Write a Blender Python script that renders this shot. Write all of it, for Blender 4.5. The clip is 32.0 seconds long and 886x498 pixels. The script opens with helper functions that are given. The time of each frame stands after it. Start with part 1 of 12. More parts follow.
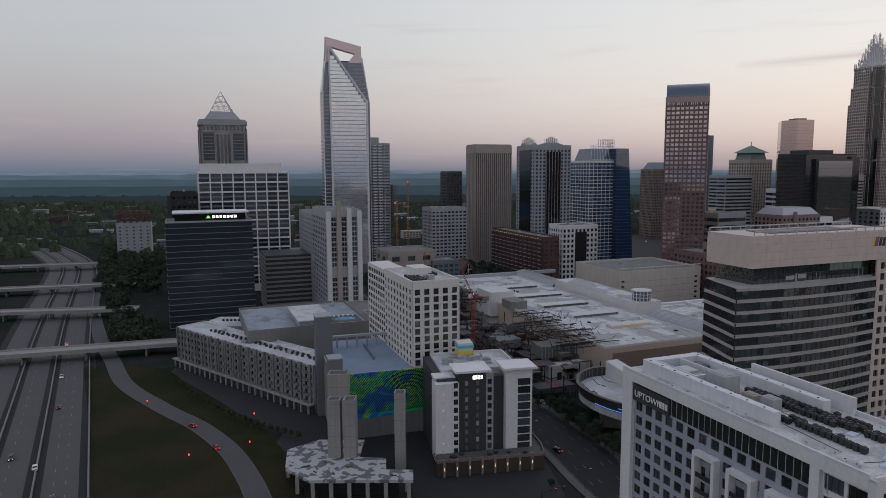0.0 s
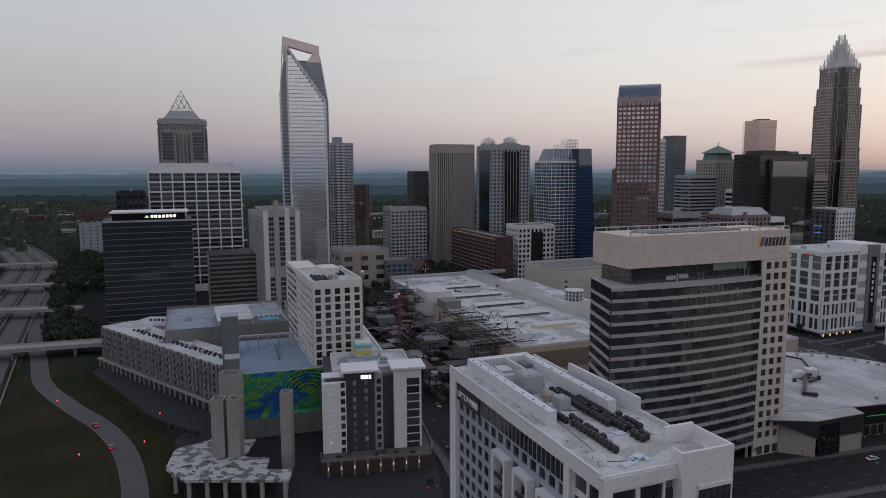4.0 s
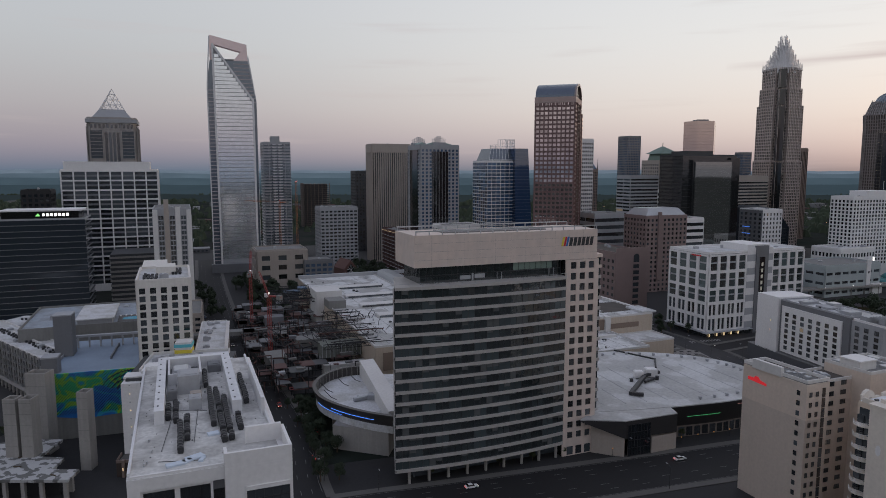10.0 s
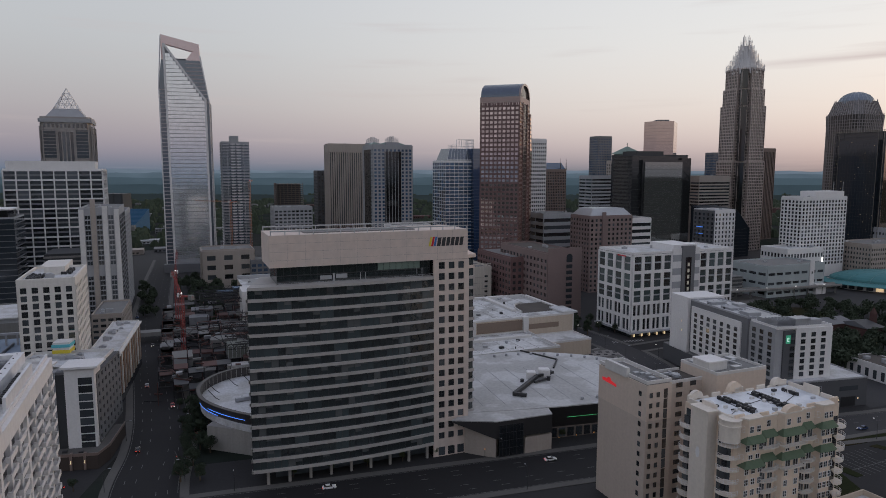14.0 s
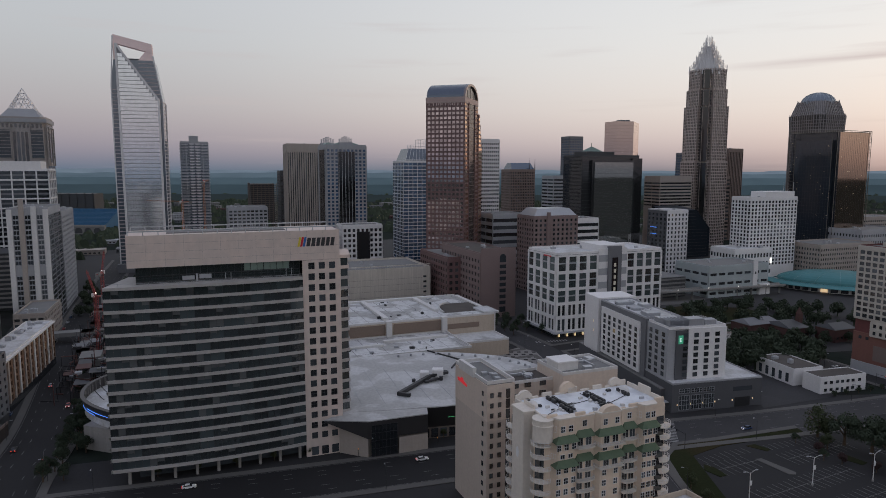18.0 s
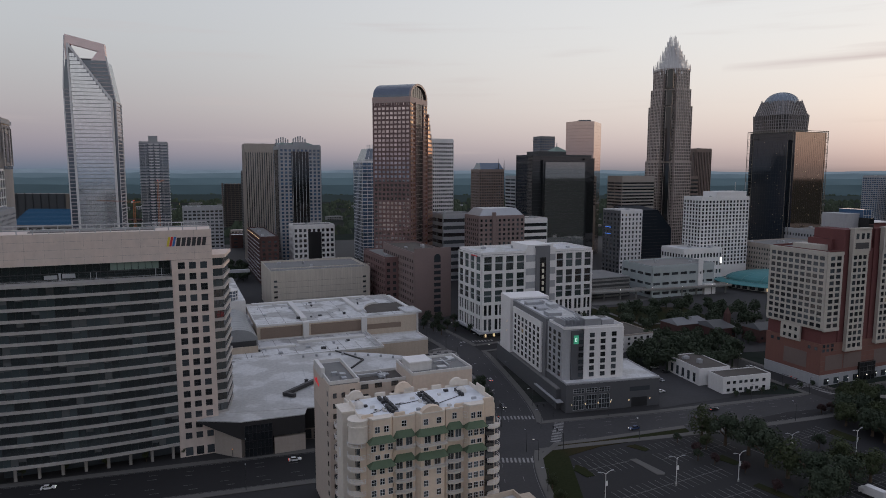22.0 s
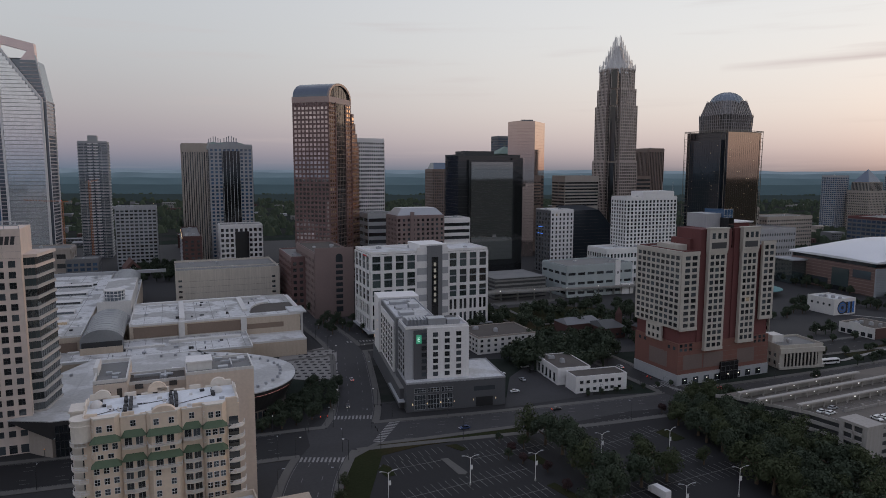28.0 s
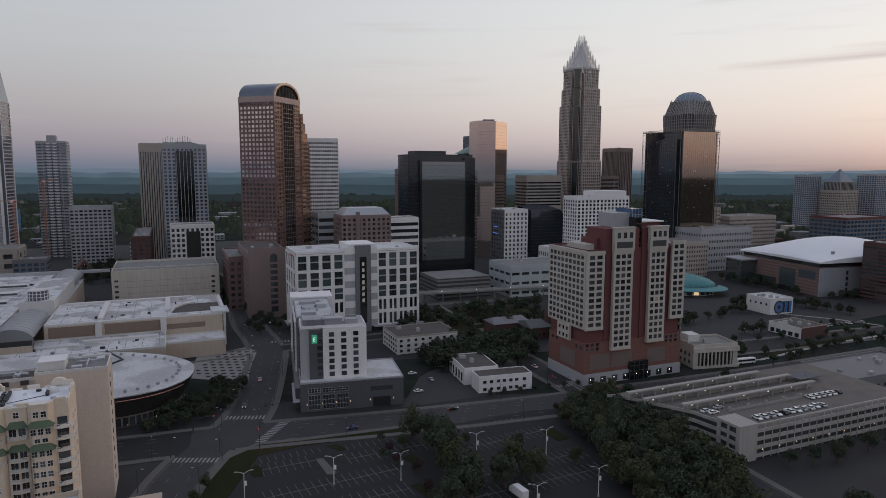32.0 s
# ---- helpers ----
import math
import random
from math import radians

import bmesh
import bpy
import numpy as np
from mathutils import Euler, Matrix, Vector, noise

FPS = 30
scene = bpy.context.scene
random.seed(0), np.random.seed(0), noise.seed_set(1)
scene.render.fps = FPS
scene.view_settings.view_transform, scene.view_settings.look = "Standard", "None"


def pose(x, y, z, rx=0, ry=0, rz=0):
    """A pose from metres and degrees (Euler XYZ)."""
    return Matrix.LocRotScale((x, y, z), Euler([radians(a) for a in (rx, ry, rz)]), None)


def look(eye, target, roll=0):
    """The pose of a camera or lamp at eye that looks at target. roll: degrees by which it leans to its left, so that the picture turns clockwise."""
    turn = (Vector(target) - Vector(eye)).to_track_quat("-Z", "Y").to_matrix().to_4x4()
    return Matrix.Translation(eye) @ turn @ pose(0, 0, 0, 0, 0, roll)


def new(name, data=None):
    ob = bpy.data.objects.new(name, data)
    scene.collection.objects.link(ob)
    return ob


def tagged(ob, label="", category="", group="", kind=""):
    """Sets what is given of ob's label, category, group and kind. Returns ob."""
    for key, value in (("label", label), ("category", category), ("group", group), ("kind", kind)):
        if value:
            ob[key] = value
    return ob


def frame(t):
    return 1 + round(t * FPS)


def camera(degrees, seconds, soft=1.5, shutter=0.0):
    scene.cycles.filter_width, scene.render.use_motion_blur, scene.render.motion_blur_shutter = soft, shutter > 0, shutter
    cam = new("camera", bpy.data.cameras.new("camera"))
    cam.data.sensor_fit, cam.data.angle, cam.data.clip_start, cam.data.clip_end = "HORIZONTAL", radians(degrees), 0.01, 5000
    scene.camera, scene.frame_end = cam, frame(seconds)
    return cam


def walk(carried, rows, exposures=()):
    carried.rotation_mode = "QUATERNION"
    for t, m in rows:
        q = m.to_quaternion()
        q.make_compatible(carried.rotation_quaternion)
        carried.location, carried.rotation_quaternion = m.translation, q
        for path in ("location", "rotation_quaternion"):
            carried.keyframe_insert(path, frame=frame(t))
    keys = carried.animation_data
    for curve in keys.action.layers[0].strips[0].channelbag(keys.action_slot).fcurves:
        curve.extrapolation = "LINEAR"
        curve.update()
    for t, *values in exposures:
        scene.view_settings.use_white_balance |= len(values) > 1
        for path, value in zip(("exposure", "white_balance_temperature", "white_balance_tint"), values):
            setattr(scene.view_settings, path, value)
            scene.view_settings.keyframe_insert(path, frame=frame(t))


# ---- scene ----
cam = camera(67.2, 32.0, soft=0.9)
EYE = 107.0
# seconds, x, y, z above the eye's height, yaw, pitch, roll
ROWS = [
    (0.0, 0.00, -1.17, 0.31, 0.794, -6.784, 0.264),
    (0.5, 4.07, -1.34, 0.33, 0.759, -6.786, 0.267),
    (1.0, 8.30, -1.63, 0.37, 0.735, -6.790, 0.267),
    (1.5, 12.90, -1.75, 0.40, 0.687, -6.790, 0.261),
    (2.0, 17.85, -1.61, 0.36, 0.642, -6.790, 0.251),
    (2.5, 23.10, -1.45, 0.29, 0.613, -6.792, 0.236),
    (4.5, 45.02, -1.25, 0.31, 0.452, -6.810, 0.167),
    (5.0, 50.80, -1.30, 0.27, 0.427, -6.815, 0.147),
    (5.5, 56.59, -0.93, 0.12, 0.403, -6.826, 0.125),
    (6.0, 62.43, -0.86, 0.11, 0.378, -6.826, 0.111),
    (6.5, 68.22, -0.90, 0.11, 0.353, -6.826, 0.099),
    (7.0, 73.94, -0.80, 0.08, 0.316, -6.821, 0.085),
    (7.5, 79.73, -0.71, 0.05, 0.267, -6.819, 0.068),
    (8.0, 85.42, -0.57, 0.04, 0.228, -6.825, 0.049),
    (8.5, 91.12, -0.49, 0.04, 0.165, -6.824, 0.040),
    (9.0, 96.90, -0.37, -0.00, 0.134, -6.821, 0.030),
    (9.5, 102.86, 0.05, -0.12, 0.118, -6.817, 0.019),
    (10.0, 108.80, 0.11, -0.21, 0.102, -6.812, 0.005),
    (10.5, 114.72, 0.11, -0.23, 0.091, -6.806, -0.019),
    (11.0, 120.63, 0.28, -0.23, 0.071, -6.805, -0.034),
    (11.5, 126.49, 0.21, -0.25, 0.056, -6.809, -0.045),
    (12.0, 132.39, 0.24, -0.20, 0.039, -6.811, -0.052),
    (12.5, 138.35, 0.33, -0.19, 0.023, -6.813, -0.055),
    (13.0, 144.31, 0.45, -0.18, 0.022, -6.815, -0.056),
    (13.5, 150.27, 0.57, -0.20, 0.005, -6.815, -0.057),
    (14.0, 156.18, 0.75, -0.23, -0.009, -6.813, -0.058),
    (14.5, 162.10, 0.72, -0.22, -0.029, -6.810, -0.065),
    (16.5, 185.64, 0.16, 0.07, -0.078, -6.815, -0.096),
    (17.0, 191.47, 0.16, 0.08, -0.104, -6.822, -0.099),
    (17.5, 197.31, 0.14, 0.10, -0.109, -6.824, -0.100),
    (18.0, 203.12, 0.05, 0.11, -0.117, -6.826, -0.096),
    (18.5, 208.98, 0.06, 0.11, -0.122, -6.825, -0.093),
    (19.0, 214.82, 0.19, 0.08, -0.133, -6.823, -0.088),
    (19.5, 220.61, 0.42, 0.03, -0.166, -6.820, -0.081),
    (20.0, 226.40, 0.68, -0.04, -0.171, -6.821, -0.076),
    (20.5, 232.17, 0.64, -0.04, -0.194, -6.819, -0.071),
    (21.0, 237.99, 0.64, -0.05, -0.199, -6.816, -0.071),
    (21.5, 243.84, 0.63, -0.06, -0.209, -6.813, -0.073),
    (22.0, 249.67, 0.69, -0.09, -0.211, -6.807, -0.077),
    (22.5, 255.49, 0.58, -0.07, -0.210, -6.804, -0.080),
    (23.0, 261.33, 0.56, -0.07, -0.223, -6.805, -0.082),
    (23.5, 267.19, 0.69, -0.10, -0.231, -6.802, -0.088),
    (24.0, 273.01, 0.64, -0.07, -0.242, -6.790, -0.095),
    (24.5, 278.83, 0.66, -0.07, -0.254, -6.788, -0.098),
    (25.0, 284.63, 0.70, -0.09, -0.267, -6.795, -0.096),
    (25.5, 290.37, 0.72, -0.09, -0.290, -6.803, -0.095),
    (27.5, 313.39, 0.19, -0.03, -0.355, -6.827, -0.101),
    (28.0, 319.09, 0.33, -0.01, -0.373, -6.829, -0.101),
    (28.5, 324.77, 0.45, -0.01, -0.393, -6.831, -0.101),
    (29.0, 330.47, 0.36, 0.01, -0.422, -6.831, -0.100),
    (29.5, 336.15, 0.39, 0.01, -0.436, -6.830, -0.099),
    (30.0, 341.90, 0.40, 0.00, -0.472, -6.829, -0.097),
    (30.5, 347.64, 0.51, -0.04, -0.480, -6.828, -0.093),
    (31.0, 353.40, 0.48, -0.21, -0.494, -6.835, -0.083),
    (31.5, 359.20, 0.60, -0.21, -0.499, -6.828, -0.078),
    (32.0, 365.00, 0.58, -0.21, -0.504, -6.826, -0.076),
]
walk(cam, [(t, pose(x, y, EYE + z, 90 + pitch, roll, yaw)) for t, x, y, z, yaw, pitch, roll in ROWS])

# ---- sky, sun ----
SUN_AZ = 62.0      # degrees to the right of straight ahead
SUN_EL = 3.0
world = bpy.data.worlds.new("dusk_sky")
scene.world = world
world.use_nodes = True
wn, wl = world.node_tree.nodes, world.node_tree.links
wn.clear()
w_out = wn.new("ShaderNodeOutputWorld")
w_bg = wn.new("ShaderNodeBackground")
w_co = wn.new("ShaderNodeTexCoord")
w_sep = wn.new("ShaderNodeSeparateXYZ")
wl.new(w_co.outputs["Generated"], w_sep.inputs[0])


def world_ramp(stops):
    r = wn.new("ShaderNodeValToRGB")
    r.color_ramp.interpolation = "B_SPLINE"
    el = r.color_ramp.elements
    for i, (p, c) in enumerate(stops):
        e = el[i] if i < 2 else el.new(p)
        e.position, e.color = p, (*c, 1)
    return r


# elevation: sine of the height, stretched so that the low sky has room
w_el = wn.new("ShaderNodeMath")
w_el.operation = "POWER"
w_abs = wn.new("ShaderNodeMath")
w_abs.operation = "MAXIMUM"
w_abs.inputs[1].default_value = 0.0
wl.new(w_sep.outputs[2], w_abs.inputs[0])
wl.new(w_abs.outputs[0], w_el.inputs[0])
w_el.inputs[1].default_value = 0.5
cool = world_ramp([(0.0, (0.115, 0.165, 0.235)), (1.0, (0.335, 0.372, 0.53)), (0.09, (0.145, 0.182, 0.255)), (0.19, (0.29, 0.265, 0.335)),
                   (0.29, (0.40, 0.365, 0.395)), (0.42, (0.50, 0.52, 0.54)), (0.60, (0.53, 0.545, 0.605))])
warm = world_ramp([(0.0, (0.20, 0.215, 0.26)), (1.0, (0.36, 0.405, 0.555)), (0.09, (0.29, 0.275, 0.32)), (0.19, (0.555, 0.475, 0.505)),
                   (0.29, (0.76, 0.67, 0.64)), (0.42, (0.80, 0.785, 0.775)), (0.60, (0.70, 0.715, 0.75))])
wl.new(w_el.outputs[0], cool.inputs[0])
wl.new(w_el.outputs[0], warm.inputs[0])
w_dot = wn.new("ShaderNodeVectorMath")
w_dot.operation = "DOT_PRODUCT"
wl.new(w_co.outputs["Generated"], w_dot.inputs[0])
w_dot.inputs[1].default_value = (math.sin(radians(SUN_AZ)), math.cos(radians(SUN_AZ)), 0)
w_map = wn.new("ShaderNodeMapRange")
w_map.interpolation_type = "SMOOTHSTEP"
w_map.inputs["From Min"].default_value = -0.1
w_map.inputs["From Max"].default_value = 1.0
wl.new(w_dot.outputs["Value"], w_map.inputs["Value"])
w_mix = wn.new("ShaderNodeMix")
w_mix.data_type = "RGBA"
wl.new(w_map.outputs[0], w_mix.inputs[0])
wl.new(cool.outputs[0], w_mix.inputs[6])
wl.new(warm.outputs[0], w_mix.inputs[7])
# the glow round the place where the sun comes up, low and beyond the view
w_gp = wn.new("ShaderNodeMath")
w_gp.operation = "POWER"
w_gm = wn.new("ShaderNodeMath")
w_gm.operation = "MAXIMUM"
w_gm.inputs[1].default_value = 0.0
wl.new(w_dot.outputs["Value"], w_gm.inputs[0])
wl.new(w_gm.outputs[0], w_gp.inputs[0])
w_gp.inputs[1].default_value = 26.0
w_gc = world_ramp([(0.0, (1.0, 0.42, 0.14)), (1.0, (0.0, 0.0, 0.0)), (0.25, (1.5, 0.72, 0.30)), (0.42, (0.45, 0.26, 0.14)), (0.65, (0.03, 0.02, 0.015))])
wl.new(w_el.outputs[0], w_gc.inputs[0])
w_gs = wn.new("ShaderNodeVectorMath")
w_gs.operation = "SCALE"
wl.new(w_gc.outputs[0], w_gs.inputs[0])
wl.new(w_gp.outputs[0], w_gs.inputs["Scale"])
w_ga = wn.new("ShaderNodeVectorMath")
w_ga.operation = "ADD"
wl.new(w_mix.outputs[2], w_ga.inputs[0])
wl.new(w_gs.outputs[0], w_ga.inputs[1])
# thin clouds: stretched noise, low in the sky
w_cm = wn.new("ShaderNodeMapping")
w_cm.inputs["Scale"].default_value = (2.2, 2.2, 34.0)
wl.new(w_co.outputs["Generated"], w_cm.inputs[0])
w_cn = wn.new("ShaderNodeTexNoise")
w_cn.inputs["Scale"].default_value = 1.6
w_cn.inputs["Detail"].default_value = 5.0
wl.new(w_cm.outputs[0], w_cn.inputs[0])
w_cr = wn.new("ShaderNodeMapRange")
w_cr.interpolation_type = "SMOOTHSTEP"
w_cr.inputs["From Min"].default_value = 0.56
w_cr.inputs["From Max"].default_value = 0.80
w_cr.inputs["To Max"].default_value = 0.35
wl.new(w_cn.outputs[0], w_cr.inputs["Value"])
w_mix2 = wn.new("ShaderNodeMix")
w_mix2.data_type = "RGBA"
wl.new(w_cr.outputs[0], w_mix2.inputs[0])
wl.new(w_ga.outputs[0], w_mix2.inputs[6])
w_mix2.inputs[7].default_value = (0.52, 0.45, 0.46, 1)
# one long wisp of cloud to the right
w_az = wn.new("ShaderNodeMath")
w_az.operation = "ARCTAN2"
wl.new(w_sep.outputs[0], w_az.inputs[0])
wl.new(w_sep.outputs[1], w_az.inputs[1])


def w_math(op, a, b, c=None):
    x = wn.new("ShaderNodeMath")
    x.operation = op
    for i, v in enumerate((a, b, c)):
        if v is None:
            continue
        if isinstance(v, (int, float)):
            x.inputs[i].default_value = v
        else:
            wl.new(v, x.inputs[i])
    return x.outputs[0]


w_line = w_math("SUBTRACT", w_sep.outputs[2], w_math("MULTIPLY_ADD", w_az.outputs[0], 0.0556, 0.1105))
w_line = w_math("MULTIPLY_ADD", w_math("SUBTRACT", w_cn.outputs[0], 0.5), 0.03, w_line)
w_thin = w_math("SUBTRACT", 1.0, w_math("MINIMUM", w_math("ABSOLUTE", w_math("DIVIDE", w_line, 0.009), 0.0), 1.0))
w_far = w_math("SUBTRACT", 1.0, w_math("MINIMUM", w_math("ABSOLUTE", w_math("DIVIDE", w_math("SUBTRACT", w_az.outputs[0], 0.56), 0.17), 0.0), 1.0))
w_wisp = w_math("MULTIPLY", w_math("MULTIPLY", w_thin, w_math("POWER", w_far, 0.5)), 0.75)
w_mix3 = wn.new("ShaderNodeMix")
w_mix3.data_type = "RGBA"
wl.new(w_wisp, w_mix3.inputs[0])
wl.new(w_mix2.outputs[2], w_mix3.inputs[6])
w_mix3.inputs[7].default_value = (0.50, 0.42, 0.44, 1)
# the clear-air sky adds its share
sky = wn.new("ShaderNodeTexSky")
sky.sky_type = "NISHITA"
sky.sun_disc = False
sky.sun_elevation = radians(SUN_EL)
sky.sun_rotation = radians(SUN_AZ)
w_add = wn.new("ShaderNodeMix")
w_add.data_type = "RGBA"
w_add.blend_type = "ADD"
w_add.inputs[0].default_value = 0.025
wl.new(w_mix3.outputs[2], w_add.inputs[6])
wl.new(sky.outputs[0], w_add.inputs[7])
wl.new(w_add.outputs[2], w_bg.inputs[0])
w_bg.inputs[1].default_value = 1.0
wl.new(w_bg.outputs[0], w_out.inputs[0])

sun_data = bpy.data.lights.new("low_sun", "SUN")
sun_data.energy, sun_data.angle, sun_data.color = 0.32, radians(14), (1.0, 0.70, 0.50)
sun = new("low_sun", sun_data)
sun.matrix_world = look((900 * math.sin(radians(SUN_AZ)), 900 * math.cos(radians(SUN_AZ)), 400), (0, 0, 400 - 900 * math.tan(radians(SUN_EL))))

# ---- materials ----
def principled(name):
    m = bpy.data.materials.new(name)
    m.use_nodes = True
    return m, m.node_tree.nodes, m.node_tree.links, m.node_tree.nodes["Principled BSDF"]


def math_node(n, l, op, a, b):
    x = n.new("ShaderNodeMath")
    x.operation = op
    for i, v in enumerate((a, b)):
        if isinstance(v, (int, float)):
            x.inputs[i].default_value = v
        else:
            l.new(v, x.inputs[i])
    return x.outputs[0]


def mat(name, col, rough=0.75, metal=0.0, var=0.18, scale=0.06, fine=1.2, fvar=0.12, rnd=0.0, bump=0.0, spec=0.4, tint=None, streak=0.0, edge=0.10):
    """Surface with stains at two sizes (scale and fine are cycles per metre), an optional second colour in the stains, and vertical streaks."""
    m, n, l, b = principled(name)
    g = n.new("ShaderNodeNewGeometry")
    n1 = n.new("ShaderNodeTexNoise")
    n1.inputs["Scale"].default_value, n1.inputs["Detail"].default_value = scale, 4
    n2 = n.new("ShaderNodeTexNoise")
    n2.inputs["Scale"].default_value, n2.inputs["Detail"].default_value = fine, 3
    l.new(g.outputs["Position"], n1.inputs["Vector"])
    l.new(g.outputs["Position"], n2.inputs["Vector"])
    f = math_node(n, l, "MULTIPLY_ADD", n1.outputs[0], 2 * var)
    f.node.inputs[2].default_value = 1 - var
    f2 = math_node(n, l, "MULTIPLY_ADD", n2.outputs[0], 2 * fvar)
    f2.node.inputs[2].default_value = 1 - fvar
    f = math_node(n, l, "MULTIPLY", f, f2)
    if streak:
        mp = n.new("ShaderNodeMapping")
        mp.inputs["Scale"].default_value = (0.9, 0.9, 0.05)
        l.new(g.outputs["Position"], mp.inputs[0])
        n3 = n.new("ShaderNodeTexNoise")
        n3.inputs["Scale"].default_value = 1.0
        l.new(mp.outputs[0], n3.inputs["Vector"])
        f3 = math_node(n, l, "MULTIPLY_ADD", n3.outputs[0], 2 * streak)
        f3.node.inputs[2].default_value = 1 - streak
        f = math_node(n, l, "MULTIPLY", f, f3)
    if rnd:
        o = n.new("ShaderNodeObjectInfo")
        s = math_node(n, l, "ADD", o.outputs["Random"], g.outputs["Random Per Island"])
        f4 = math_node(n, l, "MULTIPLY_ADD", math_node(n, l, "FRACT", s, 0), 2 * rnd)
        f4.node.inputs[2].default_value = 1 - rnd
        f = math_node(n, l, "MULTIPLY", f, f4)
    base = n.new("ShaderNodeMix")
    base.data_type = "RGBA"
    base.inputs[6].default_value = (*col, 1)
    base.inputs[7].default_value = (*(tint or col), 1)
    r = n.new("ShaderNodeMapRange")
    r.interpolation_type = "SMOOTHSTEP"
    r.inputs["From Min"].default_value, r.inputs["From Max"].default_value = 0.52 - edge, 0.52 + edge
    l.new(n1.outputs[0], r.inputs["Value"])
    l.new(r.outputs[0], base.inputs[0])
    sc = n.new("ShaderNodeVectorMath")
    sc.operation = "SCALE"
    l.new(base.outputs[2], sc.inputs[0])
    l.new(f, sc.inputs["Scale"])
    l.new(sc.outputs[0], b.inputs["Base Color"])
    b.inputs["Roughness"].default_value, b.inputs["Metallic"].default_value = rough, metal
    b.inputs["Specular IOR Level"].default_value = spec
    if bump:
        bp = n.new("ShaderNodeBump")
        bp.inputs["Strength"].default_value, bp.inputs["Distance"].default_value = bump, 0.1
        l.new(n2.outputs[0], bp.inputs["Height"])
        l.new(bp.outputs[0], b.inputs["Normal"])
    return m


def glass(name, col, rough=0.06, ior=1.9, rnd=0.6, wave=0.02, lit=0.0, metal=0.0):
    """Coated window glass over dark rooms: panes differ in tone, tilt a little, and a few rooms are lit."""
    m, n, l, b = principled(name)
    g = n.new("ShaderNodeNewGeometry")
    o = n.new("ShaderNodeObjectInfo")
    s = math_node(n, l, "FRACT", math_node(n, l, "ADD", o.outputs["Random"], g.outputs["Random Per Island"]), 0)
    f = math_node(n, l, "MULTIPLY_ADD", math_node(n, l, "POWER", s, 2.0), 2.4 * rnd)
    f.node.inputs[2].default_value = 1 - rnd * 0.7
    sc = n.new("ShaderNodeVectorMath")
    sc.operation = "SCALE"
    sc.inputs[0].default_value = col
    l.new(f, sc.inputs["Scale"])
    l.new(sc.outputs[0], b.inputs["Base Color"])
    b.inputs["Roughness"].default_value, b.inputs["IOR"].default_value, b.inputs["Metallic"].default_value = rough, ior, metal
    nz = n.new("ShaderNodeTexNoise")
    nz.inputs["Scale"].default_value, nz.inputs["Detail"].default_value = 0.25, 2
    l.new(g.outputs["Position"], nz.inputs["Vector"])
    bp = n.new("ShaderNodeBump")
    bp.inputs["Strength"].default_value, bp.inputs["Distance"].default_value = 1.0, wave * 4
    l.new(nz.outputs[0], bp.inputs["Height"])
    l.new(bp.outputs[0], b.inputs["Normal"])
    if lit:
        k = math_node(n, l, "MULTIPLY", math_node(n, l, "GREATER_THAN", s, 1 - lit), 0.16)
        b.inputs["Emission Color"].default_value = (1.0, 0.72, 0.4, 1)
        l.new(k, b.inputs["Emission Strength"])
    return m


def glow(name, col, strength):
    m, n, l, b = principled(name)
    b.inputs["Base Color"].default_value = (*col, 1)
    b.inputs["Emission Color"].default_value, b.inputs["Emission Strength"].default_value = (*col, 1), strength
    return m


WHITE = mat("white_panel", (0.70, 0.685, 0.68), 0.6, var=0.08, streak=0.06)
OFFW = mat("off_white_stucco", (0.60, 0.585, 0.57), 0.8, var=0.10, streak=0.08)
CREAM = mat("cream_stucco", (0.48, 0.40, 0.32), 0.8, var=0.10, streak=0.10)
TAN = mat("tan_precast", (0.36, 0.315, 0.28), 0.75, var=0.12, streak=0.10)
PINKST = mat("pink_granite", (0.215, 0.158, 0.15), 0.6, var=0.12)
BROWNG = mat("brown_granite", (0.165, 0.098, 0.094), 0.4, var=0.15, spec=0.5)
BRONZE = mat("brown_mullion", (0.20, 0.15, 0.13), 0.5, var=0.1)
GREY = mat("grey_panel", (0.155, 0.158, 0.168), 0.6, var=0.10, streak=0.06)
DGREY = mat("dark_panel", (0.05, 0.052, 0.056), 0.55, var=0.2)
LGREY = mat("light_grey_precast", (0.34, 0.345, 0.36), 0.7, var=0.12, streak=0.1)
CONC = mat("concrete", (0.30, 0.285, 0.27), 0.85, var=0.18, streak=0.16)
CONCD = mat("weathered_concrete", (0.20, 0.198, 0.19), 0.9, var=0.25, streak=0.2)
BRICK = mat("red_brick", (0.088, 0.045, 0.041), 0.85, var=0.15, fine=3)
REDST = mat("red_stucco", (0.135, 0.048, 0.047), 0.8, var=0.12, streak=0.08)
ORANGE = mat("terracotta_stucco", (0.175, 0.082, 0.066), 0.8, var=0.12, streak=0.08)
ROOFW = mat("white_roof_membrane", (0.57, 0.575, 0.59), 0.7, var=0.32, scale=0.10, fine=1.1, fvar=0.34, tint=(0.40, 0.395, 0.385))
ROOFG = mat("grey_gravel_roof", (0.20, 0.20, 0.195), 0.9, var=0.3, scale=0.1, tint=(0.19, 0.185, 0.18))
ROOFB = mat("brown_gravel_roof", (0.085, 0.074, 0.066), 0.9, var=0.3, scale=0.1)
PATCHY = mat("stained_slab", (0.43, 0.43, 0.43), 0.9, var=0.12, scale=0.30, fine=2, tint=(0.135, 0.135, 0.13), edge=0.025)
METAL = mat("grey_metal", (0.38, 0.39, 0.41), 0.45, 0.5, var=0.15)
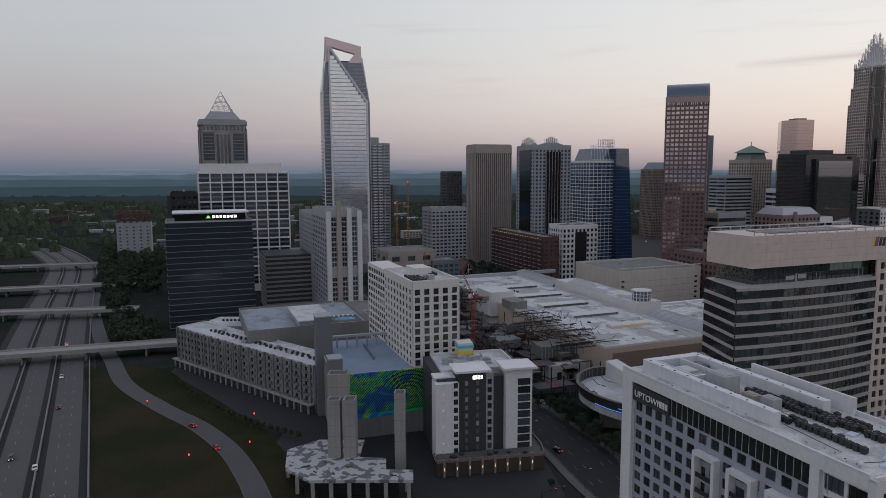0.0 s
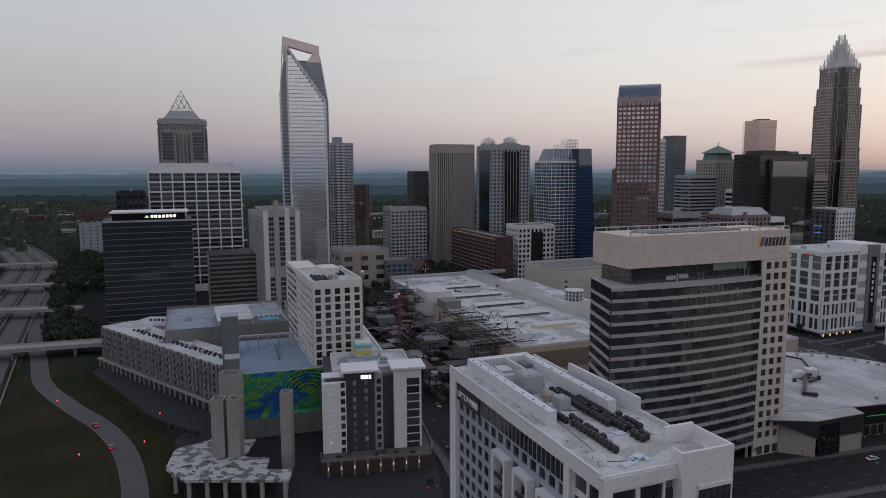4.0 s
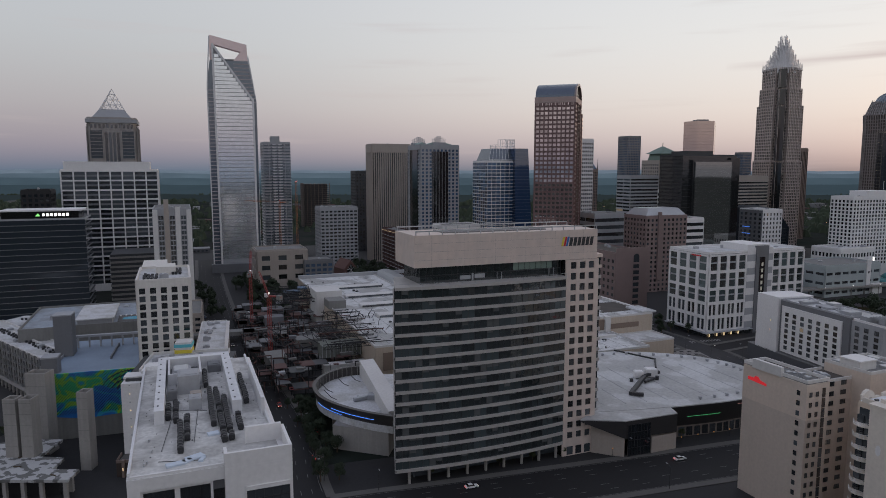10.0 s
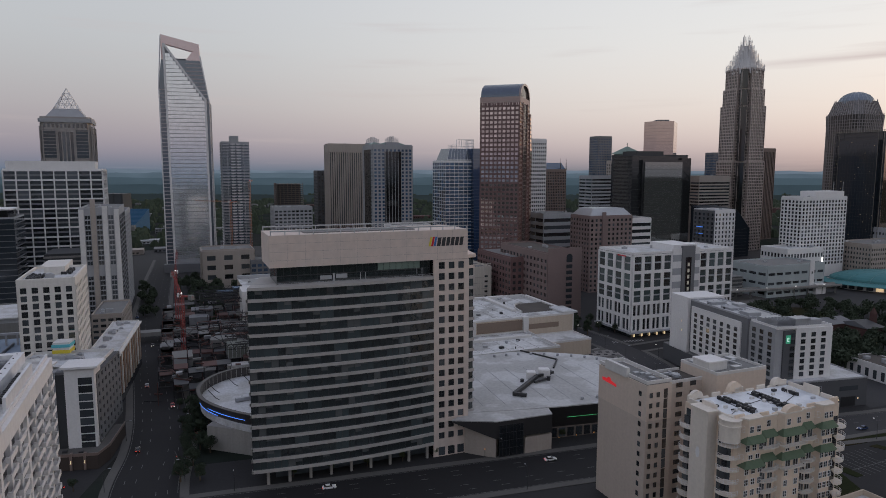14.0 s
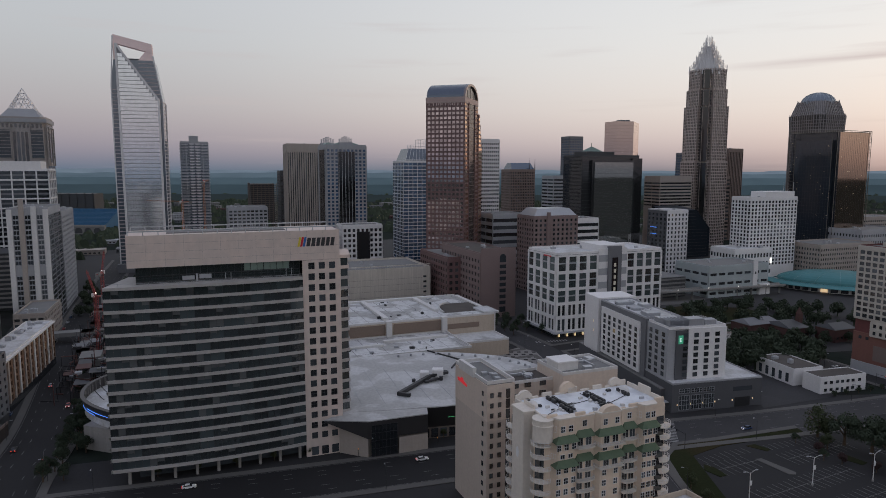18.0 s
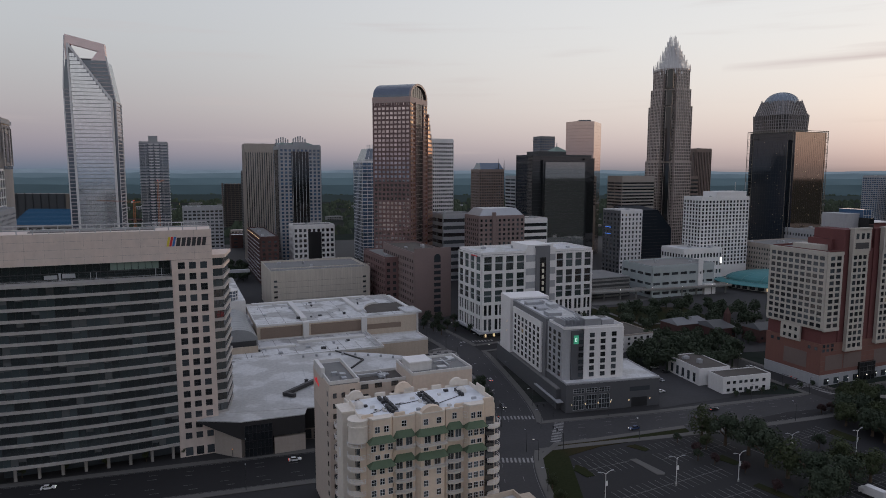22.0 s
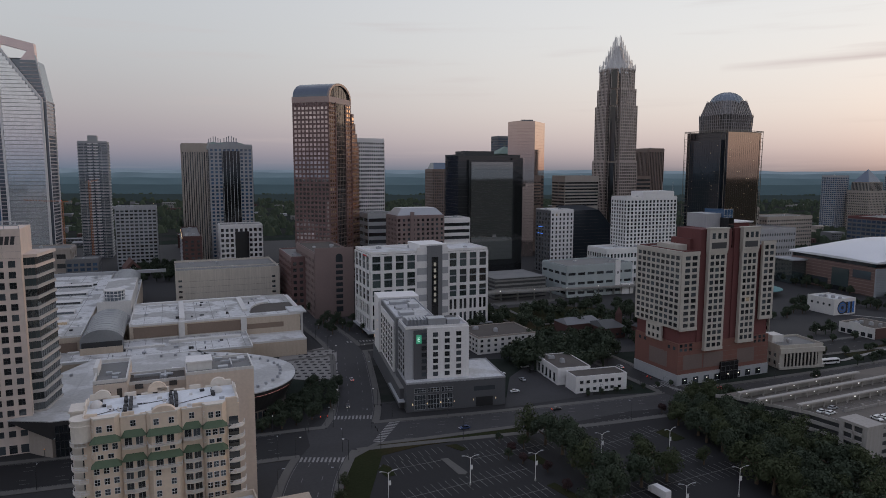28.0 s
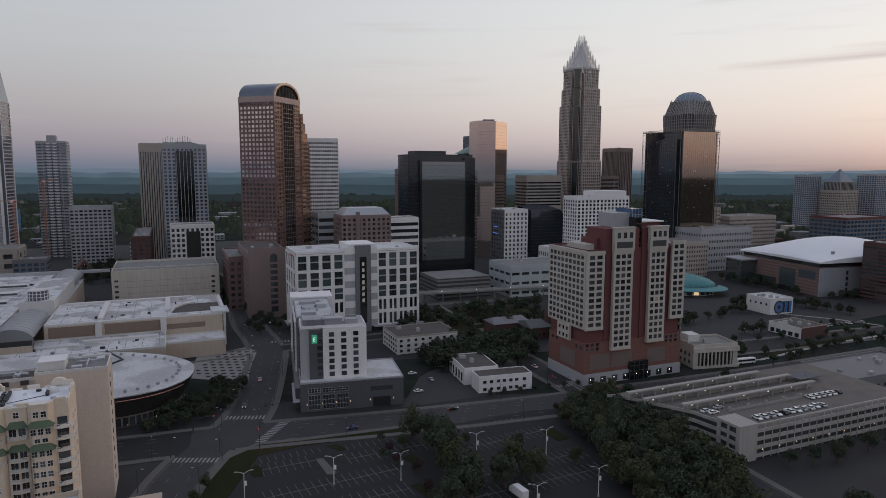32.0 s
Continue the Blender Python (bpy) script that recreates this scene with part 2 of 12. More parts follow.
DMETAL = mat("dark_metal", (0.045, 0.045, 0.048), 0.5, 0.3, var=0.2)
STEEL = mat("galvanised_steel", (0.45, 0.46, 0.48), 0.4, 0.6, var=0.15)
BLACKST = mat("blackened_steel", (0.022, 0.022, 0.025), 0.7, var=0.2)
RUST = mat("red_oxide_steel", (0.10, 0.05, 0.044), 0.7, var=0.25)
CRANE = mat("red_crane_paint", (0.27, 0.05, 0.045), 0.5, var=0.15)
CRANEO = mat("orange_crane_paint", (0.38, 0.14, 0.06), 0.5, var=0.15)
VAULT = mat("curved_metal_roof", (0.30, 0.31, 0.32), 0.4, 0.5, var=0.15)
TEAL = mat("teal_metal_roof", (0.055, 0.20, 0.21), 0.5, var=0.15)
SAGE = mat("sage_green_awning", (0.095, 0.135, 0.085), 0.8, var=0.1)
FRESH = mat("fresh_asphalt", (0.0115, 0.0113, 0.0125), 0.8, var=0.2, scale=0.05, fine=0.8, fvar=0.2)
OLDASPH = mat("old_grey_asphalt", (0.042, 0.041, 0.043), 0.88, var=0.28, scale=0.06, fine=0.9, fvar=0.25)
FADED = mat("faded_road_paint", (0.165, 0.163, 0.16), 0.75, var=0.5, scale=0.4, fine=2.0, fvar=0.4)
ASPH = mat("asphalt", (0.015, 0.0147, 0.016), 0.85, var=0.25, scale=0.05, fine=0.8, fvar=0.2)
ASPHL = mat("worn_asphalt", (0.026, 0.0255, 0.027), 0.85, var=0.25, scale=0.04, fine=0.7, fvar=0.2)
HIWAY = mat("worn_concrete_road", (0.088, 0.085, 0.083), 0.85, var=0.15, scale=0.04, fine=0.6)
PAVE = mat("concrete_pavement", (0.105, 0.100, 0.094), 0.85, var=0.2, scale=0.1)
PAINT = mat("white_road_paint", (0.24, 0.235, 0.23), 0.7, var=0.45, scale=0.4, fine=2.0, fvar=0.4)
GRASS = mat("grass_turf", (0.024, 0.029, 0.013), 1.0, spec=0.05, var=0.3, scale=0.03, fine=1.0, fvar=0.35, tint=(0.036, 0.030, 0.016))
SOIL = mat("city_ground", (0.030, 0.037, 0.031), 1.0, spec=0.0, var=0.35, scale=0.012, fine=0.1, fvar=0.35, tint=(0.036, 0.037, 0.034))
LEAF = mat("tree_leaves", (0.058, 0.070, 0.038), 0.9, spec=0.1, var=0.25, scale=0.15, rnd=0.16, fine=1.5)
LEAFD = mat("dark_tree_leaves", (0.050, 0.064, 0.043), 0.9, spec=0.1, var=0.25, scale=0.15, rnd=0.16, fine=1.5)
PURPLE = mat("purple_tree_leaves", (0.045, 0.022, 0.022), 0.75, var=0.25, rnd=0.4)
BARK = mat("bark", (0.09, 0.065, 0.045), 0.9, var=0.2, fine=4)
BLACK = mat("black_paint", (0.02, 0.02, 0.022), 0.5)
REDP = mat("red_sign_paint", (0.55, 0.02, 0.03), 0.5, var=0.05)
BLUEP = mat("blue_paint", (0.03, 0.13, 0.38), 0.5, var=0.1)
YELP = mat("yellow_sign_paint", (0.62, 0.50, 0.05), 0.5, var=0.1)
TURQ = mat("turquoise_paint", (0.10, 0.42, 0.48), 0.6, var=0.1)
POOL = mat("pool_water", (0.10, 0.40, 0.55), 0.08, var=0.1, spec=0.6)
G_DARK = glass("dark_window_glass", (0.034, 0.040, 0.046), 0.08, 2.0, rnd=0.8, lit=0.002)
G_GREEN = glass("greenish_curtain_glass", (0.030, 0.040, 0.043), 0.04, 2.1, rnd=0.55, wave=0.022)
G_BLUE = glass("blue_curtain_glass", (0.035, 0.075, 0.14), 0.06, 2.1, rnd=0.35)
G_SILV = glass("silver_mirror_glass", (0.82, 0.84, 0.87), 0.09, 2.0, rnd=0.04, metal=0.74, wave=0.001)
G_STEELY = glass("steel_blue_glass", (0.13, 0.155, 0.19), 0.08, 2.0, rnd=0.3, metal=0.4, wave=0.006)
G_TAUPE = glass("taupe_window_glass", (0.085, 0.075, 0.072), 0.10, 2.0, rnd=0.7, metal=0.2, wave=0.008)
G_DAWN = glass("dawn_tinted_mirror_glass", (0.86, 0.56, 0.36), 0.03, 2.0, rnd=0.25, metal=0.9, wave=0.0012)
G_BLACK = glass("black_mirror_glass", (0.016, 0.017, 0.018), 0.05, 1.7, rnd=0.4, wave=0.01)
G_MIRR = glass("grey_mirror_glass", (0.36, 0.365, 0.35), 0.03, 2.0, rnd=0.1, metal=0.85, wave=0.0012)
G_GOLD = glass("bronze_mirror_glass", (0.36, 0.28, 0.225), 0.05, 2.0, rnd=0.12, metal=0.95, wave=0.0006)
G_PINK = glass("pink_mirror_glass", (0.60, 0.49, 0.44), 0.04, 2.0, rnd=0.15, metal=0.85, wave=0.0008)
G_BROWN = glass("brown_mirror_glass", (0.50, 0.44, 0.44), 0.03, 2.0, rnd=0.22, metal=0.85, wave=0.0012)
G_TEAL = glass("teal_tinted_glass", (0.050, 0.070, 0.072), 0.05, 2.2, rnd=0.7, wave=0.008)
G_NAVY = glass("dark_navy_glass", (0.018, 0.023, 0.029), 0.05, 1.7, rnd=0.6, wave=0.006, lit=0.01)
L_WHITE = glow("white_light", (1.0, 0.95, 0.88), 1.6)
L_WARM = glow("warm_light", (1.0, 0.72, 0.42), 0.6)
L_RED = glow("red_light", (1.0, 0.05, 0.03), 3.0)
L_REDDIM = glow("dim_red_light_strip", (0.9, 0.40, 0.36), 0.16)
L_GREEN = glow("green_light_strip", (0.10, 0.7, 0.25), 0.35)
L_BLUE = glow("blue_light_strip", (0.10, 0.30, 1.0), 0.9)
L_AMBER = glow("amber_light", (1.0, 0.45, 0.1), 0.2)

# ---- building blocks ----
GRID = 21.8                                   # the street grid's turn
E1 = Vector((math.cos(radians(GRID)), math.sin(radians(GRID))))
E2 = Vector((-E1.y, E1.x))
rng = random.Random(7)


def P(a, b):
    """A place given along and across the street grid."""
    v = a * E1 + b * E2
    return v.x, v.y


class Geo:
    """Collects faces for one mesh."""

    def __init__(self):
        self.v, self.f, self.s = [], [], []

    def add(self, verts, faces, slot=0):
        k = len(self.v)
        self.v += verts
        self.f += [tuple(i + k for i in f) for f in faces]
        self.s += [slot] * len(faces)

    def box(self, x0, y0, z0, x1, y1, z1, slot=0):
        self.add([(x0, y0, z0), (x1, y0, z0), (x1, y1, z0), (x0, y1, z0), (x0, y0, z1), (x1, y0, z1), (x1, y1, z1), (x0, y1, z1)],
                 [(0, 3, 2, 1), (4, 5, 6, 7), (0, 1, 5, 4), (1, 2, 6, 5), (2, 3, 7, 6), (3, 0, 4, 7)], slot)

    def chamfered(self, x0, y0, z0, x1, y1, z1, c=0.1, slot=0):
        self.box(x0, y0, z0, x1, y1, z1 - c, slot)
        self.add([(x0, y0, z1 - c), (x1, y0, z1 - c), (x1, y1, z1 - c), (x0, y1, z1 - c), (x0 + c, y0 + c, z1), (x1 - c, y0 + c, z1), (x1 - c, y1 - c, z1), (x0 + c, y1 - c, z1)],
                 [(4, 5, 6, 7), (0, 1, 5, 4), (1, 2, 6, 5), (2, 3, 7, 6), (3, 0, 4, 7)], slot)

    def prism(self, pts, z0, z1, slot=0, top=None):
        n = len(pts)
        t = top or pts
        self.add([(x, y, z0) for x, y in pts] + [(x, y, z1) for x, y in t],
                 [tuple(reversed(range(n))), tuple(range(n, 2 * n))] + [(i, (i + 1) % n, n + (i + 1) % n, n + i) for i in range(n)], slot)

    def cyl(self, x, y, z0, z1, r, n=10, r1=None, slot=0):
        r1 = r if r1 is None else r1
        c = [(math.cos(2 * math.pi * i / n), math.sin(2 * math.pi * i / n)) for i in range(n)]
        self.prism([(x + r * a, y + r * b) for a, b in c], z0, z1, slot, [(x + r1 * a, y + r1 * b) for a, b in c])

    def beam(self, p, q, t=0.15, slot=0):
        p, q = Vector(p), Vector(q)
        w = (q - p).normalized()
        u = w.cross(Vector((0, 0, 1)))
        u = u.normalized() if u.length > 1e-3 else Vector((1, 0, 0))
        s = u.cross(w)
        c = [(a * u + b * s) * t / 2 for a, b in ((-1, -1), (1, -1), (1, 1), (-1, 1))]
        self.add([tuple(p + k) for k in c] + [tuple(q + k) for k in c],
                 [(0, 1, 2, 3), (7, 6, 5, 4), (0, 4, 5, 1), (1, 5, 6, 2), (2, 6, 7, 3), (3, 7, 4, 0)], slot)

    def quad(self, a, b, c, d, slot=0):
        self.add([a, b, c, d], [(0, 1, 2, 3)], slot)

    def mesh(self, name, *mats, smooth=False, weld=False):
        me = bpy.data.meshes.new(name)
        if weld:
            seen, to, out = {}, [], []
            for p in self.v:
                k = (round(p[0], 3), round(p[1], 3), round(p[2], 3))
                if k not in seen:
                    seen[k] = len(out)
                    out.append(p)
                to.append(seen[k])
            self.v, self.f = out, [tuple(to[i] for i in f) for f in self.f]
        me.from_pydata(self.v, [], self.f)
        for m in mats:
            me.materials.append(m)
        if len(mats) > 1:
            me.polygons.foreach_set("material_index", self.s)
        if smooth:
            me.polygons.foreach_set("use_smooth", [True] * len(me.polygons))
        me.update()
        return me


def thing(name, label, category, x, y, z=0.0, rz=0.0, group="", kind=""):
    ob = new(name)
    ob.empty_display_size = 1
    ob.matrix_world = pose(x, y, z, 0, 0, rz)
    return tagged(ob, label, category, group, kind)


def part(name, geo, mats, parent, label="", kind="", smooth=False, at=None, weld=False):
    """One mesh object under a thing; geo may be a mesh that others share. at: its place in the parent."""
    mats = mats if isinstance(mats, (tuple, list)) else (mats,)
    me = geo.mesh(name, *mats, smooth=smooth, weld=weld) if isinstance(geo, Geo) else geo
    ob = new(name, me)
    ob.parent = parent
    if at is not None:
        ob.matrix_local = at
    return tagged(ob, label, "", "", kind)


def solo(name, geo, mats, label, category, kind="", group="", smooth=False, at=None):
    mats = mats if isinstance(mats, (tuple, list)) else (mats,)
    me = geo.mesh(name, *mats, smooth=smooth) if isinstance(geo, Geo) else geo
    ob = new(name, me)
    if at is not None:
        ob.matrix_world = at
    return tagged(ob, label, category, group, kind)


def onto(face, w, d, u, z, o):
    """A point on a face of a w x d block, u to the right as one looks at it, o out of it."""
    return {"f": (u, -o, z), "r": (w + o, u, z), "b": (w - u, d + o, z), "l": (-o, d - u, z)}[face]


def fbox(g, face, w, d, u0, u1, z0, z1, o0, o1, slot=0):
    a, b = onto(face, w, d, u0, z0, o0), onto(face, w, d, u1, z1, o1)
    g.box(min(a[0], b[0]), min(a[1], b[1]), z0, max(a[0], b[0]), max(a[1], b[1]), z1, slot)


FACE_TURN = {"f": 0, "r": 90, "b": 180, "l": 270}


def face_len(face, w, d):
    return w if face in "fb" else d


def pane_mesh(name, ww, wh, glass_mat, frame_mat, cols=2, rows=1, sill=True):
    """A window in one piece: glass set back in a frame with glazing bars (x across, z up, front towards -y)."""
    t, bar = 0.07, 0.05

    def lines(size, n):
        out = [0.0, t]
        for i in range(1, n):
            out += [size * i / n - bar / 2, size * i / n + bar / 2]
        return out + [size - t, size]

    xs, zs = lines(ww, cols), lines(wh, rows)
    g, back = Geo(), 0.03
    for i in range(len(xs) - 1):
        for j in range(len(zs) - 1):
            a, c, e, f = xs[i], xs[i + 1], zs[j], zs[j + 1]
            if i % 2 and j % 2:
                g.quad((a, back, e), (c, back, e), (c, back, f), (a, back, f), 0)
                for p, q in (((a, e), (c, e)), ((c, e), (c, f)), ((c, f), (a, f)), ((a, f), (a, e))):
                    g.quad((p[0], -0.05, p[1]), (q[0], -0.05, q[1]), (q[0], back, q[1]), (p[0], back, p[1]), 1)
            else:
                g.quad((a, -0.05, e), (c, -0.05, e), (c, -0.05, f), (a, -0.05, f), 1)
    for p, q in (((0, 0), (ww, 0)), ((ww, 0), (ww, wh)), ((ww, wh), (0, wh)), ((0, wh), (0, 0))):
        g.quad((q[0], -0.05, q[1]), (p[0], -0.05, p[1]), (p[0], 0.06, p[1]), (q[0], 0.06, q[1]), 1)
    return g.mesh(name, glass_mat, frame_mat, weld=True)


def wall_grid(b, face, w, d, z0, z1, nb, nf, ww, wh, wall, glass_mat, ml=0.0, mr=0.0, u0=0.0, u1=None, deep=0.35, sill=0.45,
              single=False, frame=None, cols=2, rows=1, skip=None, o=0.0):
    """Rows of windows on one face: piers and spandrels stand proud of the glass. ww, wh: the window's share of bay and storey.
    single: piers, spandrels and windows are objects of their own. skip(i, j): bays that stay blank."""
    u1 = face_len(face, w, d) if u1 is None else u1
    bay, fl = (u1 - u0 - ml - mr) / nb, (z1 - z0) / nf
    pw, sh = bay * (1 - ww), fl * (1 - wh)
    gp, gs, gw = Geo(), Geo(), Geo()

    def piece(name, g, joined, a0, a1, b0, b1, o0, o1):
        if single:
            k = Geo()
            fbox(k, face, w, d, a0, a1, b0, b1, o + o0, o + o1)
            part(name, k, wall, b)
        else:
            fbox(joined, face, w, d, a0, a1, b0, b1, o + o0, o + o1)

    for i in range(nb + 1):
        c = u0 + ml + i * bay
        a0, a1 = c - pw / 2, c + pw / 2
        if i == 0:
            a0 = u0
        if i == nb:
            a1 = u1
        piece("pier", None, gp, a0, a1, z0, z1, 0.0, deep)
    for j in range(nf + 1):
        a, c = z0 + j * fl - sh * (1 - sill), z0 + j * fl + sh * sill
        piece("spandrel", None, gs, u0, u1, max(a, z0), min(c, z1), 0.0, deep - 0.012)
    me = pane_mesh("window", bay * ww, fl * wh, glass_mat, frame or DMETAL, cols, rows, sill=False) if single else None
    for i in range(nb):
        for j in range(nf):
            a, c = u0 + ml + i * bay + pw / 2, z0 + j * fl + sh * sill
            if skip and skip(i, j):
                fbox(gp, face, w, d, a - 0.01, a + bay * ww + 0.01, c - 0.01, c + fl * wh + 0.01, o, o + deep - 0.004)
            elif single:
                part("window", me, None, b, at=Matrix.Translation(onto(face, w, d, a, c, o + 0.08)) @ pose(0, 0, 0, 0, 0, FACE_TURN[face])) if me else None
            else:
                q = [onto(face, w, d, uu, zz, o + 0.02) for uu, zz in ((a, c), (a + bay * ww, c), (a + bay * ww, c + fl * wh), (a, c + fl * wh))]
                gw.quad(*q)
    if gp.v:
        part("pier" if not single else "blank_panel", gp, wall, b, kind="" if single else "stuff")
    if gs.v:
        part("spandrel", gs, wall, b, kind="stuff")
    if gw.v:
        part("window", gw, glass_mat, b, kind="stuff")


def roof(b, w, d, h, roof_mat, rim, para=1.1, t=0.4, units=0, seed=1, x0=0.0, y0=0.0):
    g = Geo()
    g.box(x0 + t, y0 + t, h - 0.3, x0 + w - t, y0 + d - t, h)
    part("roof", g, roof_mat, b)
    g = Geo()
    g.box(x0, y0, h - 0.4, x0 + w, y0 + t, h + para)
    g.box(x0, y0 + d - t, h - 0.4, x0 + w, y0 + d, h + para)
    g.box(x0, y0 + t, h - 0.4, x0 + t, y0 + d - t, h + para)
    g.box(x0 + w - t, y0 + t, h - 0.4, x0 + w, y0 + d - t, h + para)
    part("parapet", g, rim, b)
    r = random.Random(seed)
    for _ in range(units):
        ux, uy = x0 + r.uniform(2, max(2.5, w - 7)), y0 + r.uniform(2, max(2.5, d - 6))
        sx, sy, sz = r.uniform(1.5, 4), r.uniform(1.5, 3), r.uniform(0.9, 2.2)
        g = Geo()
        g.chamfered(ux, uy, h, ux + sx, uy + sy, h + sz, 0.12)
        g.cyl(ux + sx / 2, uy + sy / 2, h + sz - 0.02, h + sz + 0.25, min(sx, sy) * 0.35, 10)
        part("rooftop_unit", g, r.choice((METAL, LGREY, STEEL)), b)


def block(name, label, category, x, y, w, d, h, rz=GRID, core=None, z=0.0, group=""):
    b = thing(name, label, category, x, y, z, rz, group)
    if core:
        g = Geo()
        g.box(0.02, 0.02, 0, w - 0.02, d - 0.02, h - 0.35)
        part("wall", g, core, b)
    return b


def tower(name, label, x, y, w, d, h, wall, glass_mat, nb, nf, ww=0.6, wh=0.55, rz=GRID, roof_mat=ROOFG, nbs=None, base=0.0, top=2.0, units=3,
          faces="flr", single=False, deep=0.4, category="building", cap=None, **kw):
    """A plain block with a window grid on its faces, a cornice zone on top and things on the roof."""
    b = block(name, label, category, x, y, w, d, h, rz, wall)
    for f in faces:
        n = nb if f in "fb" else (nbs or max(2, round(nb * d / w)))
        wall_grid(b, f, w, d, base, h - top, n, nf, ww, wh, wall, glass_mat, deep=deep, single=single, **kw)
        g = Geo()
        fbox(g, f, w, d, 0, face_len(f, w, d), h - top, h, 0, deep + 0.02)
        part("cornice", g, cap or wall, b)
        if base:
            g = Geo()
            fbox(g, f, w, d, 0, face_len(f, w, d), 0, base, 0, deep + 0.01)
            part("plinth", g, cap or wall, b)
    roof(b, w, d, h, roof_mat, cap or wall, units=units, seed=int(abs(x) + h))
    return b

# ---- ground, roads, distance ----
def sheet(name, pts, z, m, label, category="ground", thick=0.0, kind="structure"):
    g = Geo()
    if thick:
        g.prism(pts, z - thick, z)
    else:
        g.add([(x, y, z) for x, y in pts], [tuple(range(len(pts)))])
    return solo(name, g, m, label, category, kind)


def smooth_line(pts, n=8):
    """Catmull-Rom through the points."""
    p = [Vector(q) for q in pts]
    p = [2 * p[0] - p[1]] + p + [2 * p[-1] - p[-2]]
    out = []
    for i in range(1, len(p) - 2):
        for k in range(n):
            t = k / n
            out.append(0.5 * ((2 * p[i]) + (p[i + 1] - p[i - 1]) * t + (2 * p[i - 1] - 5 * p[i] + 4 * p[i + 1] - p[i + 2]) * t * t
                              + (3 * p[i] - p[i - 1] - 3 * p[i + 1] + p[i + 2]) * t ** 3))
    return out + [p[-2]]


def offset(line, o):
    """The line moved o metres to its left."""
    out = []
    for i, q in enumerate(line):
        a, b = line[max(0, i - 1)], line[min(len(line) - 1, i + 1)]
        t = (b - a).normalized()
        out.append(q + Vector((-t.y, t.x)) * o)
    return out


def ribbon(g, line, o0, o1, z, thick=0.0, slot=0):
    a, b = offset(line, o0), offset(line, o1)
    for i in range(len(line) - 1):
        q = [(*a[i], z), (*b[i], z), (*b[i + 1], z), (*a[i + 1], z)]
        g.quad(*q, slot)
        if thick:
            for s, e in ((q[1], q[2]), (q[3], q[0])):
                g.quad((s[0], s[1], z - thick), (e[0], e[1], z - thick), e, s, slot)


def dashes(g, line, o, width, z, on=3.0, off=9.0):
    """Painted strokes along a line."""
    pts, run = offset(line, o), 0.0
    for p, q in zip(pts, pts[1:]):
        seg = (q - p).length
        if seg < 1e-4:
            continue
        t, n = (q - p) / seg, 0.0
        w = Vector((-t.y, t.x)) * width / 2
        while n < seg:
            k = (run + n) % (on + off)
            if k < on:
                m = min(seg, n + on - k)
                a, b = p + t * n, p + t * m
                g.quad((*(a - w), z), (*(b - w), z), (*(b + w), z), (*(a + w), z))
                n = m + 1e-3
            else:
                n += on + off - k
        run += seg


STREETS = []                                  # centre line, width, pavement width, height, lanes, edge lines


def street(name, pts, width, label, m=ASPH, z=0.02, lanes=(), edges=True, walkway=3.0, n=8):
    line = smooth_line(pts, n)
    g = Geo()
    ribbon(g, line, width / 2, -width / 2, z)
    solo(name, g, m, label, "road", "structure")
    STREETS.append((line, width, walkway, z, lanes, edges))
    return line


def clear_of(p, own, margin):
    """True where a place lies on no other street's carriageway."""
    for line, width, *_ in STREETS:
        if line is own:
            continue
        for a, b in zip(line, line[1:]):
            d = b - a
            t = max(0.0, min(1.0, (p - a).dot(d) / max(d.dot(d), 1e-6)))
            if (p - a - d * t).length < width / 2 + margin and (0 < t < 1 or a is not line[0]):
                return False
    return True


def runs(line, own, o, margin):
    """The stretches of a line, in short steps, whose offset lies clear of other streets."""
    fine = []
    for a, b in zip(line, line[1:]):
        k = max(1, int((b - a).length / 1.5))
        fine += [a + (b - a) * (i / k) for i in range(k)]
    fine.append(line[-1])
    out, run = [], []
    for p, q in zip(fine, offset(fine, o)):
        if clear_of(q, own, margin):
            run.append(p)
        else:
            out.append(run)
            run = []
    return [r for r in out + [run] if len(r) > 1]


def pavements():
    for line, width, walkway, z, lanes, edges in STREETS:
        g = Geo()
        for s in (1, -1):
            for run in runs(line, line, s * (width + walkway) / 2, 0.3):
                ribbon(g, run, max(s * width / 2, s * (width / 2 + walkway)), min(s * width / 2, s * (width / 2 + walkway)), z + 0.14, 0.18)
        solo("pavement", g, PAVE, "pale concrete pavement with a raised kerb", "pavement", "structure")
        g = Geo()
        for o in lanes:
            for run in runs(line, line, o, 5.0):
                dashes(g, run, o, 0.18, z + 0.012)
        if edges:
            for o in (width / 2 - 0.6, -width / 2 + 0.6):
                for run in runs(line, line, o, 5.0):
                    dashes(g, run, o, 0.14, z + 0.012, 60, 0.01)
        if g.v:
            solo("road_marking", g, FADED, "worn white painted lane lines", "road marking", "stuff")


def crossing(x, y, rz, length, width, n):
    g = Geo()
    for i in range(n):
        u = (i + 0.25) * length / n
        g.box(u, 0, 0.0, u + length / n * 0.5, width, 0.012)
    solo("zebra_crossing", g, PAINT, "white striped zebra crossing on asphalt", "road marking", "structure", at=pose(x, y, 0.035, 0, 0, rz))


g = Geo()
g.add([(-9000, -4000, -0.25), (9000, -4000, -0.25), (9000, 4900, -0.25), (-9000, 4900, -0.25)], [(0, 1, 2, 3)])
solo("ground", g, SOIL, "dark green and grey city ground reaching the horizon", "ground", "structure")
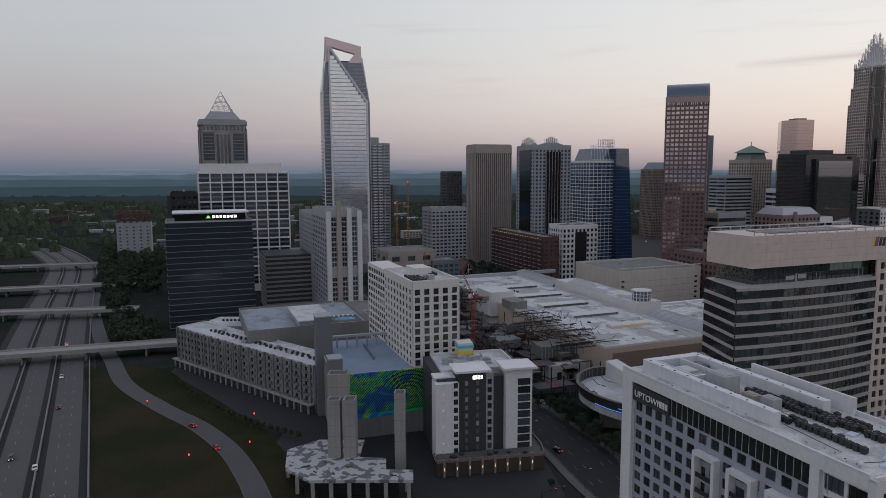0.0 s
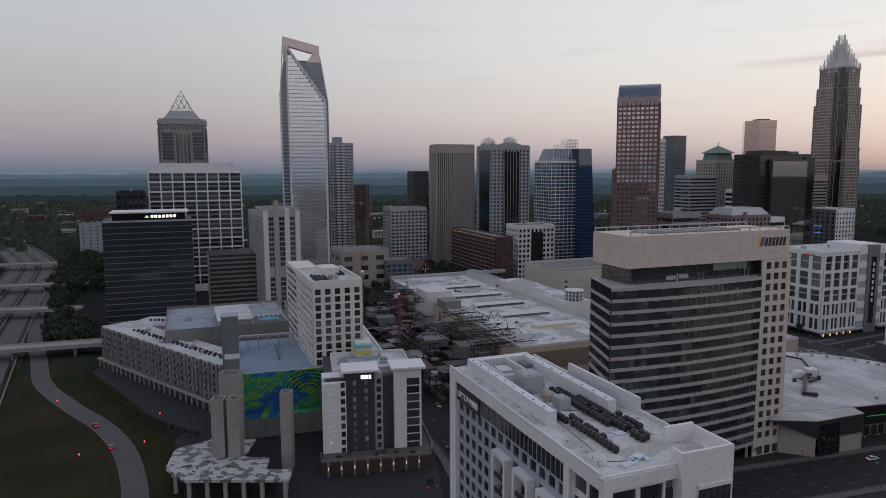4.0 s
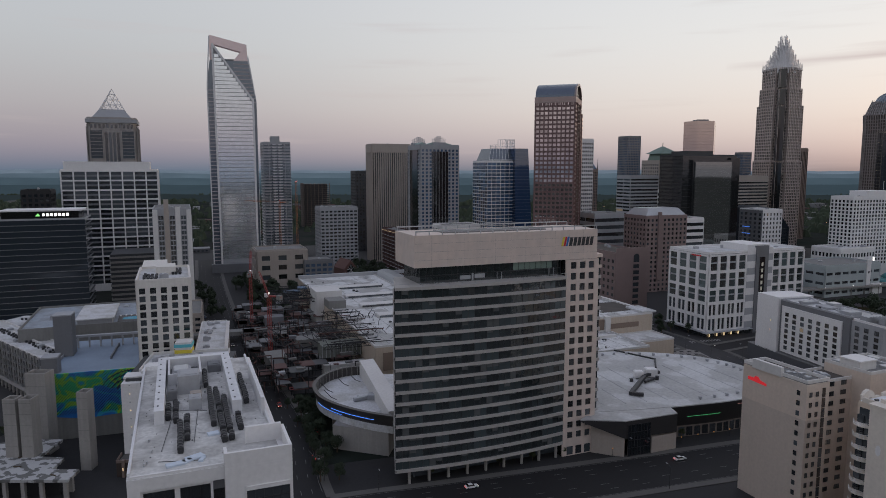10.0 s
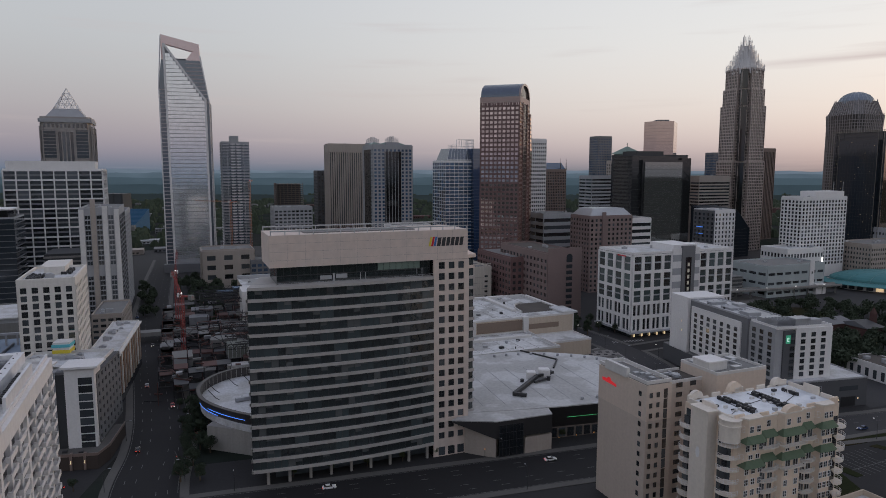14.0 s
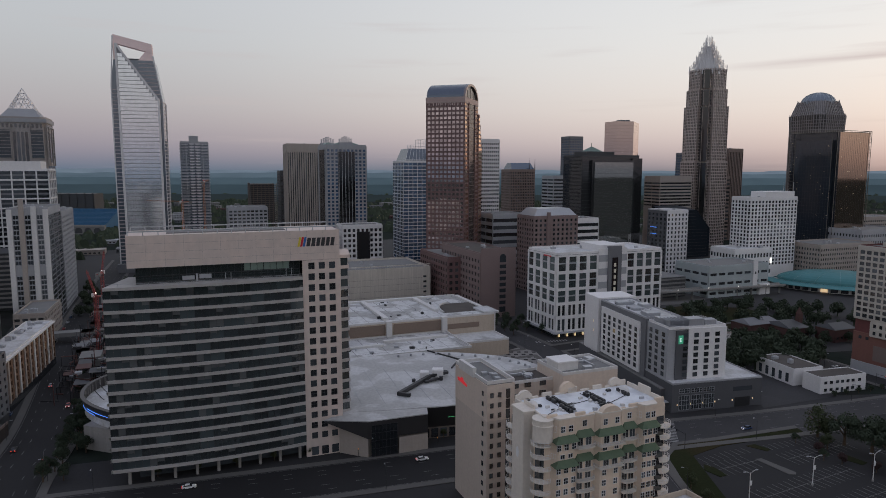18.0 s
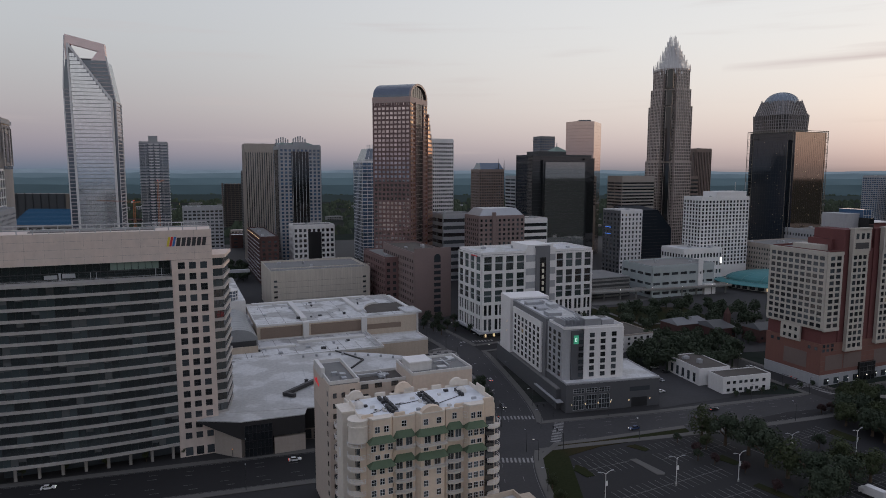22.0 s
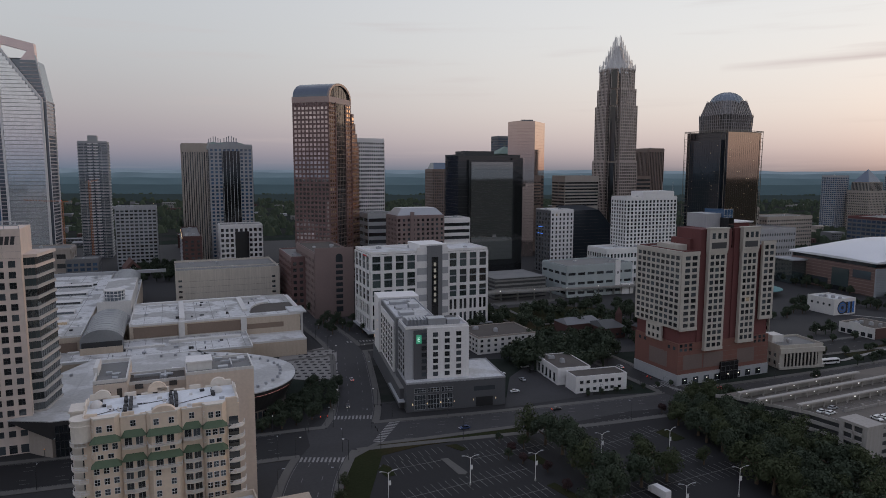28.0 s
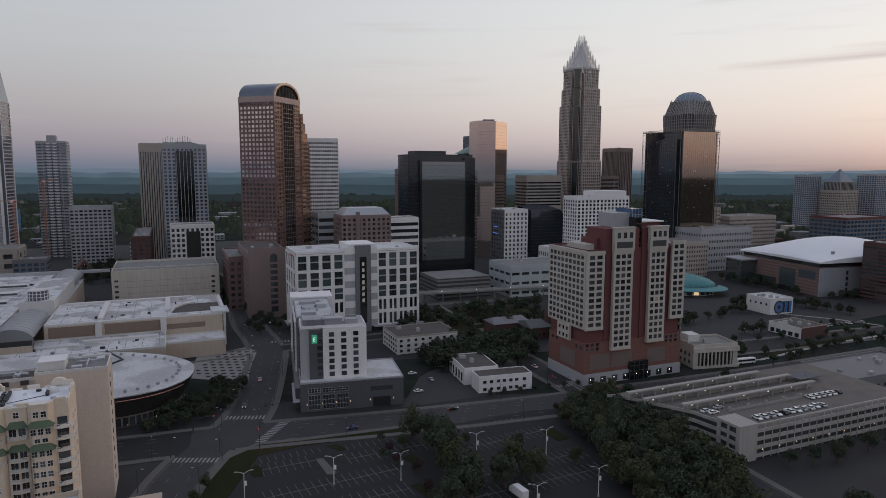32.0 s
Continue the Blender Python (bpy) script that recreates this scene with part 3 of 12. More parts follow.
# downtown blocks are paved
sheet("downtown_ground", [P(90, 285), P(680, 170), P(900, 200), P(900, 900), P(60, 900)], -0.12, ASPHL, "dark worn asphalt of the downtown blocks")
sheet("near_ground", [(20, -60), (640, -60), (640, 330), (300, 300), (60, 230)], -0.10, ASPHL, "dark worn asphalt of the near blocks")
sheet("left_ground", [(-70, 120), (60, -20), (30, 280), (-60, 420), (-160, 420), (-150, 330), (-70, 262)], -0.11, ASPHL, "dark worn asphalt by the apartment blocks")

STONEWALL = street("road", [(-40, 152), (60, 190), (120, 208), (215, 236), (268, 253)], 23, "wide fresh black asphalt avenue with white lane lines", lanes=(7.2, 3.8, -3.8, -7.2), m=FRESH)
STONEEAST = street("road", [(268, 253), (300, 262), (357, 276), (427, 297), (524, 332), (640, 380)], 23, "wide old grey asphalt avenue with white lane lines", lanes=(7.2, 3.8, -3.8, -7.2), m=OLDASPH, z=0.021)
CALDWELL = street("road", [(100, 110), (59, 206), (38, 270), (-35, 428), (-100, 590), (-172, 784)], 22, "dark asphalt side street between tall buildings", lanes=(3.6, -3.6, 7.2, -7.2), z=0.033)
CURVED = street("road", [(300, 90), (281, 170), (276, 208), (276, 237), (282, 272), (280.5, 301), (272, 353), (266, 382), (254, 412), (232, 460), (195, 565), (150, 690)], 17, "curving worn grey asphalt street with white lane lines", lanes=(3.4, -3.4), z=0.026, m=OLDASPH)
street("road", [P(240, 262), P(330, 258), P(392, 262), P(470, 268), P(600, 268)], 11, "narrow dark asphalt street behind the hall", z=0.023, edges=False)
MCDOWELL = street("road", [(480, 190), (455, 262), (432, 320), (410, 375), (385, 440), (350, 540)], 14, "dark asphalt cross street by the red tower", z=0.029, m=ASPHL)
FOURTH = street("road", [(480, 372), (560, 396), (660, 430), (800, 470), (1000, 530)], 22, "dark asphalt boulevard lined with young trees", z=0.024, lanes=(3.6, -3.6))
pavements()
for x, y, rz, le, wi, n in ((272, 276.5, 3, 22, 4.0, 14), (297, 252, 76, 25, 4.0, 15), (266, 234.5, 0, 20, 4.0, 13), (425, 318, 20, 16, 4, 9), (440, 310, 108, 20, 4, 11), (262, 404, 15, 22, 3.5, 11)):
    crossing(x, y, rz, le, wi, n)

# motorway with its embankment, slip road and bridges
MOTOR = smooth_line([(-45, 60), (-93, 149), (-132, 221), (-179, 308), (-237.5, 416), (-294, 524), (-349, 632), (-411, 746), (-485, 848), (-602, 981), (-712, 1064), (-1000, 1160)], 8)
for o0, o1 in ((42, 31.3), (26.5, 16.5), (11.2, 0.0)):
    g = Geo()
    ribbon(g, MOTOR, o0, o1, 0.02)
    solo("motorway", g, HIWAY, "pale worn concrete motorway carriageway", "road", "structure")
    g = Geo()
    for k in range(1, int((o0 - o1) / 3.6)):
        dashes(g, MOTOR, o0 - k * 3.6, 0.18, 0.035, 3, 9)
    if g.v:
        solo("road_marking", g, PAINT, "white dashed motorway lane lines", "road marking", "stuff")
g = Geo()
for o in (28.9, 13.8, -3.0):
    ribbon(g, MOTOR, o + 0.3, o - 0.3, 0.85, 0.9)
solo("barrier", g, CONCD, "grey concrete motorway crash barrier", "barrier", "structure")
g = Geo()
ribbon(g, MOTOR, 46, -6, -0.08)
solo("verge", g, mat("dark_verge", (0.020, 0.0195, 0.0195), 0.9, var=0.3), "dark gravel and scrub verge beside the motorway", "ground", "structure")
SLIP = smooth_line([(-322, 590), (-290, 524), (-232, 424), (-194, 366), (-166, 324), (-133, 291), (-107, 268), (-87, 245), (-73, 223), (-64, 206), (-44, 165), (-5, 110)], 8)
g = Geo()
ribbon(g, SLIP, 3.7, -3.7, 0.05)
solo("slip_road", g, HIWAY, "pale curving concrete slip road", "road", "structure")
g = Geo()
ribbon(g, SLIP, 4.2, 3.7, 0.18, 0.2)
ribbon(g, SLIP, -3.7, -4.2, 0.18, 0.2)
solo("kerb", g, PAVE, "pale kerb of the slip road", "kerb", "structure")
sheet("grass_bank", [(-203, 358), (-166, 322), (-133, 289), (-107, 266), (-87, 243), (-73, 221), (-60, 196), (-40, 150), (-30, 110), (-62, 110), (-96, 165), (-118, 204), (-140, 243), (-169, 294), (-203, 352)], -0.02, GRASS,
      "dark grass bank between motorway and slip road", "grass")
sheet("grass_strip", [(-190, 358), (-166, 328), (-133, 295), (-104, 271), (-84, 247), (-70, 224), (-58, 200), (-48, 206), (-60, 236), (-78, 264), (-110, 300), (-160, 352)], 0.0, GRASS, "dark grass strip below the apartment block", "grass")


def bridge(x0, y0, x1, y1, width, z, label):
    b = thing("bridge", label, "bridge", x0, y0, 0, math.degrees(math.atan2(y1 - y0, x1 - x0)))
    L = math.hypot(x1 - x0, y1 - y0)
    g = Geo()
    g.box(0, -width / 2, z - 1.4, L, width / 2, z)
    part("deck", g, CONC, b)
    for s in (-1, 1):
        g = Geo()
        g.box(0, s * width / 2 - 0.2, z, L, s * width / 2 + 0.2, z + 1.0)
        part("parapet", g, CONC, b)
    for k in range(1, 4):
        for s in (-1, 0, 1):
            g = Geo()
            g.cyl(L * k / 4, s * width * 0.36, -0.2, z - 1.4, 0.6, 10)
            part("pillar", g, CONCD, b)


bridge(-272, 352, -150, 390, 12, 6.0, "pale concrete road bridge over the motorway")
bridge(-355, 466, -235, 484, 12, 6.0, "pale concrete road bridge across all lanes")
bridge(-420, 556, -290, 596, 13, 6.0, "long pale concrete flyover over the motorway")
bridge(-520, 690, -380, 730, 13, 6.0, "far concrete bridge crossing the motorway")

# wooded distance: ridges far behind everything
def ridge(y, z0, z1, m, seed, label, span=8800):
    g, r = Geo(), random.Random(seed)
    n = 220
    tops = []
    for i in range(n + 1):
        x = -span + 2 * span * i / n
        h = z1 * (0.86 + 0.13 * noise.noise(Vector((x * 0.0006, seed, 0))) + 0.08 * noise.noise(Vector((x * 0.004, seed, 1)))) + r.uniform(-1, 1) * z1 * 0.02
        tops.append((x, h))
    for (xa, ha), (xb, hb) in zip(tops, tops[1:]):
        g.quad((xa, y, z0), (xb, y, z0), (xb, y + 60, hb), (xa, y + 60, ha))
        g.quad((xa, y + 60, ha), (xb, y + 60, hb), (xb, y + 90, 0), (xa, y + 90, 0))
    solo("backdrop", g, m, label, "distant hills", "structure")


# aerial haze is put into the hills' colour and a faint emission
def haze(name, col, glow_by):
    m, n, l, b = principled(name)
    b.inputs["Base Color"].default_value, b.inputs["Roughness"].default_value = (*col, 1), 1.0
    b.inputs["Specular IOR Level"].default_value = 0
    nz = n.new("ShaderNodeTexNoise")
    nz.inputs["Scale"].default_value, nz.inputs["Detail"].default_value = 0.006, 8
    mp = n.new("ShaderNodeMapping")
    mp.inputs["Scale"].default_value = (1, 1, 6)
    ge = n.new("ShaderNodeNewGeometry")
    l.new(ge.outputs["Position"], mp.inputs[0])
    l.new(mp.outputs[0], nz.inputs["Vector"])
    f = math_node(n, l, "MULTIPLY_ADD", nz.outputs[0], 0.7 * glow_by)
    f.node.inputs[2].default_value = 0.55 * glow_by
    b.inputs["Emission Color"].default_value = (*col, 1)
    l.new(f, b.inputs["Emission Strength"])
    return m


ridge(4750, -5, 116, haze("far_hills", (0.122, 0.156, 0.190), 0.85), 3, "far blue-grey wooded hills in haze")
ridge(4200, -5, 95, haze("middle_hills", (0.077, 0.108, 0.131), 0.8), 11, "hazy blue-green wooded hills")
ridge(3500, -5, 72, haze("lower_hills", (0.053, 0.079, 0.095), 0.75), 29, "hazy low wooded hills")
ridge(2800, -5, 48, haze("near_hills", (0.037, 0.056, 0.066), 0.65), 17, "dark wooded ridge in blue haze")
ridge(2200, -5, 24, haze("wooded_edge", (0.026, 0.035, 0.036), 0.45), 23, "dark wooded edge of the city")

# ---- the skyline ----
def span(cx, cy, w, d):
    """Near corner of a block turned with the grid, from its middle."""
    c = Vector((cx, cy)) - E1 * w / 2 - E2 * d / 2
    return c.x, c.y


# silver tower with a slanted, hollow crown
def slanted_tower():
    w, d = 54, 34
    b = thing("skyscraper", "tall silver glass tower with a slanted pink-lit open crown", "skyscraper", -131, 687.5, 0, 16)

    def slab(g, prof, y0, y1):
        n = len(prof)
        g.add([(x, y0, z) for x, z in prof] + [(x, y1, z) for x, z in prof],
              [tuple(range(n)), tuple(reversed(range(n, 2 * n)))] + [(i + n, (i + 1) % n + n, (i + 1) % n, i) for i in range(n)])

    g = Geo()
    slab(g, [(0, 0), (w, 0), (w, 180), (46, 222), (4, 222), (0, 195)], 3, d)
    part("glass_body", g, G_STEELY, b, "blue-grey glass body behind the front sheet")
    g = Geo()
    slab(g, [(9, 0), (50, 0), (50, 181), (8, 236)], 0.5, 3)
    part("front_sheet", g, LGREY, b)
    gp, gl = Geo(), Geo()
    for k in range(58):
        z0, z1 = 14 + k * 3.9, 17.4 + k * 3.9
        xe = 50 if z1 < 181 else 50 - 42 * (z1 - 181) / 55
        m = max(1, round((xe - 9) / 2.9))
        if xe < 12:
            continue
        for i in range(m):
            a, c = 9 + (xe - 9) * i / m, 9 + (xe - 9) * (i + 1) / m - 0.1
            gp.quad((a, 0.44, z0), (c, 0.44, z0), (c, 0.44, z1), (a, 0.44, z1))
        gl.box(9, 0.25, z1 + 0.1, xe, 0.5, z1 + 0.35)
    part("glass_pane", gp, G_SILV, b, "silver mirror-glass panes", kind="stuff")
    part("floor_line", gl, LGREY, b, kind="stuff")
    gs = Geo()
    for k in range(1, 57):
        z = k * 3.9
        if z < 180:
            gs.box(w - 0.05, 4, z, w + 0.3, d - 2, z + 1.1)
        if z < 195:
            gs.box(-0.3, 4, z, 0.05, d - 2, z + 1.1)
            gs.box(0.3, 2.8, z, 7.5, 3.0, z + 0.9)
        if z > 178 and z < 222:
            gs.box(30, 2.8, z, w - 8 * (z - 180) / 42 - 0.5 if z > 180 else w, 3.0, z + 0.9)
    part("floor_band", gs, mat("pinkish_floor_band", (0.42, 0.37, 0.37), 0.6, var=0.1), b, kind="stuff")
    for p, q, t in (((9.6, 0, 0), (7.6, 0, 238), 2.0), ((50.5, 0, 0), (50.5, 0, 182), 2.2), ((w, 4, 0), (w, 4, 180), 1.0), ((w, d - 1, 0), (w, d - 1, 180), 1.6),
                    ((0.3, 3.2, 0), (0.3, 3.2, 195), 1.2), ((0.3, 3.2, 195), (4.3, 3.2, 246), 1.2), ((w, 4, 180), (46, 4, 227), 1.4)):
        g = Geo()
        g.beam(p, q, t)
        part("corner_fin", g, WHITE, b)
    g = Geo()
    g.beam((7.6, 0, 237.5), (50.5, 0, 181.5), 2.4)
    part("crown_edge", g, WHITE, b)
    # the open frame on top
    # the pink light on the crown is put into the frame's base colour
    pinkish = mat("pink_light_tint", (0.93, 0.73, 0.69), 0.5, var=0.05)
    g = Geo()
    slab(g, [(4.2, 222), (9, 222), (9, 238), (38, 231.5), (45.5, 230), (45, 239), (4.2, 247.5)], 3.4, 12)
    slab(g, [(30, 222), (46, 222), (45.4, 231), (38, 231.4)], 3.6, 11.8)
    part("crown_frame", g, pinkish, b, "open crown frame tinted for the pink light on it")
    g = Geo()
    g.box(9, 12.5, 222, 40, d - 1.5, 225)
    part("crown_deck", g, GREY, b)
    g = Geo()
    g.box(-2, -6, 0, w + 2, 0, 9)
    part("podium", g, GREY, b)
    b.scale = (0.885, 1.0, 0.976)


slanted_tower()


# barrel-vaulted brown granite tower
def vaulted_tower():
    w, d, h = 35.5, 44, 164
    b = thing("skyscraper", "brown granite tower with mirrored windows and barrel-vaulted roof", "skyscraper", 189.5, 603, 0, -18)
    g = Geo()
    g.box(0, 0, 0, w, d, h + 2)
    part("wall", g, BROWNG, b)
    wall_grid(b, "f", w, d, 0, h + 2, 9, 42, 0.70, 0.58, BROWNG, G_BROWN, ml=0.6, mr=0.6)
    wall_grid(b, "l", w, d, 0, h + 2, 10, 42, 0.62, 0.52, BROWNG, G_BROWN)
    # the dawn sky's gold reflection is put into the flank glass as a tint
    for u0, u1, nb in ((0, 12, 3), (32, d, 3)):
        wall_grid(b, "r", w, d, 0, h + 2, nb, 42, 0.74, 0.60, BROWNG, G_DAWN, u0=u0, u1=u1, deep=0.25)
    # the vault's end runs down the flank as a deep dark glazed recess between stone edges
    g = Geo()
    g.box(w, 12.6, 0, w + 0.12, 31.4, h + 2)
    part("glazed_slot", g, G_BLACK, b, "dark recessed glazed slot")
    g = Geo()
    for z in range(8, 164, 4):
        g.box(w + 0.12, 12.6, z, w + 0.2, 31.4, z + 0.5)
    for k in range(6):
        g.box(w + 0.1, 14 + k * 3.1, 0, w + 0.28, 14.3 + k * 3.1, h + 2)
    part("slot_bar", g, BRONZE, b, kind="stuff")
    for v in (11.6, 31.4):
        g = Geo()
        g.box(w, v, 0, w + 0.9, v + 1.0, h + 2)
        part("slot_edge", g, BROWNG, b)
    # stepped shoulder behind the vault's far end
    for k in range(4):
        y0, zt = d + 4.5 * k, h - 6 - 9 * k
        g = Geo()
        g.box(2, y0, 0, w + 1.0 - 0.5 * k, y0 + 4.5, zt)
        part("setback", g, BROWNG, b)
        wg = Geo()
        xr = w + 1.04 - 0.5 * k
        for j in range(int(zt / 3.95) - 1):
            z = 2 + j * 3.95
            wg.quad((xr, y0 + 0.4, z), (xr, y0 + 4.1, z), (xr, y0 + 4.1, z + 2.5), (xr, y0 + 0.4, z + 2.5))
        part("window", wg, G_DAWN, b, kind="stuff")
    g = Geo()
    g.box(-0.4, -0.4, h + 1, w + 0.4, d + 0.4, h + 6)
    part("cornice", g, mat("pinkish_top_stone", (0.40, 0.30, 0.275), 0.5, var=0.08), b)
    g = Geo()
    for k in range(22):
        g.box(0.4 + k * 1.62, -0.55, h - 1.2, 1.3 + k * 1.62, -0.3, h + 1)
    part("cornice_tooth", g, BROWNG, b, kind="stuff")
    # vault runs along the front; its arches face the two sides
    gv, ga = Geo(), Geo()
    n, R, H = 20, d / 2, 13
    arc = [(d / 2 - R * math.cos(math.pi * i / n), h + 6 + H * math.sin(math.pi * i / n)) for i in range(n + 1)]
    for (ya, za), (yb, zb) in zip(arc, arc[1:]):
        gv.quad((0.3, ya, za), (w - 1.2, ya, za), (w - 1.2, yb, zb), (0.3, yb, zb))
    gv.add([(0.3, y, z) for y, z in arc], [tuple(range(n + 1))])
    part("vault", gv, mat("blue_grey_vault", (0.13, 0.15, 0.18), 0.26, 0.85, var=0.08), b, smooth=False)
    arc2 = [(d / 2 - (R - 2.6) * math.cos(math.pi * i / n), h + 6 + (H - 2.0) * math.sin(math.pi * i / n)) for i in range(n + 1)]
    for i in range(n):
        ga.add([(w - 1.2, *arc[i]), (w - 1.2, *arc[i + 1]), (w - 1.2, *arc2[i + 1]), (w - 1.2, *arc2[i]),
                (w + 0.5, *arc[i]), (w + 0.5, *arc[i + 1]), (w + 0.5, *arc2[i + 1]), (w + 0.5, *arc2[i])],
               [(4, 7, 6, 5), (0, 4, 5, 1), (2, 6, 7, 3)])
    part("arch", ga, mat("bronze_arch", (0.24, 0.20, 0.19), 0.3, 0.7, var=0.08), b, "dull bronze arch at the vault's end", kind="stuff")
    g = Geo()
    g.add([(w - 1.0, y, z) for y, z in arc2], [tuple(reversed(range(n + 1)))])
    g.box(w - 1.0, 4.5, h, w + 0.1, d - 4.5, h + 4)
    part("arch_glazing", g, G_BLACK, b)
    g = Geo()
    for k in range(7):
        y = 6.5 + k * 5.2
        zt = h + 6 + (H - 2.0) * math.sqrt(max(0.0, 1 - ((y - d / 2) / (R - 2.6)) ** 2))
        g.box(w - 1.02, y - 0.2, h + 4, w - 0.8, y + 0.2, zt)
    part("arch_bar", g, BRONZE, b, kind="stuff")


vaulted_tower()


# tall stepped stone tower with a crown of spires
def crowned_tower():
    cx, cy = 556, 905
    b = thing("skyscraper", "tallest stepped stone tower with a crown of silver spires", "skyscraper", cx, cy, 0, GRID)
    stone = mat("beige_stone", (0.47, 0.395, 0.36), 0.5, var=0.08)
    levels = [(0, 118, 25.0, 10.5), (118, 190, 23.5, 10.0), (190, 212, 21.5, 9), (212, 238, 19.5, 8)]
    for k, (z0, z1, r, c) in enumerate(levels):
        # square with notched corners
        pts = []
        for q in range(4):
            a = q * math.pi / 2
            for u, v in ((-r * 0.82, -r * 0.82), (-c, -r * 0.86), (-c, -r), (c, -r), (c, -r * 0.86)):
                pts.append((u * math.cos(a) - v * math.sin(a), u * math.sin(a) + v * math.cos(a)))
        g = Geo()
        g.prism(pts, z0, z1)
        part("tier", g, stone, b)
        gp, gw = Geo(), Geo()
        for i in range(len(pts)):
            p, q = Vector(pts[i]), Vector(pts[(i + 1) % len(pts)])
            L = (q - p).length
            if L < 3:
                continue
            m = max(2, round(L / 2.9))
            t = (q - p) / L
            nn = Vector((t.y, -t.x))
            for j in range(m + 1):
                s = p + t * (L * j / m)
                gp.beam((*(s + nn * 0.15), z0), (*(s + nn * 0.2), z1), 0.75)
            for f in range(int((z1 - z0) / 4)):
                z = z0 + f * 4 + 1.3
                for j in range(m):
                    s0, s1 = p + t * (L * (j + 0.1) / m) + nn * 0.05, p + t * (L * (j + 0.9) / m) + nn * 0.05
                    gw.quad((*s0, z), (*s1, z), (*s1, z + 2.6), (*s0, z + 2.6))
        part("fin", gp, stone, b, kind="stuff")
        part("window", gw, G_TAUPE, b, kind="stuff")
    # a dark glazed slot runs up the corner between the two broad sides
    for z0, z1, r, c in levels:
        g = Geo()
        g.cyl(-r * 0.80, -r * 0.80, z0, z1 - 2.5, 5.4, 8)
        slot = part("corner_slot", g, G_BLACK, b, "dark glazed corner slot")
        g = Geo()
        for k in (4, 6):
            t = math.pi * k / 4 + 0.2
            g.beam((-r * 0.8 + 5.3 * math.cos(t), -r * 0.8 + 5.3 * math.sin(t), z0), (-r * 0.8 + 5.3 * math.cos(t), -r * 0.8 + 5.3 * math.sin(t), z1 - 2), 0.4)
        part("slot_fin", g, stone, slot, kind="stuff")
    silver = mat("silver_crown", (0.62, 0.61, 0.62), 0.35, 0.5, var=0.05)
    g, r = Geo(), random.Random(4)
    rings = 7
    for k in range(rings):
        u = k / (rings - 1)
        rad, z0 = 21.5 - 17.5 * u ** 0.8, 235 + 31 * u
        n = max(10, int(64 * (1 - 0.75 * u)))
        for i in range(n):
            a = 2 * math.pi * i / n
            sq = min(1.18, 1 / max(abs(math.cos(a)), abs(math.sin(a)))) ** 0.6
            x, y = rad * sq * math.cos(a), rad * sq * math.sin(a)
            g.beam((x, y, z0), (x * 0.985, y * 0.985, z0 + 7.5 + 6.5 * u + r.uniform(-0.5, 0.9) + (1.6 if i % 4 == 0 else 0)), 0.42)
        g.cyl(0, 0, z0 - 4, z0 + 2.2, rad * 0.93, 20, rad * 0.9)
    part("crown", g, silver, b, "crown of thin silver spires")


crowned_tower()

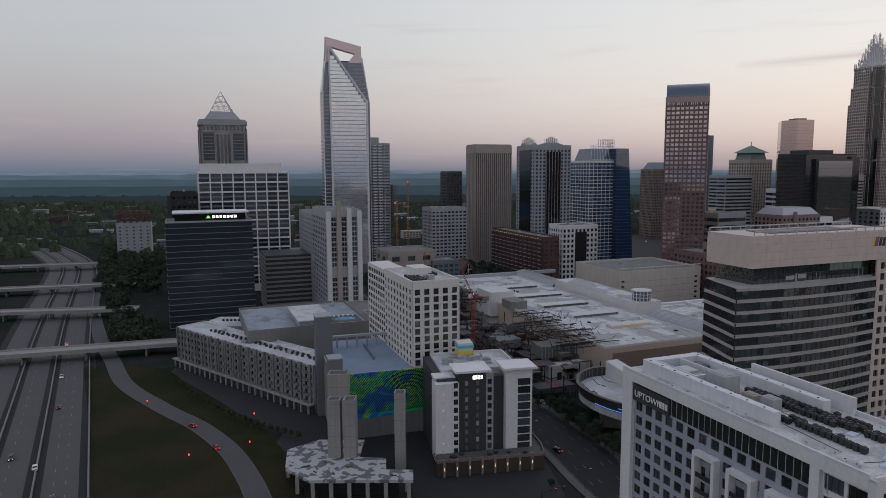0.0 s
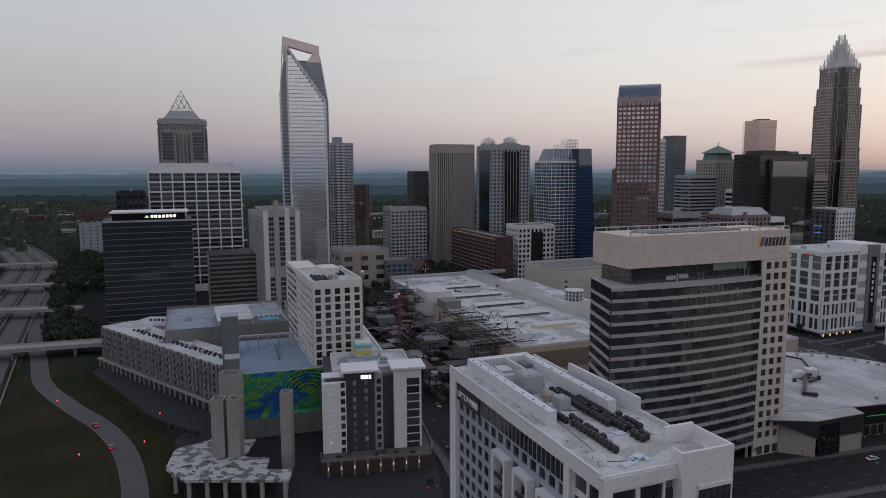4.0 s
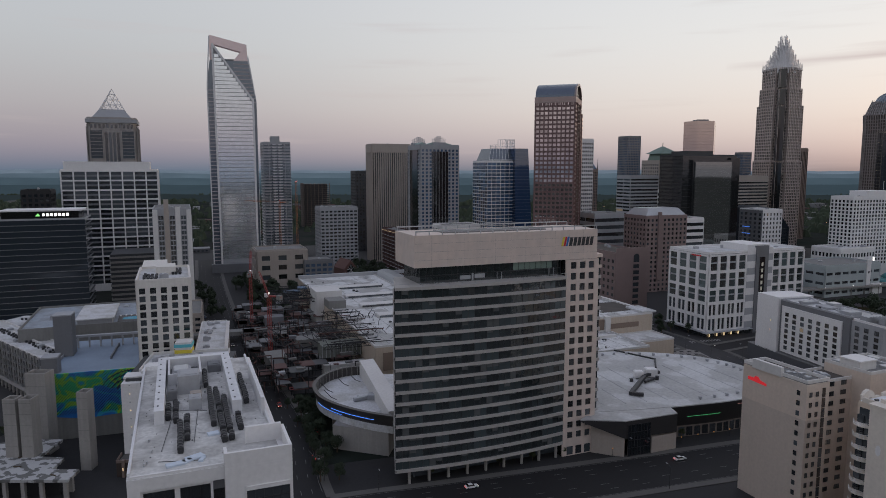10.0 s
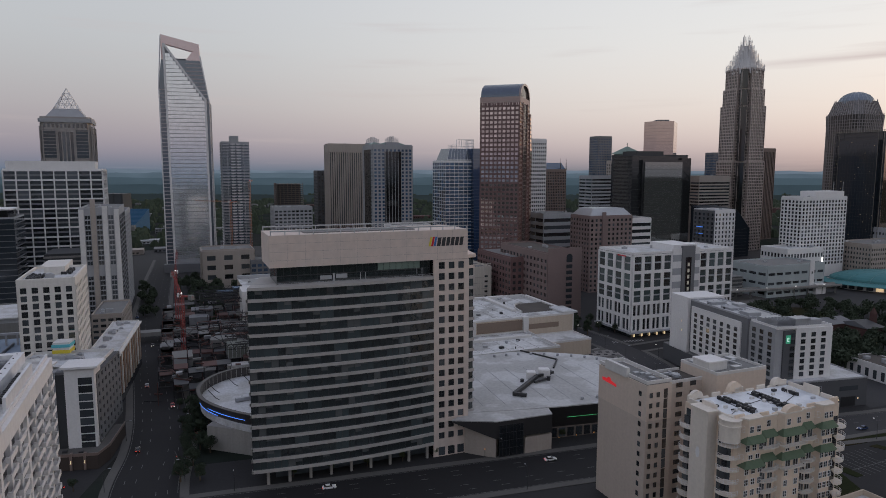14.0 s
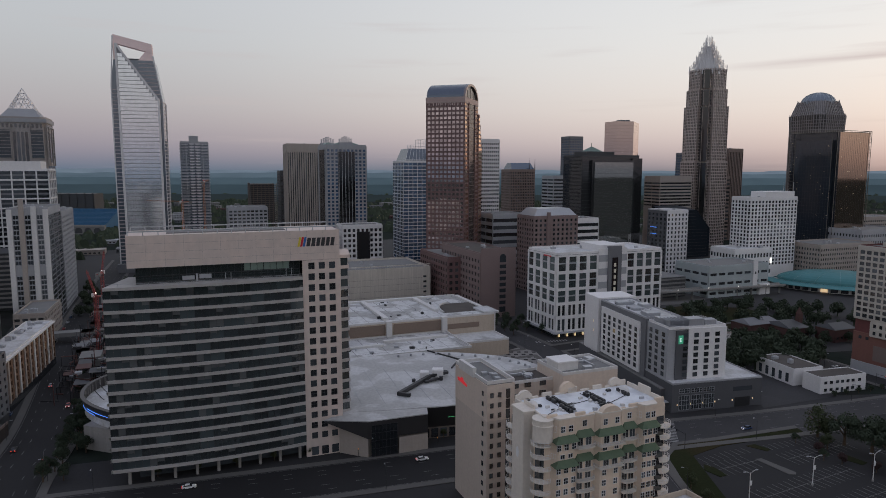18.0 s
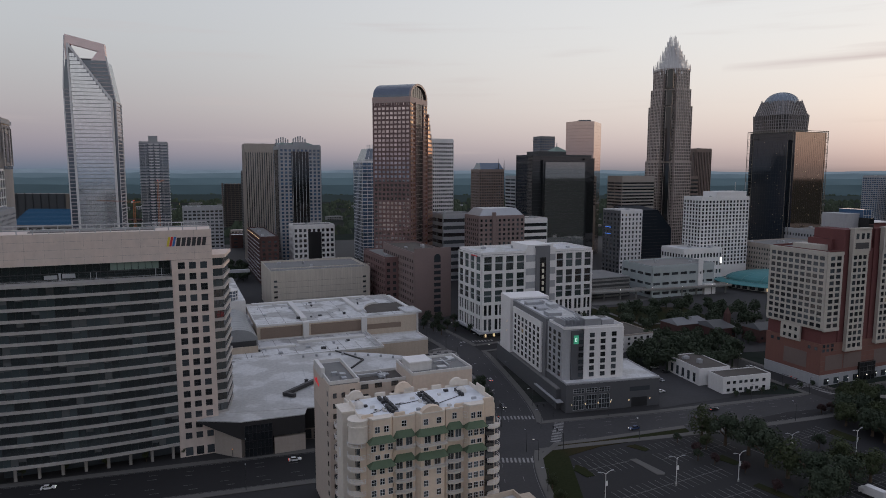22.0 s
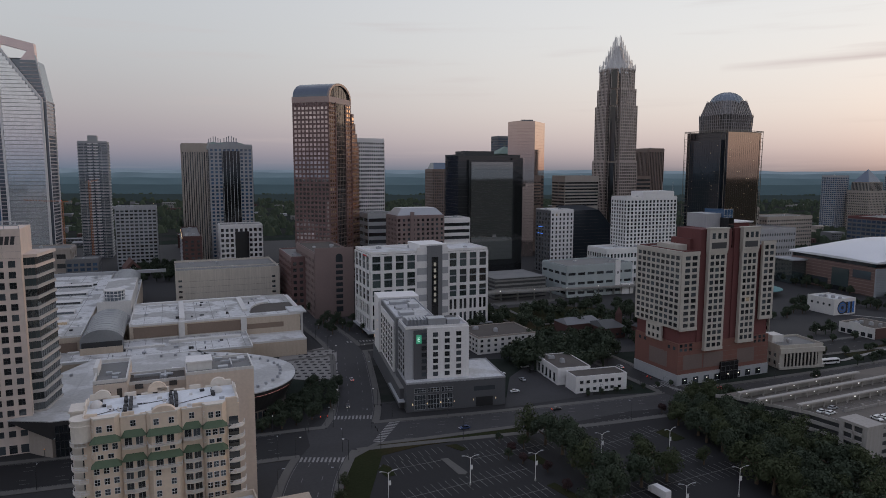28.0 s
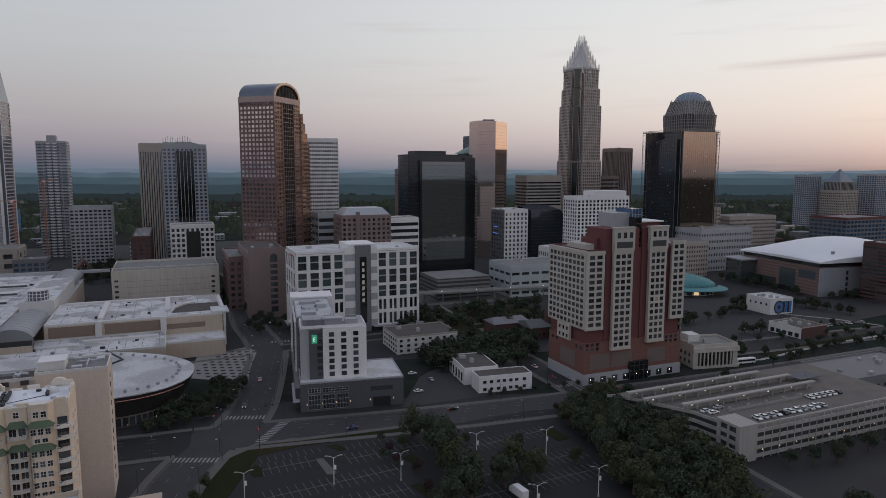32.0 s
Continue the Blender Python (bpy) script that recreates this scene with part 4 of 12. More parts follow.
# domed tower behind the bronze one
def domed_tower():
    b = thing("skyscraper", "stone-ribbed tower flaring under a ribbed blue dome", "skyscraper", 698, 892, 0, GRID)
    stone = mat("grey_stone", (0.27, 0.245, 0.24), 0.5, var=0.1)

    def ring(r, cut_by=0.62):
        c = r * cut_by
        pts = []
        for q in range(4):
            a = q * math.pi / 2
            for u, v in ((-c, -r), (c, -r), (c + (r - c) * 0.55, -r * 0.88), (r * 0.88, -c - (r - c) * 0.55)):
                pts.append((u * math.cos(a) - v * math.sin(a), u * math.sin(a) + v * math.cos(a)))
        return pts

    for z0, z1, r0, r1 in ((0, 158, 26.0, 26.0), (158, 177, 26.0, 27.0), (177, 195, 25.6, 19.8)):
        p0, p1 = ring(r0), ring(r1)
        n = len(p0)
        g = Geo()
        g.prism(p0, z0, z1, 0, p1)
        part("tier", g, G_TAUPE, b)
        gp = Geo()
        for i in range(n):
            a0, a1, c0, c1 = (Vector(k) for k in (p0[i], p0[(i + 1) % n], p1[i], p1[(i + 1) % n]))
            m = max(1, round((a1 - a0).length / 3.2))
            for k in range(m):
                u = k / m
                a, c = a0.lerp(a1, u) * 1.01, c0.lerp(c1, u) * 1.01
                gp.beam((*a, z0), (*c, z1), 0.9)
        part("rib", gp, stone, b, kind="stuff")
        gw = Geo()
        for f in range(int((z1 - z0) / 4)):
            rr = 1 + (r1 / r0 - 1) * f * 4 / (z1 - z0)
            gw.prism([(x * rr * 1.006, y * rr * 1.006) for x, y in p0], z0 + f * 4, z0 + f * 4 + 1.0)
        part("floor_band", gw, stone, b, kind="stuff")
    # stone tips on the shoulders
    g = Geo()
    for r, z in ((26.8, 176), (20.0, 194)):
        for x, y in ring(r):
            g.cyl(x, y, z - 3, z + 3.5, 1.1, 4, 0.15)
    part("stone_tip", g, stone, b, kind="stuff")
    n, m, R, H = 24, 5, 21.0, 15.5
    g, gr = Geo(), Geo()
    for k in range(m):
        t0, t1 = k / m * 1.35, (k + 1) / m * 1.35
        g.cyl(0, 0, 192 + H * math.sin(t0), 192 + H * math.sin(t1), R * math.cos(t0), n, R * math.cos(t1))
    for i in range(n):
        for k in range(m):
            t0, t1 = k / m * 1.35, (k + 1) / m * 1.35
            a0, a1 = 2 * math.pi * i / n, 2 * math.pi * i / n
            gr.beam((R * math.cos(t0) * math.cos(a0), R * math.cos(t0) * math.sin(a0), 192.1 + H * math.sin(t0)),
                    (R * math.cos(t1) * math.cos(a1), R * math.cos(t1) * math.sin(a1), 192.1 + H * math.sin(t1)), 0.55)
    part("dome", g, mat("blue_grey_dome", (0.20, 0.23, 0.27), 0.35, 0.6, var=0.1), b, "ribbed blue-grey dome")
    part("dome_rib", gr, mat("pale_rib", (0.33, 0.36, 0.40), 0.4, 0.5), b, kind="stuff")


domed_tower()

# bronze mirror tower with an open frame of corner posts
def bronze_tower():
    w, d, h = 58, 57, 149
    b = thing("skyscraper", "dark bronze mirror-glass tower with a thin open steel frame", "skyscraper", 625, 718, 0, 26)
    g = Geo()
    g.box(4, 0.4, 0, w - 3, d, h - 1.6)
    part("glass_body", g, G_NAVY, b)
    g = Geo()
    g.box(0, 6, 0, 4, d - 8, h - 10)
    g.box(w - 3, 8, 0, w, d - 8, h - 10)
    part("side_glass", g, G_NAVY, b)
    g = Geo()
    g.box(4, 0, 0, w - 3, 0.4, h - 1.6)
    part("front_glass", g, G_GOLD, b, "bronze mirror-glass front")
    g = Geo()
    for k in range(38):
        z = k * 3.95
        g.box(-0.06, 6, z, 0.0, d - 8, z + 0.15)
    for k in range(17):
        g.box(4 + k * 3.06 - 0.04, -0.05, 0, 4 + k * 3.06 + 0.04, 0.0, h - 2)
        g.box(-0.1, 6 + k * 3.1, 0, 0.0, 6.12 + k * 3.1, h - 10)
    part("mullion", g, DMETAL, b, kind="stuff")
    # small lit rooms behind the dark side
    g, r = Geo(), random.Random(8)
    for _ in range(45):
        y, z = 6.3 + 3.1 * r.randrange(16), 8 + 3.95 * r.randrange(33)
        g.box(-0.09, y, z + 2.2, -0.07, y + r.uniform(0.3, 1.2), z + 2.5)
    for _ in range(26):
        x, z = 4.5 + 3.06 * r.randrange(15), 8 + 3.95 * r.randrange(34)
        g.box(x, -0.09, z + 2.2, x + r.uniform(0.3, 1.4), -0.075, z + 2.5)
    part("room_light", g, glow("dim_room_light", (1.0, 0.8, 0.5), 0.07), b, kind="stuff")
    # open frame round the edges and along the top
    frame_mat = mat("dull_bronze_frame", (0.16, 0.145, 0.125), 0.5, 0.4)
    g = Geo()
    for x, y in ((0, 0), (0, 6), (w - 5, 0), (w, 0), (w, 8), (0, d - 8), (0, d), (w, d)):
        g.beam((x, y, 0), (x, y, h), 0.4)
    for k in range(38):
        z = h - k * 3.95
        for p, q in (((w - 5, 0), (w, 0)), ((w, 0), (w, 8)), ((0, d - 8), (0, d))):
            g.beam((*p, z), (*q, z), 0.25)
    for k in range(10):
        z = h - k * 15.8
        g.beam((w - 3, 0, z), (w, 0, z - 15.8), 0.2)
    for z in (h, h - 1.5):
        for p, q in (((0, 0), (w, 0)), ((w, 0), (w, d)), ((w, d), (0, d)), ((0, d), (0, 0))):
            g.beam((*p, z), (*q, z), 0.5)
    part("steel_frame", g, frame_mat, b, kind="stuff")


bronze_tower()

# black mirror-glass mass with a grey mirror front
b = block("office_tower", "black glass office block with a broad grey mirror front", "office building", 338, 646, 67, 33, 120, GRID, G_BLACK)
g = Geo()
g.box(10, -3, 0, 60, 0, 116)
part("black_bay", g, G_BLACK, b)
g = Geo()
g.box(12, -4.2, 18, 57, -3, 114)
part("mirror_front", g, G_MIRR, b, "grey mirror-glass front")
g = Geo()
g.box(57.2, -2.5, 0, 69, 12, 118)
part("dark_wing", g, G_BLACK, b)
g = Geo()
for k in range(27):
    g.box(11.9, -4.24, 18 + k * 3.55, 57.1, -4.2, 18.1 + k * 3.55)
part("mullion", g, DMETAL, b, kind="stuff")
g = Geo()
for f in "fl":
    for k in range(34):
        fbox(g, f, 67, 33, 0, face_len(f, 67, 33), k * 3.5, k * 3.5 + 0.2, 0, 0.1)
part("floor_band", g, DMETAL, b, kind="stuff")
g = Geo()
g.box(8, 4, 120, 40, 26, 124.5)
part("plant_room", g, DGREY, b)
roof(b, 67, 33, 120, ROOFG, DGREY, units=3)

# pink mirror tower, six-sided
b = thing("office_tower", "smooth pink mirror-glass tower with faceted corners", "office building", 414, 816, 0, 0)
pts = [(0, 0), (22, 4), (40, 44), (26, 60), (2, 52), (-9, 21)]
g = Geo()
g.prism(pts, 0, 165)
part("glass_body", g, G_PINK, b)
g = Geo()
for k in range(42):
    g.prism([(14 + (x - 14) * 1.002, 30 + (y - 30) * 1.002) for x, y in pts], k * 3.9, k * 3.9 + 0.3)
part("floor_band", g, mat("pink_band", (0.34, 0.26, 0.23), 0.15, 0.9, var=0.05), b, kind="stuff")
g = Geo()
g.box(8, 22, 165, 22, 38, 168)
part("plant_room", g, GREY, b)

# slab with columns grid, and the pyramid-topped tower behind it
b = tower("office_tower", "broad grey office slab with a pale concrete frame", -218, 571, 76, 36, 106, WHITE, G_DARK, 8, 12, 0.89, 0.84, units=0, top=0.5, base=6, deep=0.7, cap=WHITE)
g = Geo()
for f in "flr":
    for k in range(12):
        fbox(g, f, 76, 36, 0.3, face_len(f, 76, 36) - 0.3, 9.4 + k * 8.29, 11.0 + k * 8.29, 0.03, 0.3)
part("mid_spandrel", g, GREY, b, kind="stuff")
g = Geo()
g.box(2, 2, 106, 70, 30, 113.5)
part("plant_screen", g, WHITE, b, "white rooftop plant screen")
BUFF = mat("buff_stone", (0.32, 0.295, 0.28), 0.7, var=0.12, streak=0.08)
G_PETROL = glass("dark_petrol_glass", (0.020, 0.036, 0.046), 0.05, 1.7, rnd=0.4, wave=0.004)
b = thing("office_tower", "round-cornered tower with a glazed pyramid on top", "office building", -268, 712, 0, GRID)
w = d = 48
g = Geo()
g.prism([(4, 0), (w - 4, 0), (w, 4), (w, d - 4), (w - 4, d), (4, d), (0, d - 4), (0, 4)], 0, 162)
part("wall", g, BUFF, b)
for f in "flr":
    for u0, u1 in ((3, 14.5), (33.5, 45)):
        g = Geo()
        fbox(g, f, w, d, u0, u1, 118, 148, 0, 0.3)
        part("tall_window", g, G_PETROL, b)
        for k in range(9):
            g = Geo()
            fbox(g, f, w, d, u0, u1, 118 + k * 3.6, 118.5 + k * 3.6, 0.3, 0.6)
            part("floor_band", g, BUFF, b)
        g = Geo()
        fbox(g, f, w, d, u0 - 0.8, u0, 110, 152, 0, 1.0)
        fbox(g, f, w, d, u1, u1 + 0.8, 110, 152, 0, 1.0)
        part("stone_pier", g, BUFF, b, kind="stuff")
    for k in range(4):
        g = Geo()
        fbox(g, f, w, d, 17.0 + k * 3.8, 19.4 + k * 3.8, 114, 146, 0, 0.35)
        part("window_slit", g, G_DARK, b)
    for k in range(11):
        g = Geo()
        fbox(g, f, w, d, 3.5 + k * 3.9, 5.6 + k * 3.9, 150.5, 154.5, 0, 0.3)
        fbox(g, f, w, d, 3.5 + k * 3.9, 5.6 + k * 3.9, 106.5, 110, 0, 0.3)
        part("small_window", g, G_DARK, b, kind="stuff")
g = Geo()
g.box(-1, -1, 156, w + 1, d + 1, 160)
g.prism([(5, 5), (w - 5, 5), (w - 5, d - 5), (5, d - 5)], 162, 171, 0, [(12, 12), (w - 12, 12), (w - 12, d - 12), (12, d - 12)])
part("cornice", g, LGREY, b)
g = Geo()
a = [(12, 12), (36, 12), (36, 36), (12, 36)]
for i in range(4):
    p, q = a[i], a[(i + 1) % 4]
    for k in range(5):
        u = k / 4
        m0 = [p[j] * (1 - u) + q[j] * u for j in (0, 1)]
        g.beam((*p, 171), (24, 24, 194), 0.5) if k == 0 else None
        z = 171 + 23 * u
        s = 1 - u
        pa = [24 + (p[j] - 24) * s for j in (0, 1)]
        qa = [24 + (q[j] - 24) * s for j in (0, 1)]
        if s > 0:
            g.beam((*pa, z), (*qa, z), 0.45)
        g.beam((*m0, 171), (24 + (p[0] - 24) * (1 - u), 24 + (p[1] - 24) * (1 - u), 171 + 23 * u), 0.4)
        g.beam((*m0, 171), (24 + (q[0] - 24) * u, 24 + (q[1] - 24) * u, 171 + 23 * (1 - u)), 0.4)
part("pyramid_frame", g, WHITE, b, "white glazed pyramid frame")

# residential tower beside the silver one
x, y = span(-95, 812, 31, 30)
b = tower("apartment_tower", "grey residential tower with stacked balconies", x, y, 31, 30, 138, LGREY, G_STEELY, 5, 40, 0.9, 0.8, units=2, top=1, deep=0.2)
g = Geo()
for j in range(40):
    for u, q in ((0.5, 8), (10, 5), (16.5, 5), (22.5, 8)):
        fbox(g, "f", 31, 30, u, u + q, 2 + j * 3.42, 2.45 + j * 3.42, 0.25, 1.6 if q == 5 else 0.9)
    fbox(g, "f", 31, 30, 10, 15, 2.5 + j * 3.42, 3.3 + j * 3.42, 1.5, 1.6)
    fbox(g, "f", 31, 30, 16.5, 21.5, 2.5 + j * 3.42, 3.3 + j * 3.42, 1.5, 1.6)
    fbox(g, "l", 31, 30, 1, 29, 2 + j * 3.42, 2.45 + j * 3.42, 0.25, 0.9)
    fbox(g, "r", 31, 30, 1, 29, 2 + j * 3.42, 2.45 + j * 3.42, 0.25, 0.9)
part("balcony", g, WHITE, b, kind="stuff")
g = Geo()
g.box(10, 8, 138, 20, 20, 146)
part("plant_room", g, LGREY, b)

# brown striped slab
x, y = span(43, 790, 46, 24)
b = tower("office_tower", "tan office slab with dense vertical stone ribs", x, y, 46, 24, 135, TAN, G_DARK, 18, 1, 0.42, 0.985, nbs=6, units=1, top=8, deep=0.9)
# grey tower with notched corners and finials
x, y = span(97, 716, 42, 40)
b = tower("office_tower", "pale grey tower with dark glass centre and finials", x, y, 42, 40, 131, LGREY, G_BLUE, 10, 34, 0.6, 0.62, nbs=9, units=0, top=3, deep=0.6)
g = Geo()
g.box(12, -0.9, 4, 30, 0, 125)
part("dark_bay", g, G_BLACK, b, "dark glass bay in the middle")
g = Geo()
for k in range(6):
    g.box(12.6 + k * 3.4, -1.3, 4, 13.0 + k * 3.4, -0.9, 125)
part("fin", g, STEEL, b, kind="stuff")
g = Geo()
g.box(-0.9, 8, 20, 0, 32, 127)
part("dark_bay", g, G_BLACK, b)
g = Geo()
for x0, y0 in ((15, 1), (1, 24)):
    for k in range(6):
        for m in range(3):
            g.beam((x0 + k * 2.4, y0 + m * 3, 131), (x0 + k * 2.4, y0 + m * 3, 139 + (2 - abs(k - 2.5)) * 1.2), 0.4)
    g.box(x0 - 1, y0 - 0.5, 131, x0 + 13, y0 + 7, 134.5)
part("finial", g, LGREY, b, kind="stuff")
for x0, y0, sx, sy in ((6, 3, 30, 8), (1, 10, 7, 22)):
    g = Geo()
    for k in range(6):
        a0, a1 = math.pi * k / 6, math.pi * (k + 1) / 6
        u0, u1 = sx / 2 - sx / 2 * math.cos(a0), sx / 2 - sx / 2 * math.cos(a1)
        g.add([(x0 + u0, y0, 131), (x0 + u1, y0, 131), (x0 + u1, y0, 131 + 3.6 * math.sin(a1)), (x0 + u0, y0, 131 + 3.6 * math.sin(a0)),
               (x0 + u0, y0 + sy, 131), (x0 + u1, y0 + sy, 131), (x0 + u1, y0 + sy, 131 + 3.6 * math.sin(a1)), (x0 + u0, y0 + sy, 131 + 3.6 * math.sin(a0))],
              [(0, 1, 2, 3), (7, 6, 5, 4), (3, 2, 6, 7)])
    part("crown_screen", g, mat("pale_green_screen", (0.30, 0.38, 0.36), 0.5, 0.2), b, "pale green arched roof screen")
# blue glass tower with a sloping glass crown
x, y = span(170, 806, 40, 40)
b = tower("office_tower", "blue glass office tower with white bands and sloping crown", x, y, 40, 40, 116, WHITE, G_BLUE, 7, 28, 0.94, 0.80, units=0, top=1, deep=0.3)
g = Geo()
g.prism([(3, 2), (38, 2), (38, 38), (3, 38)], 116, 131, 0, [(9, 9), (38, 9), (38, 36), (9, 36)])
part("sloping_crown", g, G_STEELY, b, "sloping pale blue glass crown")
g = Geo()
for k in range(9):
    g.beam((3 + k * 4.38, 1.9, 116), (9 + k * 3.63, 8.9, 131), 0.3)
g.beam((3, 1.9, 118), (38, 1.9, 118), 0.5)
part("crown_rib", g, WHITE, b, kind="stuff")
g = Geo()
for (xa, ya), (xb, yb), z0, z1, n in (((19, 11), (41, 11), 130, 141.5, 7), ((41, 11), (41, 36), 130, 141, 7), ((9, 11), (19, 11), 130, 135, 3)):
    for k in range(n + 1):
        u = k / n
        g.beam((xa + (xb - xa) * u, ya + (yb - ya) * u, z0), (xa + (xb - xa) * u, ya + (yb - ya) * u, z1), 0.45)
    for k in range(4):
        z = z0 + (z1 - z0) * k / 3
        g.beam((xa, ya, z), (xb, yb, z + (0.8 if k == 3 else 0)), 0.4)
part("roof_screen", g, WHITE, b, "white lattice roof screen", kind="stuff")
b = thing("office_tower", "dark blue glass tower wing tapering towards its top", "office building", x + 33, y + 7, 0, GRID)
g = Geo()
g.prism([(0, -4), (23, -4), (23, 36), (0, 36)], 0, 131, 0, [(0, 1), (17.5, 1), (17.5, 34), (0, 34)])
part("glass_body", g, glass("deep_blue_glass", (0.018, 0.038, 0.085), 0.05, 1.9, rnd=0.4, wave=0.004), b)
g = Geo()
for k in range(33):
    u = k / 33
    z = 3.9 * k + 1
    g.prism([(-0.05, -4.06 + 5 * u), (23.06 - 5.5 * u, -4.06 + 5 * u), (23.06 - 5.5 * u, 36 - 2 * u), (-0.05, 36 - 2 * u)], z, z + 0.35)
part("floor_band", g, mat("blue_grey_band", (0.10, 0.13, 0.18), 0.4, 0.3, var=0.1), b, kind="stuff")

# white gridded tower
x, y = span(243, 702, 32, 26)
b = tower("office_tower", "white gridded tower with small deep windows", x, y, 32, 26, 137, WHITE, G_DARK, 14, 34, 0.74, 0.5, units=1, top=2, deep=0.5)
# tower right of the crowned one
x, y = span(644, 1040, 30, 34)
b = tower("office_tower", "dark brown tower with tall vertical ribs", x, y, 30, 34, 138, BRONZE, G_DARK, 10, 1, 0.5, 0.98, nbs=11, units=1, top=3, deep=0.8)
# wide banded blocks between the towers
tower("office_building", "low brown office block with horizontal window bands", 478, 842, 50, 30, 98, TAN, G_DARK, 1, 8, 0.99, 0.5, units=1, top=6, base=60)
b = thing("office_building", "low dark glass hall with a long sloping blue-black roof", "office building", 478, 800, 0, GRID)
g = Geo()
g.add([(0, 0, 0), (62, 0, 0), (62, 34, 0), (0, 34, 0), (0, 0, 58), (40, 0, 58), (62, 0, 34), (62, 34, 34), (40, 34, 62), (0, 34, 62)],
      [(0, 1, 6, 5, 4), (1, 2, 7, 6), (2, 3, 9, 8, 7), (3, 0, 4, 9), (0, 3, 2, 1)])
part("wall", g, G_NAVY, b)
g = Geo()
g.add([(-0.5, -0.5, 58.1), (40, -0.5, 58.1), (62.5, -0.5, 34.1), (62.5, 34.5, 34.1), (40, 34.5, 62.1), (-0.5, 34.5, 62.1)], [(0, 1, 4, 5), (1, 2, 3, 4)])
part("sloping_roof", g, mat("blue_black_roof", (0.03, 0.042, 0.06), 0.35, 0.3, var=0.15), b)
g = Geo()
for k in range(14):
    g.box(0, -0.12, 2 + k * 4, 40 if k > 8 else 58, -0.01, 2.4 + k * 4)
part("floor_band", g, DMETAL, b, kind="stuff")
# white hotel
b = tower("hotel", "white hotel tower with rows of small paired windows", 499, 637, 60, 24, 80, WHITE, G_DARK, 14, 18, 0.58, 0.66, units=1, top=2, roof_mat=ROOFW, deep=0.3, base=14, category="hotel")
g = Geo()
g.box(20, 2, 80, 58, 20, 86)
part("plant_screen", g, WHITE, b)
for u in (44, 57):
    g = Geo()
    g.beam((u, 3, 86), (u, 3, 95), 0.3)
    part("mast", g, STEEL, b)
b = tower("hotel", "pale hotel block with one dark grey side", 434, 681, 27, 30, 65, WHITE, G_DARK, 6, 14, 0.45, 0.6, units=2, roof_mat=ROOFW, deep=0.3, faces="fr", category="hotel")
wall_grid(b, "l", 27, 30, 0, 63, 5, 14, 0.5, 0.6, GREY, G_DARK, deep=0.3)
g = Geo()
fbox(g, "l", 27, 30, 0, 30, 63, 65, 0, 0.3)
part("cornice", g, GREY, b)
for z in (40, 47):
    g = Geo()
    fbox(g, "l", 27, 30, 5, 15, z, z + 0.5, 0.35, 0.5)
    part("light_strip", g, L_BLUE, b, "glowing blue light strip")
# pinkish hotel with hipped mansard
b = tower("hotel", "pinkish precast hotel with a grey mansard roof", 283, 574, 44, 30, 66, PINKST, G_DARK, 10, 16, 0.5, 0.55, units=0, top=1, deep=0.4, category="hotel")
g = Geo()
g.prism([(0, 0), (44, 0), (44, 30), (0, 30)], 66.2, 73, 0, [(6, 5), (38, 5), (38, 25), (6, 25)])
part("mansard_roof", g, METAL, b)
g = Geo()
for k in range(4):
    g.box(12.5 + k * 0.8, -1.2 - 0.05 * k, 10, 14.5 + k * 0.4, 0, 70)
part("corner_bay", g, PINKST, b)
tower("office_building", "white banded low office beside the pink hotel", 320, 602, 30, 24, 62, WHITE, G_DARK, 1, 10, 0.98, 0.5, units=2)
tower("office_building", "pale banded office block with ribbon windows", 252, 634, 34, 30, 64, LGREY, G_DARK, 1, 9, 0.98, 0.5, units=2)
# stone base building in front of the vaulted tower
b = tower("office_building", "brown stone low building with a tall arched gable", 231, 471, 28, 74, 47, PINKST, G_DARK, 4, 9, 0.5, 0.5, nbs=14, units=3, top=3, roof_mat=ROOFB, faces="lr")
g = Geo()
g.box(0, -0.6, 0, 28, 0, 51)
part("gable_wall", g, PINKST, b)
arch = [(15, 4), (20, 4)] + [(17.5 + 2.5 * math.cos(math.pi * i / 12), 44 + 2.5 * math.sin(math.pi * i / 12)) for i in range(13)]
g = Geo()
g.add([(x, -0.65, z) for x, z in arch] + [(x, -0.4, z) for x, z in arch], [tuple(range(15))] + [((i + 1) % 15, i, i + 15, (i + 1) % 15 + 15) for i in range(15)])
part("arched_window", g, G_DARK, b)
for k in range(8):
    g = Geo()
    g.box(14.6, -0.95, 8 + k * 4.4, 20.4, -0.66, 9.6 + k * 4.4)
    part("arch_band", g, PINKST, b)
tower("office_building", "brown stone side wing with square windows", 208, 500, 24, 60, 40, BROWNG, G_DARK, 5, 8, 0.55, 0.55, nbs=12, units=2)
# brick apartment row with balconies, and the small white office
b = tower("apartment_building", "long red brick apartment block with balconies", 84, 612, 16, 112, 44, BRICK, G_DARK, 3, 11, 0.5, 0.55, nbs=24, units=4, top=2, category="apartment block")
g = Geo()
for j in range(1, 11):
    for k in range(12):
        fbox(g, "l", 16, 112, 2 + k * 9.2, 6.5 + k * 9.2, j * 3.8, j * 3.8 + 0.3, 0.4, 1.7)
part("balcony", g, LGREY, b, kind="stuff")
g = Geo()
for k in range(22):
    fbox(g, "l", 16, 112, 2 + k * 5, 3.2 + k * 5, 42.6, 43.0, 0.5, 0.9)
part("cornice_lamp", g, L_WARM, b, kind="stuff")
b = tower("office_building", "white framed office with a dark glass centre", 107, 646, 40, 26, 52, WHITE, G_DARK, 9, 10, 0.6, 0.6, units=3, roof_mat=ROOFG, deep=0.5)
